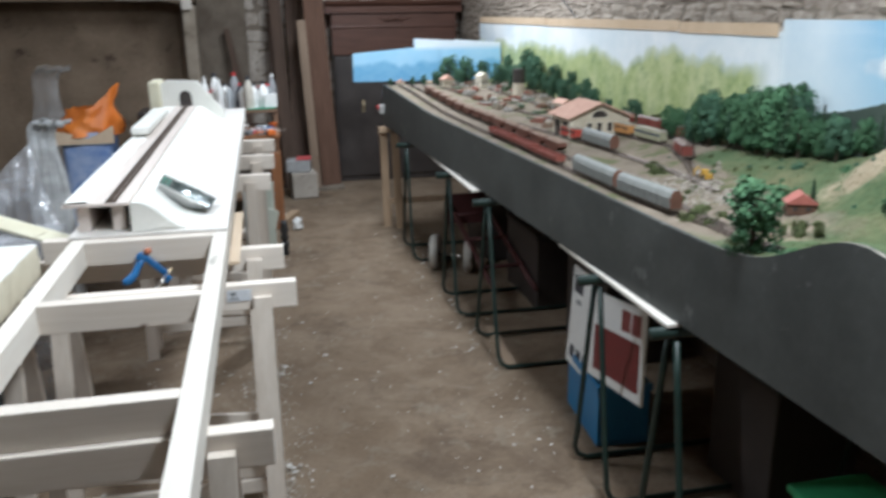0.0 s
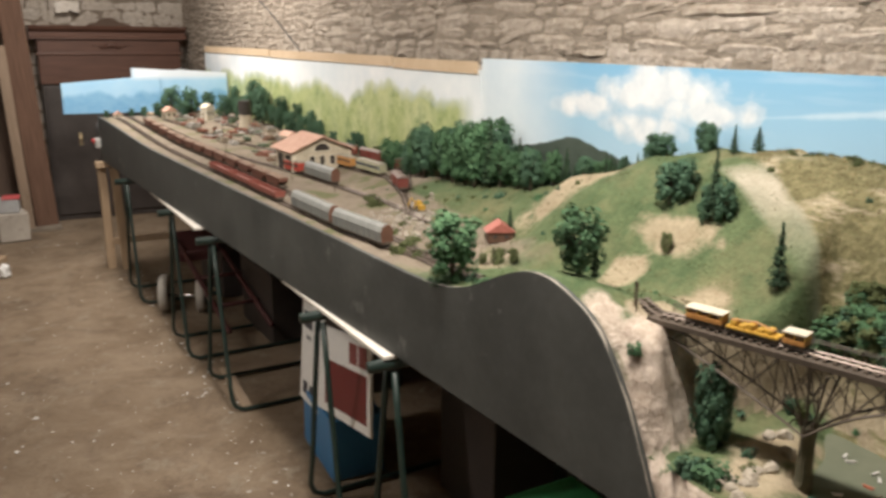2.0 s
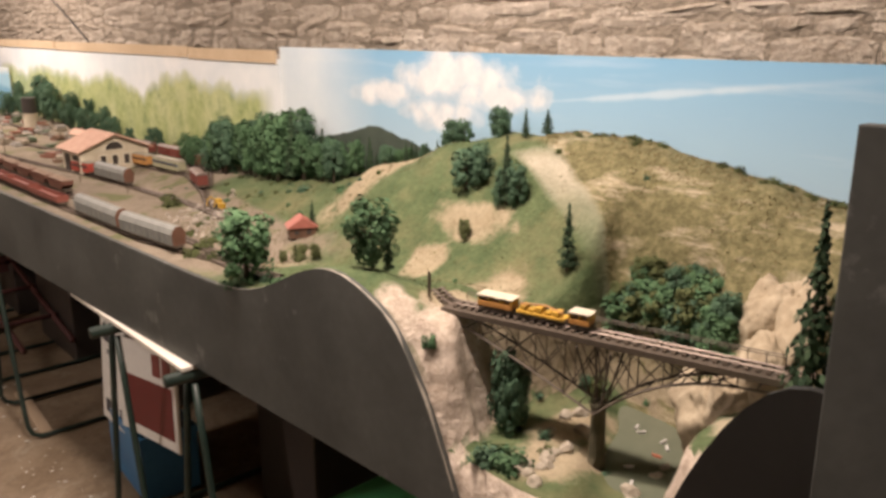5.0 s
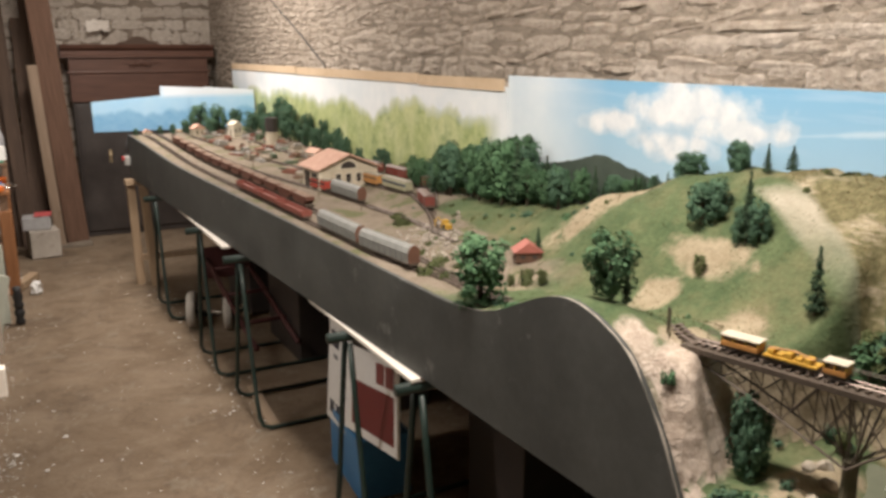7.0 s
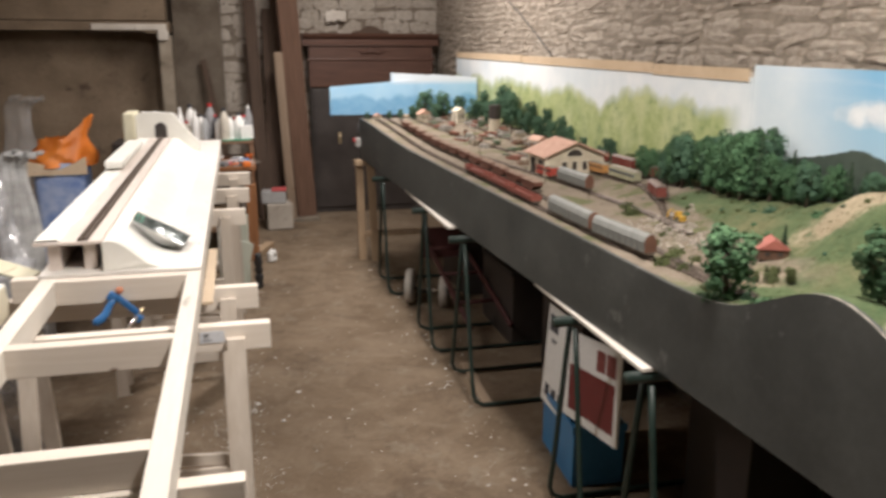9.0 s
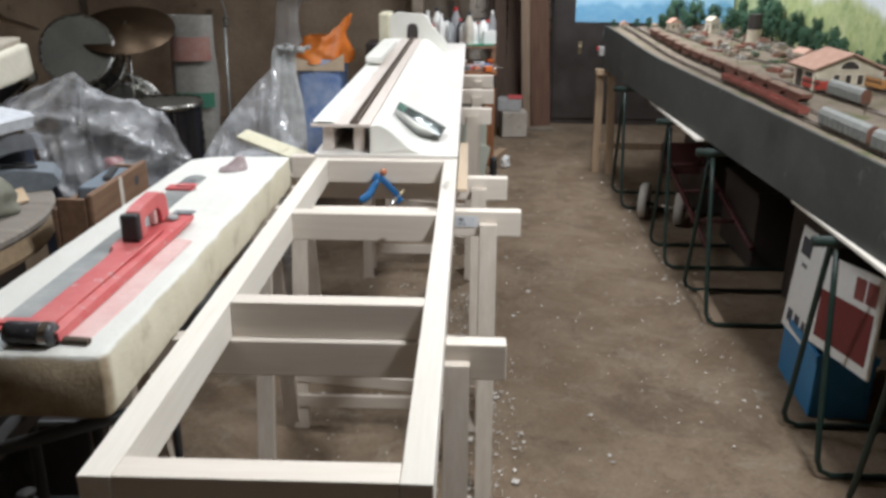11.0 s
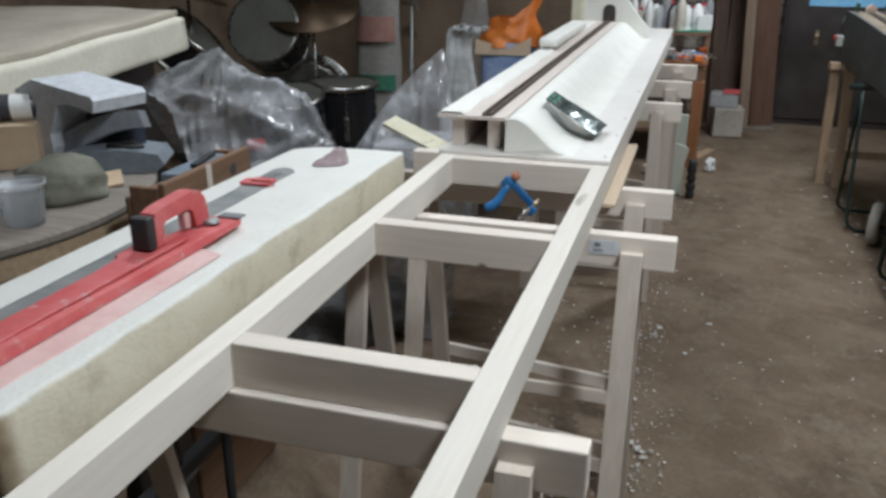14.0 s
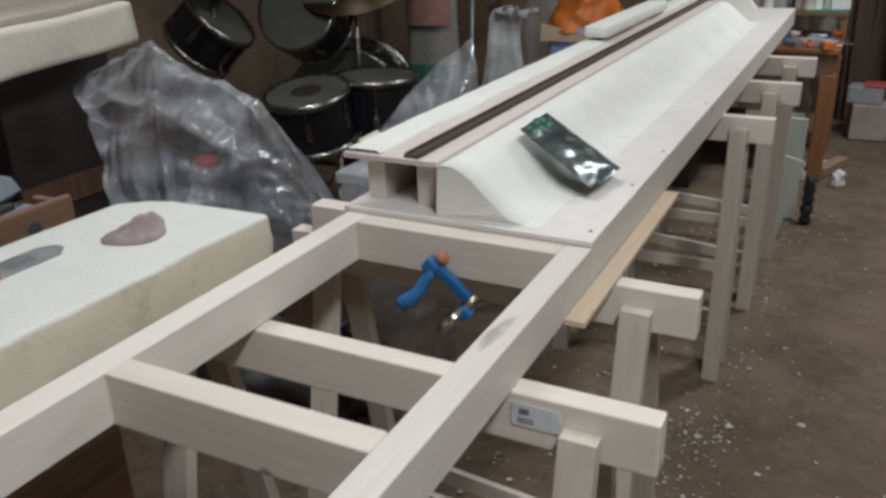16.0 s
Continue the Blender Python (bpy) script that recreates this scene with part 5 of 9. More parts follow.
        body, lower = {"railcar": ((0.34, 0.33, 0.22), (0.07, 0.10, 0.15)), "coach": ((0.50, 0.25, 0.08), (0.34, 0.17, 0.07)), "loco": ((0.42, 0.07, 0.05), (0.26, 0.05, 0.04))}[style]
        part("body", boxed(-hw, hw, -L * 0.97, L * 0.97, 0.014, 0.047, 0.003), paint(style + "_body", body), w)
        part("band", boxed(-hw - 0.0007, hw + 0.0007, -L * 0.965, L * 0.965, 0.031, 0.040, 0.001), paint(style + "_band", lower), w)
        part("roof", boxed(-hw * 0.92, hw * 0.92, -L * 0.95, L * 0.95, 0.0472, 0.053, 0.002), paint("pale_roof", (0.36, 0.33, 0.27)), w, "dusty pale roof")
        bm = bmesh.new()
        for k in range(-4, 5):
            for s in (-1, 1):
                box(bm, s * (hw + 0.0009) - 0.0004, s * (hw + 0.0009) + 0.0004, k * L * 0.2 - 0.006, k * L * 0.2 + 0.006, 0.032, 0.0395)
        part("window", bm, M["dark_panel"], w, kind="stuff")
    return w


def rolling_stock():
    a, b, c, d, e = (TRACKS[k] for k in ("front", "second", "third", "fourth", "fifth"))
    wagon("vault", a, 1.525, 0.30, "dirty grey bogie wagon with a vaulted roof and rusty ends")
    wagon("vault", a, 1.215, 0.27, "dirty grey bogie wagon with a vaulted roof", turn=-3)
    for i in range(3):
        wagon("flat", a, 1.93 + 0.255 * i, 0.25, "low red oxide bogie wagon with short sides")
    for i in range(13):
        wagon("hopper", b, 2.07 + 0.165 * i, 0.155, "red-brown hopper wagon heaped with gravel")
    wagon("vault", c, 2.12, 0.24, "dirty grey bogie wagon beside the goods shed")
    wagon("loco", c, 2.36, 0.13, "small bright red shunting locomotive", "model locomotive")
    wagon("railcar", d, 2.09, 0.20, "dusty yellow and blue railcar with a pale roof", "model railcar")
    wagon("coach", d, 2.33, 0.20, "dusty orange coach with a pale roof", "model coach")
    wagon("van", e, 2.10, 0.17, "dull red covered van with a grey roof")
    wagon("van", e, 2.31, 0.17, "dull red covered van with a grey roof")
    wagon("van", e, 2.55, 0.17, "dull red covered van with a grey roof")
    wagon("van", d, 1.74, 0.15, "dull red covered van with a pale roof")


rolling_stock()

M["shed_wall"] = mottled("cream_model_wall", (0.46, 0.40, 0.30), (0.58, 0.52, 0.41), 30, 0.85, 200, 0.3, 0.001)
M["tile"] = mottled("orange_model_tiles", (0.42, 0.25, 0.185), (0.53, 0.345, 0.265), 40, 0.8, 300, 0.4, 0.001)
M["quoin"] = plain("pale_quoin", (0.60, 0.55, 0.44), 0.8)


def goods_shed():
    x0, x1, y0, y1 = -0.11, 0.11, -0.09, 0.09
    g = thing("goods_shed", (1.432, 2.435, ground_z(1.432, 2.435)), "cream stone goods shed with an orange tiled gable roof", "model building", turn=4)
    g.matrix_world = pose(1.437, 2.44, ground_z(1.432, 2.435), 0, 0, 1) @ Matrix.Diagonal((1.10, 1.06, 1.16, 1))
    for s in (x0, x1):
        part("side_wall", boxed(s - 0.003, s + 0.003, y0, y1, 0, 0.072), M["shed_wall"], g)
    for s in (y0, y1):
        bm = bmesh.new()
        prism(bm, ((x0, 0), (x1, 0), (x1, 0.072), (0, 0.115), (x0, 0.072)), 0.006, Matrix.Translation((0, s - 0.003, 0)))
        part("gable", bm, M["shed_wall"], g)
    for s in (-1, 1):
        r = part("roof", boxed(0, 0.138, y0 - 0.022, y1 + 0.022, 0, 0.004, 0.0005, pose(0, 0, 0.118, 0, 21.5, 0) if s > 0 else Matrix.Translation((0, 0, 0.118)) @ Matrix.Rotation(radians(180), 4, "Z") @ pose(0, 0, 0, 0, 21.5, 0)), M["tile"], g)
        bm = bmesh.new()
        m0 = pose(0, 0, 0.118, 0, 21.5, 0) if s > 0 else Matrix.Translation((0, 0, 0.118)) @ Matrix.Rotation(radians(180), 4, "Z") @ pose(0, 0, 0, 0, 21.5, 0)
        for k in range(9):
            box(bm, 0.012 + 0.0145 * k, 0.014 + 0.0145 * k, y0 - 0.022, y1 + 0.022, 0.004, 0.0056, m=m0)
        part("tile_course", bm, M["tile"], r)
    arch = [(0.030 * math.cos(radians(a)), 0.071 + 0.024 * math.sin(radians(a))) for a in range(0, 181, 20)]
    bm = bmesh.new()
    prism(bm, arch, 0.002, Matrix.Translation((0, y0 - 0.005, 0)))
    w = part("lunette", bm, M["dark_panel"], g)
    bm = bmesh.new()
    prism(bm, [(px * 1.16, 0.071 + (pz - 0.071) * 1.18 - 0.003) for px, pz in arch], 0.002, Matrix.Translation((0, y0 - 0.0043, 0)))
    part("surround", bm, M["quoin"], w)
    for k in (-0.04, 0.0, 0.04):
        w = part("window", boxed(k - 0.009, k + 0.009, y0 - 0.0046, y0 - 0.003, 0.022, 0.052), M["dark_panel"], g)
        part("surround", boxed(k - 0.013, k + 0.013, y0 - 0.0041, y0 - 0.003, 0.018, 0.056), M["quoin"], w)
    for y in (y0 + 0.05, y0 + 0.13):
        part("doorway", boxed(x0 - 0.005, x0 - 0.003, y - 0.025, y + 0.025, 0, 0.055), M["dark_panel"], g)
    for sx in (x0, x1):
        part("quoin", boxed(sx - 0.006, sx + 0.006, y0 - 0.0056, y0 + 0.008, 0, 0.072, 0.001), M["quoin"], g)


def cottage(x, y, w, d, h, wall, roof, label, turn=0.0):
    c = thing("model_house", (x, y, ground_z(x, y) - 0.001), label, "model building", "model houses", turn=turn)
    part("wall", boxed(-w, w, -d, d, 0, h, 0.001), wall, c)
    bm = bmesh.new()
    prism(bm, ((-w * 1.15, h + 0.0005), (w * 1.15, h + 0.0005), (0, h + w * 0.8)), d * 2.25, Matrix.Translation((0, -d * 1.125, 0)))
    part("roof", bm, roof, c)
    for k in (-0.45, 0.45):
        part("window", boxed(k * w - w * 0.16, k * w + w * 0.16, -d - 0.001, -d, h * 0.4, h * 0.75), M["dark_panel"], c)
    part("door", boxed(-w - 0.001, -w, -d * 0.2, d * 0.2, 0, h * 0.65), M["bark"], c)
    return c


goods_shed()
cottage(1.27, 4.42, 0.035, 0.03, 0.05, M["shed_wall"], M["tile"], "small cream model house with an orange roof", 12)
cottage(1.00, 4.60, 0.025, 0.02, 0.022, M["shed_wall"], M["tile"], "tiny model hut with an orange roof")
cottage(1.47, 4.30, 0.03, 0.03, 0.075, M["quoin"], M["quoin"], "tall pale model house with a grey roof", 20)
cottage(1.40, 0.985, 0.034, 0.028, 0.026, M["leg_dark"], paint("faded_red", (0.40, 0.14, 0.11)), "low weathered hut with a faded red roof", -25)
cottage(1.60, 3.2, 0.03, 0.05, 0.035, M["shed_wall"], M["tile"], "small model house with a brown roof", 8)
tw = thing("water_tower", (1.56, 3.82, ground_z(1.56, 3.82)), "cream round model water tower with a dark tank", "model building")
part("drum", lathe(bmesh.new(), ((0, 0), (0.036, 0), (0.034, 0.068), (0.037, 0.070), (0.037, 0.075), (0, 0.075)), 18), M["shed_wall"], tw)
part("tank", lathe(bmesh.new(), ((0.03, 0.0755), (0.035, 0.077), (0.035, 0.155), (0.0, 0.158)), 18), M["dark_panel"], tw)


def yard_clutter():
    """Loads, sheds, lorries and heaps between the tracks."""
    rnd = random.Random(77)
    cols = [paint("c1", (0.30, 0.28, 0.25)), paint("c2", (0.20, 0.12, 0.08)), paint("c3", (0.30, 0.25, 0.19)), paint("c4", (0.10, 0.13, 0.08)), paint("c5", (0.22, 0.09, 0.06)), paint("c6", (0.34, 0.32, 0.29))]
    for i in range(84):
        y = rnd.uniform(2.72, 4.55)
        f = rnd.random()
        x = fx(y) + 0.36 + f * (1.66 - fx(y) - 0.36)
        w, d, h = rnd.uniform(0.012, 0.03), rnd.uniform(0.015, 0.05), rnd.uniform(0.010, 0.030)
        t = thing("model_crate_stack" if i % 3 else "model_lorry", (x, y, ground_z(x, y) - 0.001), "small stacked goods beside the yard tracks" if i % 3 else "small model lorry parked in the yard", "model goods" if i % 3 else "model lorry", "yard goods" if i % 3 else "yard lorries", turn=rnd.uniform(-25, 25))
        if i % 3:
            part("base", boxed(-w, w, -d, d, 0, h * 0.7, 0.001), rnd.choice(cols), t)
            part("top", boxed(-w * 0.7, w * 0.8, -d * 0.8, d * 0.6, h * 0.7 + 0.0003, h * 1.2, 0.001), rnd.choice(cols), t)
        else:
            part("bed", boxed(-0.014, 0.014, -0.035, 0.02, 0.008, 0.024, 0.001), rnd.choice(cols), t)
            part("cab", boxed(-0.013, 0.013, 0.021, 0.038, 0.006, 0.027, 0.002), rnd.choice(cols), t)
            for yy in (-0.022, 0.028):
                for s in (-1, 1):
                    part("wheel", lathe(bmesh.new(), ((0, -0.003), (0.006, -0.003), (0.006, 0.003), (0, 0.003)), 8, m=Matrix.Translation((s * 0.012, yy, 0.006)) @ pose(0, 0, 0, 0, 90, 0)), M["sleeper"], t)
    for x, y in ((1.415, 1.47), (1.40, 1.42)):
        t = thing("yellow_digger", (x, y, ground_z(x, y)), "small yellow model digger beside the track", "model digger", turn=rnd.uniform(0, 90))
        part("tracks", boxed(-0.010, 0.010, -0.014, 0.014, 0, 0.006, 0.001), M["sleeper"], t)
        part("cab", boxed(-0.008, 0.008, -0.010, 0.006, 0.0062, 0.022, 0.001), paint("yellow", (0.54, 0.32, 0.045)), t)
        part("boom", tube(bmesh.new(), [(0, 0.006, 0.014), (0, 0.022, 0.032), (0, 0.034, 0.018), (0, 0.034, 0.006)], 0.002, 5), PAINT["yellow"], t)
    rub = bmesh.new()
    for i in range(160):
        y = rnd.uniform(1.15, 1.55)
        x = 1.33 + rnd.gauss(0, 0.05) - (1.35 - y) * 0.2
        s = rnd.uniform(0.0015, 0.005)
        box(rub, -s, s, -s * 1.3, s * 1.3, -s, s, m=pose(x, y, ground_z(x, y) + s * 0.6, rnd.uniform(0, 90), rnd.uniform(0, 90), rnd.uniform(0, 90)))
    solo("rubble_heap", rub, paint("c7", (0.34, 0.30, 0.25)), "scattered pale model rubble beside the track", "rubble", kind="stuff")
    for x, y, h in ((1.175, 0.225, 0.05), (1.18, 0.235, 0.045), (1.20, 2.9, 0.09), (1.32, 3.4, 0.10), (1.26, 2.2, 0.08), (1.31, 1.9, 0.03)):
        solo("signal_post", tube(bmesh.new(), [(0, 0, -0.004), (0, 0, h)], 0.0015, 5), M["bark"], "thin model signal post beside the track", "signal post", "signal posts", at=pose(x, y, ground_z(x, y)))


yard_clutter()

# ---- bridge ----
BA, BB, BZ = Vector((1.205, 0.185, 1.0)), Vector((1.335, -0.305, 1.0)), 1.0
M["steel"] = plain("brown_model_steel", (0.085, 0.066, 0.05), 0.65, 0.2)
# pier: dark moss, darkened further to hold the shade below the bridge
M["concrete_pier"] = mottled("mossy_shaded_pier", (0.045, 0.045, 0.025), (0.10, 0.085, 0.055), 30, 0.9, 200, 0.3, 0.001)


def bridge():
    g = thing("railway_bridge", tuple(BA), "brown steel lattice model bridge with curved arms on a central pier", "model bridge")
    bpy.context.view_layer.update()
    d = (BB - BA)
    side = Vector((d.y, -d.x, 0)).normalized() * -1
    deck = bmesh.new()
    ang = math.atan2(-d.x, d.y)
    box(deck, -0.026, 0.026, -0.02, d.length + 0.02, -0.012, -0.003, m=Matrix.Translation(BA) @ Matrix.Rotation(ang, 4, "Z"))
    child_of(part("deck", deck, M["steel"], None), g)

    def depth(s):
        return 0.014 + 0.098 * max(0.0, 1 - abs(s - 0.5) / 0.49) ** (1.15 if s < 0.5 else 2.5)

    for k in (-0.02, 0.02):
        top = [BA + d * (i / 20) + side * k + Vector((0, 0, -0.012)) for i in range(21)]
        low = [BA + d * (i / 20) + side * k + Vector((0, 0, -0.012 - depth(i / 20))) for i in range(21)]
        child_of(part("top_chord", tube(bmesh.new(), top, 0.0024, 4), M["steel"], None), g)
        child_of(part("bottom_chord", tube(bmesh.new(), low, 0.0022, 4), M["steel"], None), g)
        web = bmesh.new()
        for i in range(2, 20, 2):
            tube(web, [top[i], low[i]], 0.0013, 4)
            j = i + 2 if i < 10 else i - 2
            if i != 10:
                tube(web, [top[i], low[j]], 0.0011, 4)
                tube(web, [low[i], top[j]], 0.0011, 4)
        child_of(part("lattice", web, M["steel"], None, kind="stuff"), g)
        rail = bmesh.new()
        for i in range(0, 21):
            p = BA + d * (i / 20) + side * (k * 1.28) + Vector((0, 0, -0.004))
            tube(rail, [p, p + Vector((0, 0, 0.018))], 0.0009, 4)
        for h in (0.010, 0.014):
            tube(rail, [BA + side * (k * 1.28) + Vector((0, 0, h)), BB + side * (k * 1.28) + Vector((0, 0, h))], 0.0008, 4)
        if k * 1 > 0:
            child_of(part("railing", rail, M["steel"], None, kind="stuff"), g)
        else:
            rail.free()
    cross = bmesh.new()
    for i in range(1, 20, 2):
        a = BA + d * (i / 20) + Vector((0, 0, -0.012 - depth(i / 20)))
        tube(cross, [a + side * 0.02, a - side * 0.02], 0.0014, 4)
    child_of(part("cross_bracing", cross, M["steel"], None, kind="stuff"), g)
    mid = BA + d * 0.5
    pier = lathe(bmesh.new(), ((0, 0.70), (0.017, 0.70), (0.016, 0.785), (0.014, 0.80), (0.0125, 0.86), (0.013, 0.888), (0, 0.888)), 14, m=Matrix.Translation((mid.x, mid.y, 0)) @ Matrix.Rotation(ang, 4, "Z") @ Matrix.Diagonal((1.35, 0.85, 1, 1)))
    for v in pier.verts:
        v.co += Vector((1, 1, 0)) * 0.006 * noise.noise(v.co * 60)
    child_of(part("pier", pier, M["concrete_pier"], None), g)
    leg = bmesh.new()
    for k in (-0.018, 0.018):
        for s in (-0.014, 0.014):
            a = mid + side * k + d.normalized() * s
            tube(leg, [Vector((mid.x * 0.5 + a.x * 0.5, mid.y * 0.5 + a.y * 0.5, 0.886)), Vector((a.x + 0.9 * (a.x - mid.x), a.y + 0.9 * (a.y - mid.y), 0.985))], 0.0022, 4)
            tube(leg, [Vector((mid.x * 0.4 + a.x * 0.6, mid.y * 0.4 + a.y * 0.6, 0.915)), Vector((2 * mid.x - a.x, 2 * mid.y - a.y, 0.965))], 0.0013, 4)
    child_of(part("tower_leg", leg, M["steel"], None, kind="stuff"), g)
    return ang


ANG = bridge()
track([(BA.x, BA.y), (BB.x, BB.y), (1.36, -0.40)], "model railway track across the bridge", BZ - 0.003)


def works_train():
    """Yellow track maintenance train standing on the bridge."""
    yel, ora, cream = paint("yellow", (0.54, 0.32, 0.045)), paint("orange", (0.46, 0.22, 0.06)), paint("cream", (0.62, 0.56, 0.44))
    d = (BB - BA)

    def unit(s, length, label):
        p = BA + d * s
        w = thing("works_wagon", (p.x, p.y, BZ + 0.0015), label, "model train", "yellow works train")
        w.matrix_world = Matrix.Translation((p.x, p.y, BZ + 0.0015)) @ Matrix.Rotation(ANG, 4, "Z") @ Matrix.Diagonal((0.9, 0.86, 0.66, 1))
        part("underframe", boxed(-0.013, 0.013, -length / 2, length / 2, 0.008, 0.013, 0.001), M["sleeper"], w)
        wheels(w, length, 0.009)
        return w

    a = unit(0.145, 0.075, "yellow works railcar with a cream roof")
    part("body", boxed(-0.015, 0.015, -0.036, 0.036, 0.0132, 0.026, 0.002), ora, a)
    for yy in (-0.034, -0.012, 0.012, 0.034):
        part("pillar", boxed(-0.014, 0.014, yy - 0.0015, yy + 0.0015, 0.0262, 0.037), yel, a)
    part("roof", boxed(-0.016, 0.016, -0.038, 0.038, 0.0372, 0.042, 0.002), cream, a, "cream")
    b = unit(0.302, 0.10, "yellow flat works wagon with folded crane arms")
    part("body", boxed(-0.014, 0.014, -0.048, 0.048, 0.0132, 0.019, 0.001), yel, b)
    for yy, h in ((-0.036, 0.031), (-0.02, 0.026), (-0.004, 0.033), (0.014, 0.027), (0.03, 0.031)):
        part("machine", boxed(-0.011, 0.011, yy - 0.006, yy + 0.006, 0.0192, h, 0.001), yel, b)
    part("crane_arm", tube(bmesh.new(), [(0.006, -0.042, 0.034), (-0.004, 0.0, 0.036), (0.006, 0.042, 0.031)], 0.0022, 5), ora, b)
    c = unit(0.432, 0.042, "yellow works cab with an open rail and pale roof")
    part("body", boxed(-0.014, 0.014, -0.019, 0.019, 0.0132, 0.024, 0.001), ora, c)
    for yy in (-0.018, 0.0, 0.018):
        part("pillar", boxed(-0.013, 0.013, yy - 0.0012, yy + 0.0012, 0.0242, 0.038), yel, c)
    part("roof", boxed(-0.015, 0.015, -0.021, 0.021, 0.0382, 0.042, 0.001), cream, c, "cream")


works_train()


def river():
    n = Nodes("green_resin_water", 0.08, 0, 0.5)
    c = n.mix(n.noise(20, 4, 0.6, n.world()), (0.10, 0.115, 0.082), (0.155, 0.165, 0.12))
    n.bump(n.noise(40, 3, 0.5, n.world()), 0.15, 0.002)
    bm = sheet(30, 8, lambda u, v: Vector((1.10 + u * 0.56, -0.249 + 0.6 * u * 0.56 + (v - 0.5) * (0.17 - 0.05 * u), 0.7765)))
    solo("water", bm, n.out(c), "still greenish river in the gorge", "water", kind="structure")
    rnd = random.Random(5)
    for i in range(9):
        u = rnd.random()
        x, y = 1.22 + u * 0.32, -0.177 + 0.6 * u * 0.32 + rnd.uniform(-0.035, 0.035)
        t = thing("model_boat", (x, y, 0.7765), "tiny white model boat on the river", "model boat", "boats on the river", turn=rnd.uniform(0, 180))
        bm = bmesh.new()
        prism(bm, ((-0.008, 0.0032), (-0.006, 0.0), (0.006, 0.0), (0.009, 0.0032)), 0.004, Matrix.Translation((0, -0.002, 0)))
        part("hull", bm, paint("boat_white", (0.62, 0.60, 0.57)) if i != 4 else paint("boat_red", (0.40, 0.12, 0.07)), t)
    for i in range(30):
        x = rnd.uniform(1.12, 1.36)
        yc = -0.125 + 0.33 * (x - 1.1)
        y = yc + rnd.choice((-1, 1)) * rnd.uniform(0.055, 0.10)
        s = rnd.uniform(0.006, 0.015)
        bm = bmesh.new()
        bmesh.ops.create_icosphere(bm, subdivisions=2, radius=s)
        for v in bm.verts:
            v.co += v.co.normalized() * s * 0.5 * noise.noise(v.co * 60 + Vector((i, 0, 0)))
        solo("boulder", bm, M["rock"], "pale rounded plaster boulder on the river bank", "boulder", "river boulders", at=pose(x, y, ground_z(x, y) - s * 0.1))


def outcrop(x, y, z, rx, ry, rz, seed, turn, dip):
    """A long weathered slab of bare tan plaster rock, broken by vertical clefts."""
    bm = bmesh.new()
    bmesh.ops.create_icosphere(bm, subdivisions=5, radius=1.0)
    for v in bm.verts:
        p = v.co.copy()
        cleft = 0.5 - abs(noise.noise(Vector((p.x * 2.6 + seed, p.y * 1.2, p.z * 0.7))))
        v.co *= 1 + 0.22 * noise.noise(p * 1.4 + Vector((seed, 0, 0))) + 0.24 * (cleft - 0.3) + 0.08 * noise.noise(p * 6) + 0.035 * noise.noise(p * 15)
        v.co = Vector((v.co.x * rx, v.co.y * ry, v.co.z * rz))
    solo("rock_outcrop", bm, M["tan_rock"], "bare tan plaster rock on the gorge's bank", "rock", "gorge rocks", smooth=True, at=pose(x, y, z, 0, dip, turn))


M["tan_rock"] = mottled("tan_plaster_rock", (0.28, 0.225, 0.155), (0.43, 0.365, 0.27), 22, 0.92, 90, 0.5, 0.004, 0.2, speck=(0.20, 0.16, 0.10))
M["rock"] = mottled("plaster_rock", (0.26, 0.22, 0.17), (0.44, 0.40, 0.33), 25, 0.9, 120, 0.6, 0.003)
river()
for x, y, z, rx, ry, rz, seed, turn, dip in ((1.475, -0.272, 1.0, 0.110, 0.045, 0.072, 1.0, 24, -16), (1.405, -0.252, 0.955, 0.080, 0.038, 0.060, 4.0, 35, -12), (1.455, -0.168, 0.868, 0.115, 0.078, 0.078, 8.0, 22, -10), (1.39, -0.232, 0.875, 0.100, 0.058, 0.085, 10.0, 26, -10), (1.51, -0.205, 0.990, 0.070, 0.058, 0.080, 17.0, 30, -20), (1.30, -0.255, 0.820, 0.090, 0.050, 0.075, 12.0, 30, -8), (1.21, -0.262, 0.795, 0.070, 0.040, 0.060, 15.0, 20, 6)):
    outcrop(x, y, z, rx, ry, rz, seed, turn, dip)


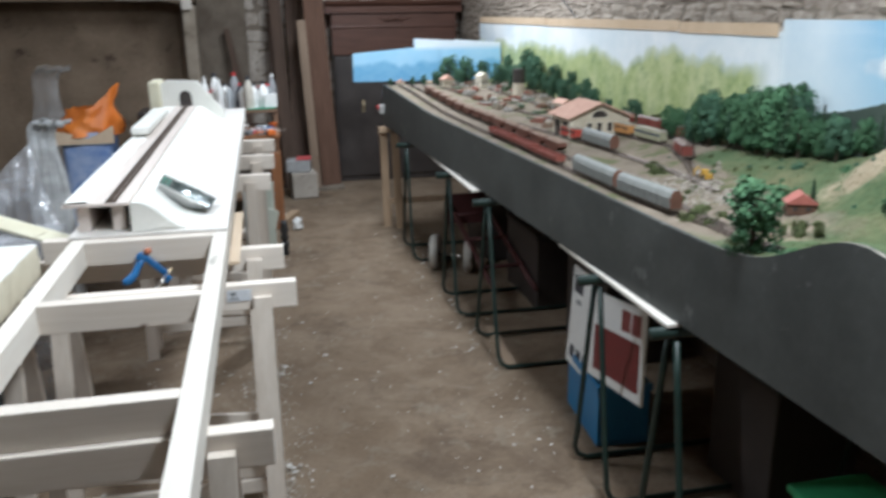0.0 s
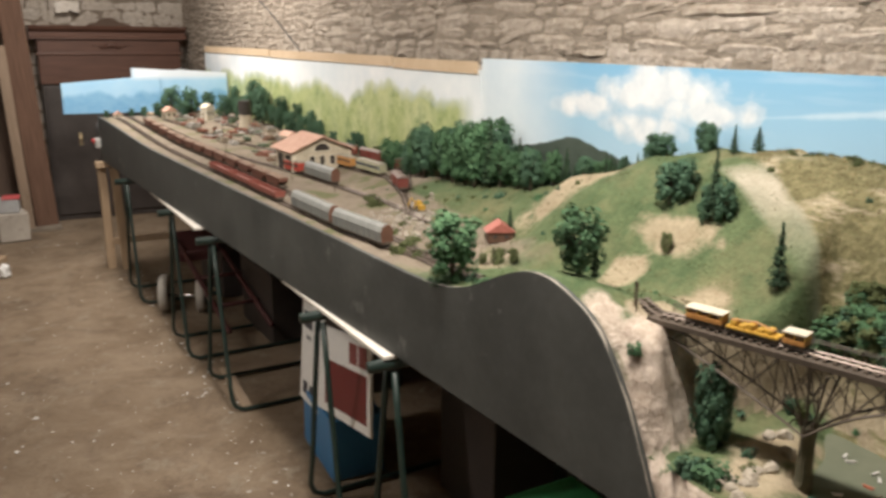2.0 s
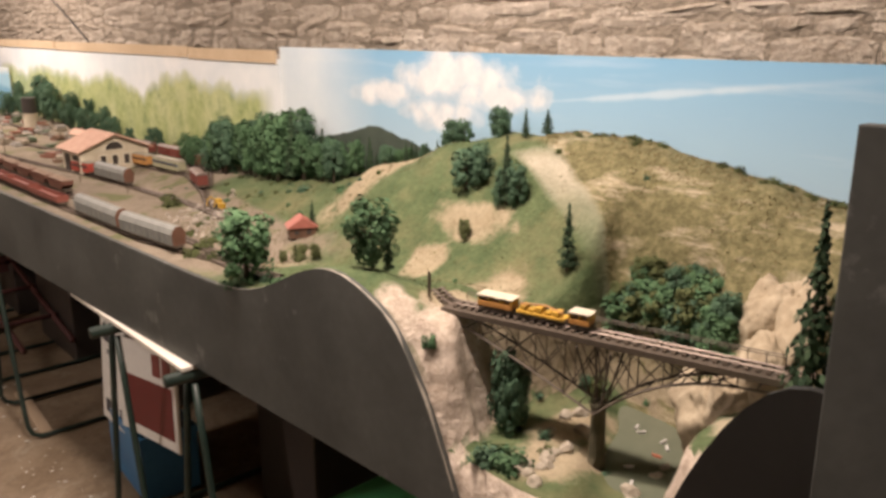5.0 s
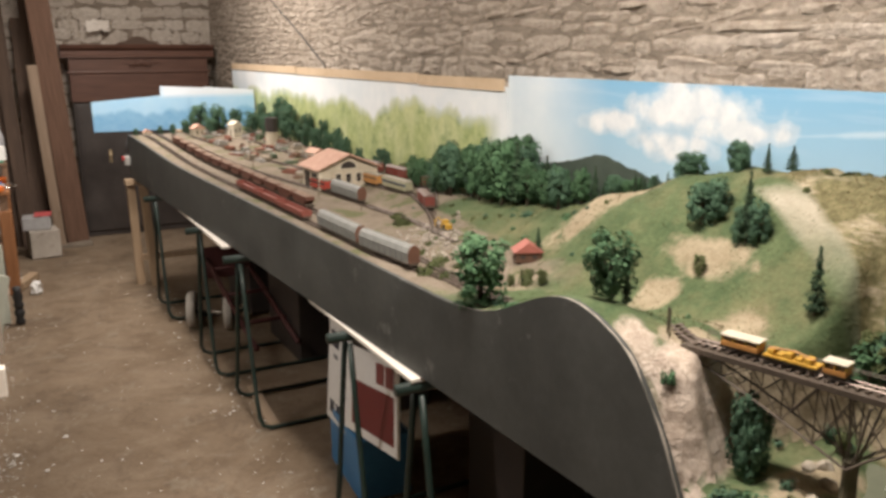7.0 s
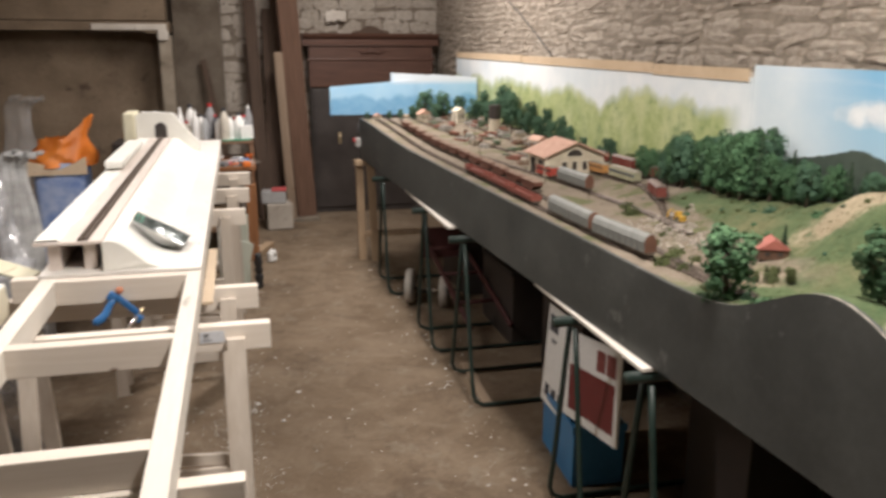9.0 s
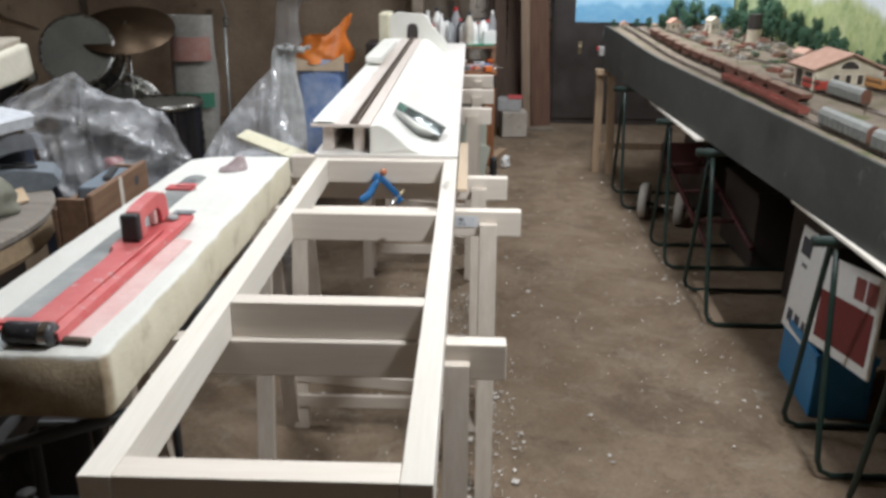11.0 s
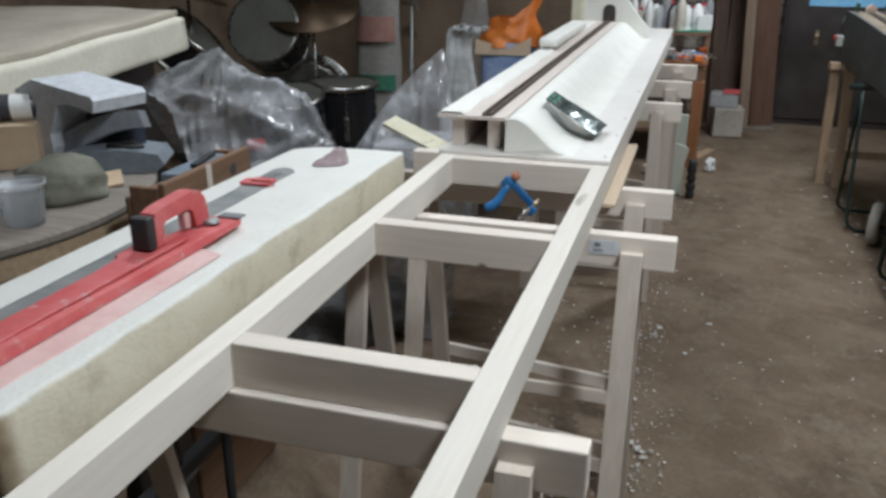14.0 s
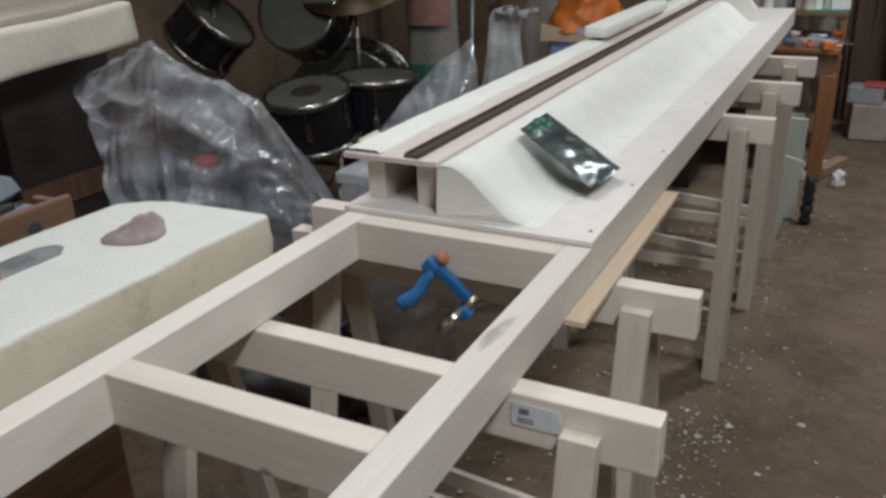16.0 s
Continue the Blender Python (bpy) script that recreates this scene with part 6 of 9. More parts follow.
# ---- things on the pine bench ----
def on_board():
    t = thing("test_track", (-0.305, 2.8, 0.9315), "dark brown flexible track laid along the raised bed", "railway track")
    bpy.context.view_layer.update()
    for x in (-0.3125, -0.2975):
        child_of(part("rail", boxed(x - 0.0016, x + 0.0016, 1.575, 4.07, 0.9363, 0.9415), M["rail"], None), t)
    bm = bmesh.new()
    y = 1.578
    while y < 4.06:
        box(bm, -0.3185, -0.2915, y, y + 0.0055, 0.9315, 0.9362)
        y += 0.0105
    child_of(part("track_base", bm, M["sleeper"], None, kind="stuff"), t)

    def ragged(u, v):
        y = 1.58 + 2.46 * v
        x1 = -0.365 + 0.012 * noise.noise(Vector((y * 6, 0, 0))) + 0.006 * noise.noise(Vector((y * 25, 1, 0)))
        edge = min(u, 1 - u) * 2
        return Vector((-0.432 + (x1 + 0.432) * u, y, 0.9318 + 0.0045 * min(1, edge * 5) + 0.0015 * noise.noise(Vector((u * 9, y * 20, 4)))))
    solo("foam_strip", sheet(12, 120, ragged), M["foam"], "white foam strip with a ragged edge along the track bed", "foam strip", smooth=True)
    bm = boxed(-0.426, -0.352, 2.83, 3.60, 0.9445, 0.978, 0.012)
    solo("foam_block", bm, M["foam"], "white rounded foam block lying beside the track", "foam block")
    bm = bmesh.new()
    outer = [(-0.435, 0.8475), (-0.435, 1.055), (-0.40, 1.075), (-0.235, 1.065), (-0.19, 1.0), (-0.105, 0.90), (-0.10, 0.8475)]
    prism(bm, outer, 0.05, Matrix.Translation((0, 4.08, 0)))
    ob = solo("foam_portal", bm, M["foam"], "white foam tunnel portal with a dark arched mouth", "tunnel portal")
    # no hole is cut: a thin dark plate gives the shade inside the mouth
    arch = bmesh.new()
    pts = [(-0.337, 0.9318), (-0.337, 0.985)] + [(-0.305 + 0.032 * math.cos(math.pi - k * math.pi / 8), 0.985 + 0.032 * math.sin(k * math.pi / 8)) for k in range(1, 8)] + [(-0.273, 0.985), (-0.273, 0.9318)]
    prism(arch, pts, 0.003, Matrix.Translation((0, 4.0775, 0)))
    part("arch_mouth", arch, M["dark_panel"], ob, "dark arched plate in place of the shaded opening")
    solo("foam_block", boxed(-0.50, -0.437, 4.06, 4.30, 0.8475, 1.07, 0.012), M["cream_foam"], "cream rough foam block beside the tunnel portal", "foam block")
    hump = sheet(16, 16, lambda u, v: Vector((-0.25 + 0.15 * u, 3.55 + 0.42 * v, 0.8475 + 0.072 * math.sin(math.pi * v) ** 0.7 * (1 - u) ** 0.8)))
    solo("foam_offcut", hump, M["foam"], "smooth white foam hump at the foot of the bank", "foam offcut", smooth=True)
    solo("plywood_sheet", boxed(0.002, 0.030, 1.43, 2.02, 0.7725, 0.7815, 0.001), M["ply"], "narrow plywood strip lying on the sawhorse beams", "plywood")


on_board()


def plastic_mat(name, c, alpha, rough=0.18):
    n = Nodes(name, rough, 0, 0.6)
    n.bsdf.inputs["Alpha"].default_value = alpha
    n.bump(n.noise(30, 4, 0.6), 0.4, 0.01)
    return n.out(n.mix(n.noise(8, 4), tuple(v * 0.8 for v in c), c))


def film_mat(name, c, milk):
    """Thin clear film: mostly see-through, a little milky, with sharp glints on its creases."""
    n = Nodes(name)
    crease = n.math("ABSOLUTE", n.math("SUBTRACT", n.noise(4.5, 3, 0.55), 0.5))
    bump = n.node("ShaderNodeBump")
    bump.inputs["Strength"].default_value = 0.35
    bump.inputs["Distance"].default_value = 0.012
    n.put(bump.inputs["Height"], n.math("ADD", n.math("MULTIPLY", crease, 2.4), n.math("MULTIPLY", n.noise(14, 3, 0.6), 0.30)))
    body = n.node("ShaderNodeBsdfDiffuse")
    n.put(body.inputs["Color"], n.mix(n.noise(8, 4), tuple(v * 0.8 for v in c), c))
    n.put(body.inputs["Normal"], bump.outputs["Normal"])
    clear = n.node("ShaderNodeBsdfTransparent")
    mix = n.node("ShaderNodeMixShader")
    n.put(mix.inputs[0], n.ramp(n.noise(3.6, 4, 0.6, stretch=(1.0, 0.7, 1.6)), ((0.36, milk * 0.45), (0.52, milk), (0.68, min(0.95, milk * 1.9)))))
    n.put(mix.inputs[1], clear.outputs[0])
    n.put(mix.inputs[2], body.outputs[0])
    gloss = n.node("ShaderNodeBsdfGlossy")
    gloss.inputs["Roughness"].default_value = 0.24
    n.put(gloss.inputs["Normal"], bump.outputs["Normal"])
    fres = n.node("ShaderNodeFresnel")
    fres.inputs["IOR"].default_value = 1.45
    top = n.node("ShaderNodeMixShader")
    n.put(top.inputs[0], n.math("MULTIPLY", fres.outputs[0], 0.22))
    n.put(top.inputs[1], mix.outputs[0])
    n.put(top.inputs[2], gloss.outputs[0])
    n.put(n.tree.nodes["Material Output"].inputs["Surface"], top.outputs[0])
    return n.mat


M["clear"] = film_mat("clear_sheet_plastic", (0.60, 0.61, 0.64), 0.38)
M["thin_film"] = film_mat("thin_bag_film", (0.56, 0.55, 0.54), 0.22)
M["milky"] = film_mat("milky_bag_plastic", (0.68, 0.69, 0.69), 0.62)
M["clear_tub"] = plastic_mat("clear_tub_plastic", (0.6, 0.63, 0.66), 0.45, 0.1)
# foil: the pale silver specks are glints painted into the colour
M["foil"] = mottled("dark_green_foil", (0.020, 0.034, 0.031), (0.15, 0.18, 0.175), 22, 0.24, 30, 0.25, 0.005, 0.6, 0.45, speck=(0.42, 0.46, 0.45))
M["blue_plastic"] = plain("blue_plastic", (0.035, 0.14, 0.36), 0.4)
M["red_paint"] = mottled("worn_red_plastic", (0.47, 0.062, 0.068), (0.56, 0.15, 0.145), 14, 0.5, 80, 0.1, 0.002, 0.5, speck=(0.55, 0.36, 0.34))
M["red_pale"] = mottled("dusty_red_plastic", (0.56, 0.34, 0.32), (0.64, 0.48, 0.45), 10, 0.6, 80, 0.1, 0.002)
M["steel_plate"] = mottled("worn_steel", (0.28, 0.30, 0.30), (0.42, 0.43, 0.42), 20, 0.42, 100, 0.1, 0.001, 0.5, 0.6)
M["black_rubber"] = plain("black_rubber", (0.027, 0.027, 0.028), 0.6)
M["yellow_case"] = plain("yellow_case", (0.62, 0.47, 0.04), 0.4)
M["chrome"] = plain("chrome", (0.75, 0.75, 0.75), 0.15, 1.0, 0.05)
M["white_plastic"] = plain("white_plastic", (0.78, 0.78, 0.76), 0.35, 0, 0.04)
M["orange_label"] = plain("orange_label", (0.62, 0.16, 0.03), 0.4, 0, 0.1)
M["red_cap"] = plain("red_cap", (0.45, 0.04, 0.04), 0.4)
M["dusty_wood"] = timber("dusty_table_wood", (0.20, 0.175, 0.15), (0.31, 0.28, 0.245), 0, 0.85)
M["raw_wood"] = timber("brown_board", (0.15, 0.09, 0.055), (0.24, 0.15, 0.095), 1, 0.7)
M["cloth"] = mottled("faded_pink_cloth", (0.26, 0.20, 0.20), (0.46, 0.38, 0.39), 25, 0.9, 200, 0.5, 0.003, 0.2, speck=(0.55, 0.50, 0.50))
M["grey_plastic"] = plain("grey_plastic", (0.16, 0.17, 0.18), 0.5)
M["navy"] = plain("dark_blue_plastic", (0.03, 0.035, 0.055), 0.4)
M["paper"] = plain("white_paper", (0.70, 0.70, 0.68), 0.8, 0, 0.05)
M["ink"] = plain("dark_print", (0.05, 0.05, 0.06), 0.7)


def packet():
    """A glossy dark packet that leans on the foam bank."""
    p = thing("seed_packet", (-0.14, 1.85, 0.8545), "glossy dark green foil packet leaning on the foam bank", "packet")
    c00, c01, c10, c11 = Vector((-0.060, -0.085, 0.083)), Vector((-0.060, 0.050, 0.083)), Vector((0.080, -0.125, 0.008)), Vector((0.096, 0.0, 0.008))

    def at(u, v):
        k = min(1.0, max(0.0, (u - 0.22) / 0.74))
        puff = 0.0075 * math.sin(math.pi * k) ** 0.45 * math.sin(math.pi * v) ** 0.5
        dent = 0.006 * noise.noise(Vector((u * 5, v * 3, 0))) * math.sin(math.pi * v) ** 0.5
        return c00.lerp(c10, u).lerp(c01.lerp(c11, u), v) + Vector((0.4, 0, 1)) * (0.006 + puff + dent)
    part("pouch", sheet(40, 16, at), M["foil"], p, smooth=True)
    for k, (u0, u1) in enumerate(((0.03, 0.08), (0.11, 0.17))):
        for v in (0.2, 0.45, 0.7):
            bm = bmesh.new()
            q = [at(u0, v - 0.07) , at(u1, v - 0.07), at(u1, v + 0.07), at(u0, v + 0.07)]
            bm.faces.new([bm.verts.new(x + Vector((0.0006, 0, 0.0012))) for x in q])
            part("print_bar", bm, paint("packet_green", (0.05, 0.22, 0.13)), p, "green printed bar")


def clamp():
    c = thing("spring_clamp", (-0.213, 1.507, 0.800), "blue quick-grip clamp hanging inside the frame's end rail", "clamp")
    part("jaw", boxed(-0.012, 0.012, -0.022, 0.0, -0.020, 0.002, 0.004, pose(-0.012, 0, 0, 0, 40, 0)), M["blue_plastic"], c)
    part("ball", lathe(bmesh.new(), ((0, -0.011), (0.008, -0.0075), (0.011, 0), (0.008, 0.0075), (0, 0.011)), 16, m=Matrix.Translation((0.002, -0.014, 0.010))), paint("copper", (0.45, 0.18, 0.10), 0.2), c, smooth=True)
    part("handle", tube(bmesh.new(), [(-0.010, -0.012, -0.008), (-0.024, -0.018, -0.026), (-0.034, -0.024, -0.046), (-0.046, -0.030, -0.060), (-0.060, -0.034, -0.068), (-0.068, -0.036, -0.068)], 0.01, 12, radii=[0.008, 0.009, 0.010, 0.012, 0.012, 0.006]), M["blue_plastic"], c, smooth=True)
    part("lever", boxed(-0.008, 0.008, -0.007, 0.007, -0.082, 0.0, 0.003, pose(-0.008, -0.016, -0.004, 14, -40, 0)), M["blue_plastic"], c)
    part("collar", boxed(-0.011, 0.011, -0.010, 0.010, -0.018, 0.0, 0.004, pose(0.040, -0.034, -0.058, 14, -40, 0)), M["blue_plastic"], c)
    part("screw", tube(bmesh.new(), [(0.060, -0.020, -0.040), (0.046, -0.034, -0.060)], 0.005, 10), M["brass"], c, "worn brass", smooth=True)
    part("screw_end", tube(bmesh.new(), [(0.044, -0.036, -0.060), (0.018, -0.060, -0.086)], 0.007, 12), M["chrome"], c, "bright steel", smooth=True)


def sticker():
    s = thing("price_label", (0.030, 1.2492, 0.745), "small white printed label stuck on a sawhorse beam", "label")
    part("paper", boxed(-0.030, 0.030, -0.0008, 0.0, -0.015, 0.015), paint("label_pale", (0.74, 0.76, 0.80)), s)
    for x, z, w, h in ((-0.014, 0.005, 0.006, 0.004), (-0.012, -0.005, 0.010, 0.001), (-0.012, -0.009, 0.010, 0.001)):
        part("print_bar", boxed(x - w, x + w, -0.0012, -0.0009, z - h, z + h), M["grey_plastic"], s)


packet()
clamp()
sticker()


def slab_tools():
    """Tools lying on the slab, whose top falls a little away from its near end."""
    def top(y):
        return 0.8856 - 0.0102 * (y - 0.2)
    t = thing("tape_measure", (-0.690, 0.252, top(0.25)), "yellow and black steel tape measure", "tape measure", turn=10)
    part("case", boxed(-0.037, 0.037, -0.024, 0.024, 0.0, 0.036, 0.012), M["yellow_case"], t)
    part("grip", boxed(-0.026, 0.024, -0.016, 0.016, 0.0363, 0.038, 0.003), paint("tape_badge", (0.50, 0.42, 0.16)), t, "worn printed badge")
    part("side_badge", boxed(-0.020, 0.020, -0.0252, -0.0243, 0.008, 0.028, 0.0003), paint("tape_badge", (0.50, 0.42, 0.16)), t)
    part("clip", boxed(0.0373, 0.044, -0.010, 0.010, 0.006, 0.024, 0.002), M["black_rubber"], t)
    f = thing("foam_cutter", (-0.562, 0.53, top(0.53)), "long red hot-wire foam cutter guide with a pistol grip", "foam cutter", turn=-1.0)
    bm = bmesh.new()
    prism(bm, ((-0.004, 0.0), (0.066, 0.0), (0.063, 0.003), (0.02, 0.009), (-0.004, 0.009)), 0.43, Matrix.Translation((0.002, -0.285, 0.0008)))
    part("skirt", bm, M["red_pale"], f, "dusty pale red")
    bm = bmesh.new()
    outline = ((-0.034, -0.272), (0.036, -0.300), (0.036, 0.16), (0.033, 0.262), (0.012, 0.296), (-0.030, 0.262), (-0.034, 0.10), (-0.054, 0.098), (-0.050, 0.05), (-0.040, 0.044), (-0.034, 0.0))
    lo = [bm.verts.new((x, y, 0.0095)) for x, y in outline]
    hi = [bm.verts.new((x * 0.93, y, 0.022 if y < 0.25 else 0.016)) for x, y in outline]
    for k in range(len(lo)):
        bm.faces.new((lo[k], lo[(k + 1) % len(lo)], hi[(k + 1) % len(lo)], hi[k]))
    bm.faces.new(hi)
    bm.faces.new(lo[::-1])
    bmesh.ops.recalc_face_normals(bm, faces=bm.faces)
    part("body", bm, M["red_paint"], f)
    part("rib", boxed(0.010, 0.016, -0.27, 0.14, 0.0222, 0.0255, 0.001), M["red_paint"], f)
    part("end_cap", boxed(-0.012, 0.030, 0.262, 0.284, 0.0168, 0.0195, 0.001), M["grey_plastic"], f)
    part("knob", lathe(bmesh.new(), ((0, 0), (0.014, 0), (0.012, 0.004), (0, 0.005)), 16, m=Matrix.Translation((0.002, 0.225, 0.0222))), M["steel_plate"], f)
    h = bmesh.new()
    prism(h, ((0.085, 0.0225), (0.118, 0.0225), (0.114, 0.050), (0.122, 0.056), (0.178, 0.058), (0.190, 0.050), (0.196, 0.0225), (0.232, 0.0225), (0.226, 0.062), (0.214, 0.078), (0.198, 0.083), (0.120, 0.079), (0.098, 0.074)), 0.026, Matrix.Translation((-0.032, 0, 0)) @ Matrix(((0, 1, 0, 0), (1, 0, 0, 0), (0, 0, 1, 0), (0, 0, 0, 1))))
    part("handle", h, M["red_paint"], f)
    part("rear_grip", boxed(-0.036, -0.002, 0.074, 0.094, 0.0226, 0.074, 0.006), M["black_rubber"], f, "black rubber grip")
    part("trigger", boxed(-0.026, -0.012, 0.176, 0.190, 0.0226, 0.056, 0.003), M["red_pale"], f)
    r = thing("steel_rule", (-0.637, 0.688, top(0.688)), "long worn grey steel rule with red sliding clips", "ruler", turn=-0.8)
    r.matrix_world = pose(-0.637, 0.688, top(0.688), -0.58, 0, 0.4)
    bm = bmesh.new()
    prism(bm, ((-0.026, -0.495), (0.026, -0.495), (0.024, 0.475), (0.006, 0.495), (-0.014, 0.495), (-0.026, 0.475)), 0.0013, Matrix.Translation((0, 0, 0.0016)) @ Matrix(((1, 0, 0, 0), (0, 0, 1, 0), (0, -1, 0, 0), (0, 0, 0, 1))))
    part("blade", bm, M["steel_plate"], r)
    for y in (0.365, -0.405):
        c = part("clip", boxed(-0.034, 0.030, y - 0.018, y + 0.018, 0.0018, 0.008, 0.003), M["red_paint"], r, "red sliding clip")
        part("bridge", boxed(-0.012, 0.034, y - 0.009, y + 0.012, 0.0082, 0.013, 0.003), M["red_paint"], c)
    part("slot", boxed(-0.006, 0.010, 0.41, 0.45, 0.0017, 0.0021), M["grey_plastic"], r)
    e = thing("battery_roll", (-0.573, 0.232, top(0.23) + 0.0175), "small black and silver cylindrical roll", "roll", turn=-3)
    part("barrel", lathe(bmesh.new(), ((0, -0.034), (0.016, -0.034), (0.017, -0.026), (0.017, 0.026), (0.016, 0.034), (0, 0.034)), 20, m=pose(0, 0, 0, 0, 90, 0)), M["roll_print"], e, smooth=True)
    part("band", lathe(bmesh.new(), ((0.0172, 0.018), (0.0176, 0.018), (0.0176, 0.030), (0.0172, 0.030)), 20, m=pose(0, 0, 0, 0, 90, 0)), M["chrome"], e)
    solo("pencil_stub", boxed(-0.022, 0.022, -0.006, 0.006, 0, 0.008, 0.002), M["bark"], "short dark flat carpenter's pencil", "pencil", at=pose(-0.515, 0.238, top(0.24) + 0.0005, 0, 0, -6))

    def fold(u, v):
        w = math.sin(math.pi * u) ** 0.55
        ridge = 0.5 + 0.5 * math.sin(v * 15.5 + 3.4 * u + 1.6 * noise.noise(Vector((u * 3, v * 2, 1))))
        swell = math.sin(math.pi * (0.04 + 0.92 * u)) ** 0.6 * math.sin(math.pi * v) ** 0.45
        return Vector(((v - 0.5) * 0.046 * w + 0.020 * math.sin(u * 2.6), (u - 0.45) * 0.088, 0.0012 + swell * (0.003 + 0.018 * ridge ** 1.5 + 0.034 * u * u) + 0.004 * noise.noise(Vector((u * 9, v * 9, 2))) * swell))
    solo("crumpled_rag", sheet(34, 40, fold), M["cloth"], "small crumpled faded pink rag", "rag", smooth=True, at=pose(-0.583, 1.252, top(1.25), -0.5, 0, -24))


M["roll_print"] = mottled("black_silver_print", (0.02, 0.02, 0.022), (0.045, 0.045, 0.05), 40, 0.4, 160, 0.1, 0.001, 0.5, speck=(0.48, 0.48, 0.48))
slab_tools()

# ---- clutter beyond the bench ----
def wooden_crate():
    """A tall open crate beside the slab, with a grey tray of tools on top."""
    w = thing("wooden_crate", (-0.90, 1.205, 0), "tall worn brown wooden crate standing beside the foam slab", "crate")
    part("side_board", boxed(0.036, 0.052, -0.175, 0.170, 0.62, 0.866, 0.005), M["raw_wood"], w)
    part("side_board", boxed(0.036, 0.052, -0.175, 0.170, 0.004, 0.612, 0.005), M["raw_wood"], w)
    part("side_board", boxed(-0.050, -0.036, -0.175, 0.170, 0.004, 0.830, 0.005), M["raw_wood"], w)
    part("end_board", boxed(-0.0355, 0.0355, -0.175, -0.160, 0.004, 0.855, 0.004), M["raw_wood"], w)
    part("end_board", boxed(-0.0355, 0.0355, 0.155, 0.170, 0.004, 0.855, 0.004), M["raw_wood"], w)
    part("bottom", boxed(-0.0355, 0.0355, -0.1595, 0.1545, 0.70, 0.715, 0.002), M["raw_wood"], w)
    part("knot_hole", lathe(bmesh.new(), ((0, 0), (0.014, 0), (0.012, 0.001), (0, 0.001)), 14, m=Matrix.Translation((0.0521, 0.09, 0.83)) @ pose(0, 0, 0, 0, 90, 0)), M["ink"], w)
    part("plaster_smear", boxed(0.0522, 0.0530, -0.02, 0.0, 0.77, 0.866, 0.0003), M["limewash"], w, "dab of white plaster")
    t = thing("tool_tray", (-0.90, 1.235, 0.7155), "blue-grey plastic tray of pens and blades in a crate", "tray")
    part("tray", boxed(-0.034, 0.034, -0.10, 0.10, 0, 0.140, 0.008), paint("tray_blue", (0.20, 0.24, 0.29), 0.5), t)
    part("knife", boxed(-0.008, 0.008, -0.055, 0.060, 0.1402, 0.151, 0.003, pose(0.006, 0.01, 0, 0, 0, 12)), M["black_rubber"], t)
    part("blade", boxed(-0.005, 0.005, 0.061, 0.085, 0.144, 0.1455, 0.0, pose(0.006, 0.01, 0, 0, 0, 12)), M["chrome"], t)


def slab_support():
    s = thing("steel_stand", (-0.56, 0.72, 0), "black steel folding stand under the foam slab", "stand")
    for y in (-0.24, 0.12):
        part("leg_frame", tube(bmesh.new(), [(-0.20, y, 0.0), (-0.19, y, 0.762), (-0.07, y, 0.762), (-0.08, y, 0.0)], 0.010, 8), M["black_rubber"], s, smooth=True)
    for z in (0.30, 0.60):
        part("crossbar", boxed(-0.21, -0.18, -0.45, 0.45, z, z + 0.03, 0.003), M["black_rubber"], s)
    part("top_plate", boxed(-0.15, 0.06, -0.47, 0.47, 0.773, 0.7865, 0.002), M["beam_dark"], s)
    part("slant_bar", tube(bmesh.new(), [(-0.40, -0.46, 0.60), (0.02, -0.30, 0.66)], 0.012, 8), M["black_rubber"], s, smooth=True)
    wooden_crate()
    b = thing("black_toolbox", (-0.62, 0.42, 0.0), "black plastic toolbox on the floor", "toolbox")
    part("body", boxed(-0.16, 0.16, -0.12, 0.12, 0.0, 0.17, 0.015), M["black_rubber"], b)
    part("lid", boxed(-0.165, 0.165, -0.125, 0.125, 0.1705, 0.20, 0.012), M["black_rubber"], b)
    part("print_bar", boxed(0.06, 0.09, -0.122, -0.1205, 0.08, 0.13), M["steel_plate"], b)


slab_support()


M["worn_rim"] = timber("worn_table_rim", (0.28, 0.205, 0.125), (0.42, 0.32, 0.205), 0, 0.8)


def round_table():
    t = thing("round_table", (-1.597, 1.05, 0), "old round dusty wooden table with a thick worn rim", "table")
    part("top", lathe(bmesh.new(), ((0, 0.755), (0.57, 0.755), (0.575, 0.762), (0.575, 0.774), (0.568, 0.78), (0, 0.78)), 64), M["dusty_wood"], t)
    part("apron", lathe(bmesh.new(), ((0.53, 0.7545), (0.566, 0.7545), (0.572, 0.712), (0.566, 0.700), (0.53, 0.700)), 64), M["worn_rim"], t, "worn tan rim")
    part("pedestal", lathe(bmesh.new(), ((0, 0.02), (0.12, 0.02), (0.10, 0.10), (0.05, 0.2), (0.07, 0.4), (0.05, 0.6), (0.09, 0.75), (0, 0.752)), 20), M["raw_wood"], t)
    for k in range(3):
        part("foot", boxed(0.05, 0.40, -0.03, 0.03, 0.0, 0.09, 0.012, Matrix.Rotation(k * 2.094 + 0.4, 4, "Z")), M["raw_wood"], t)


round_table()
TZ = 0.7805


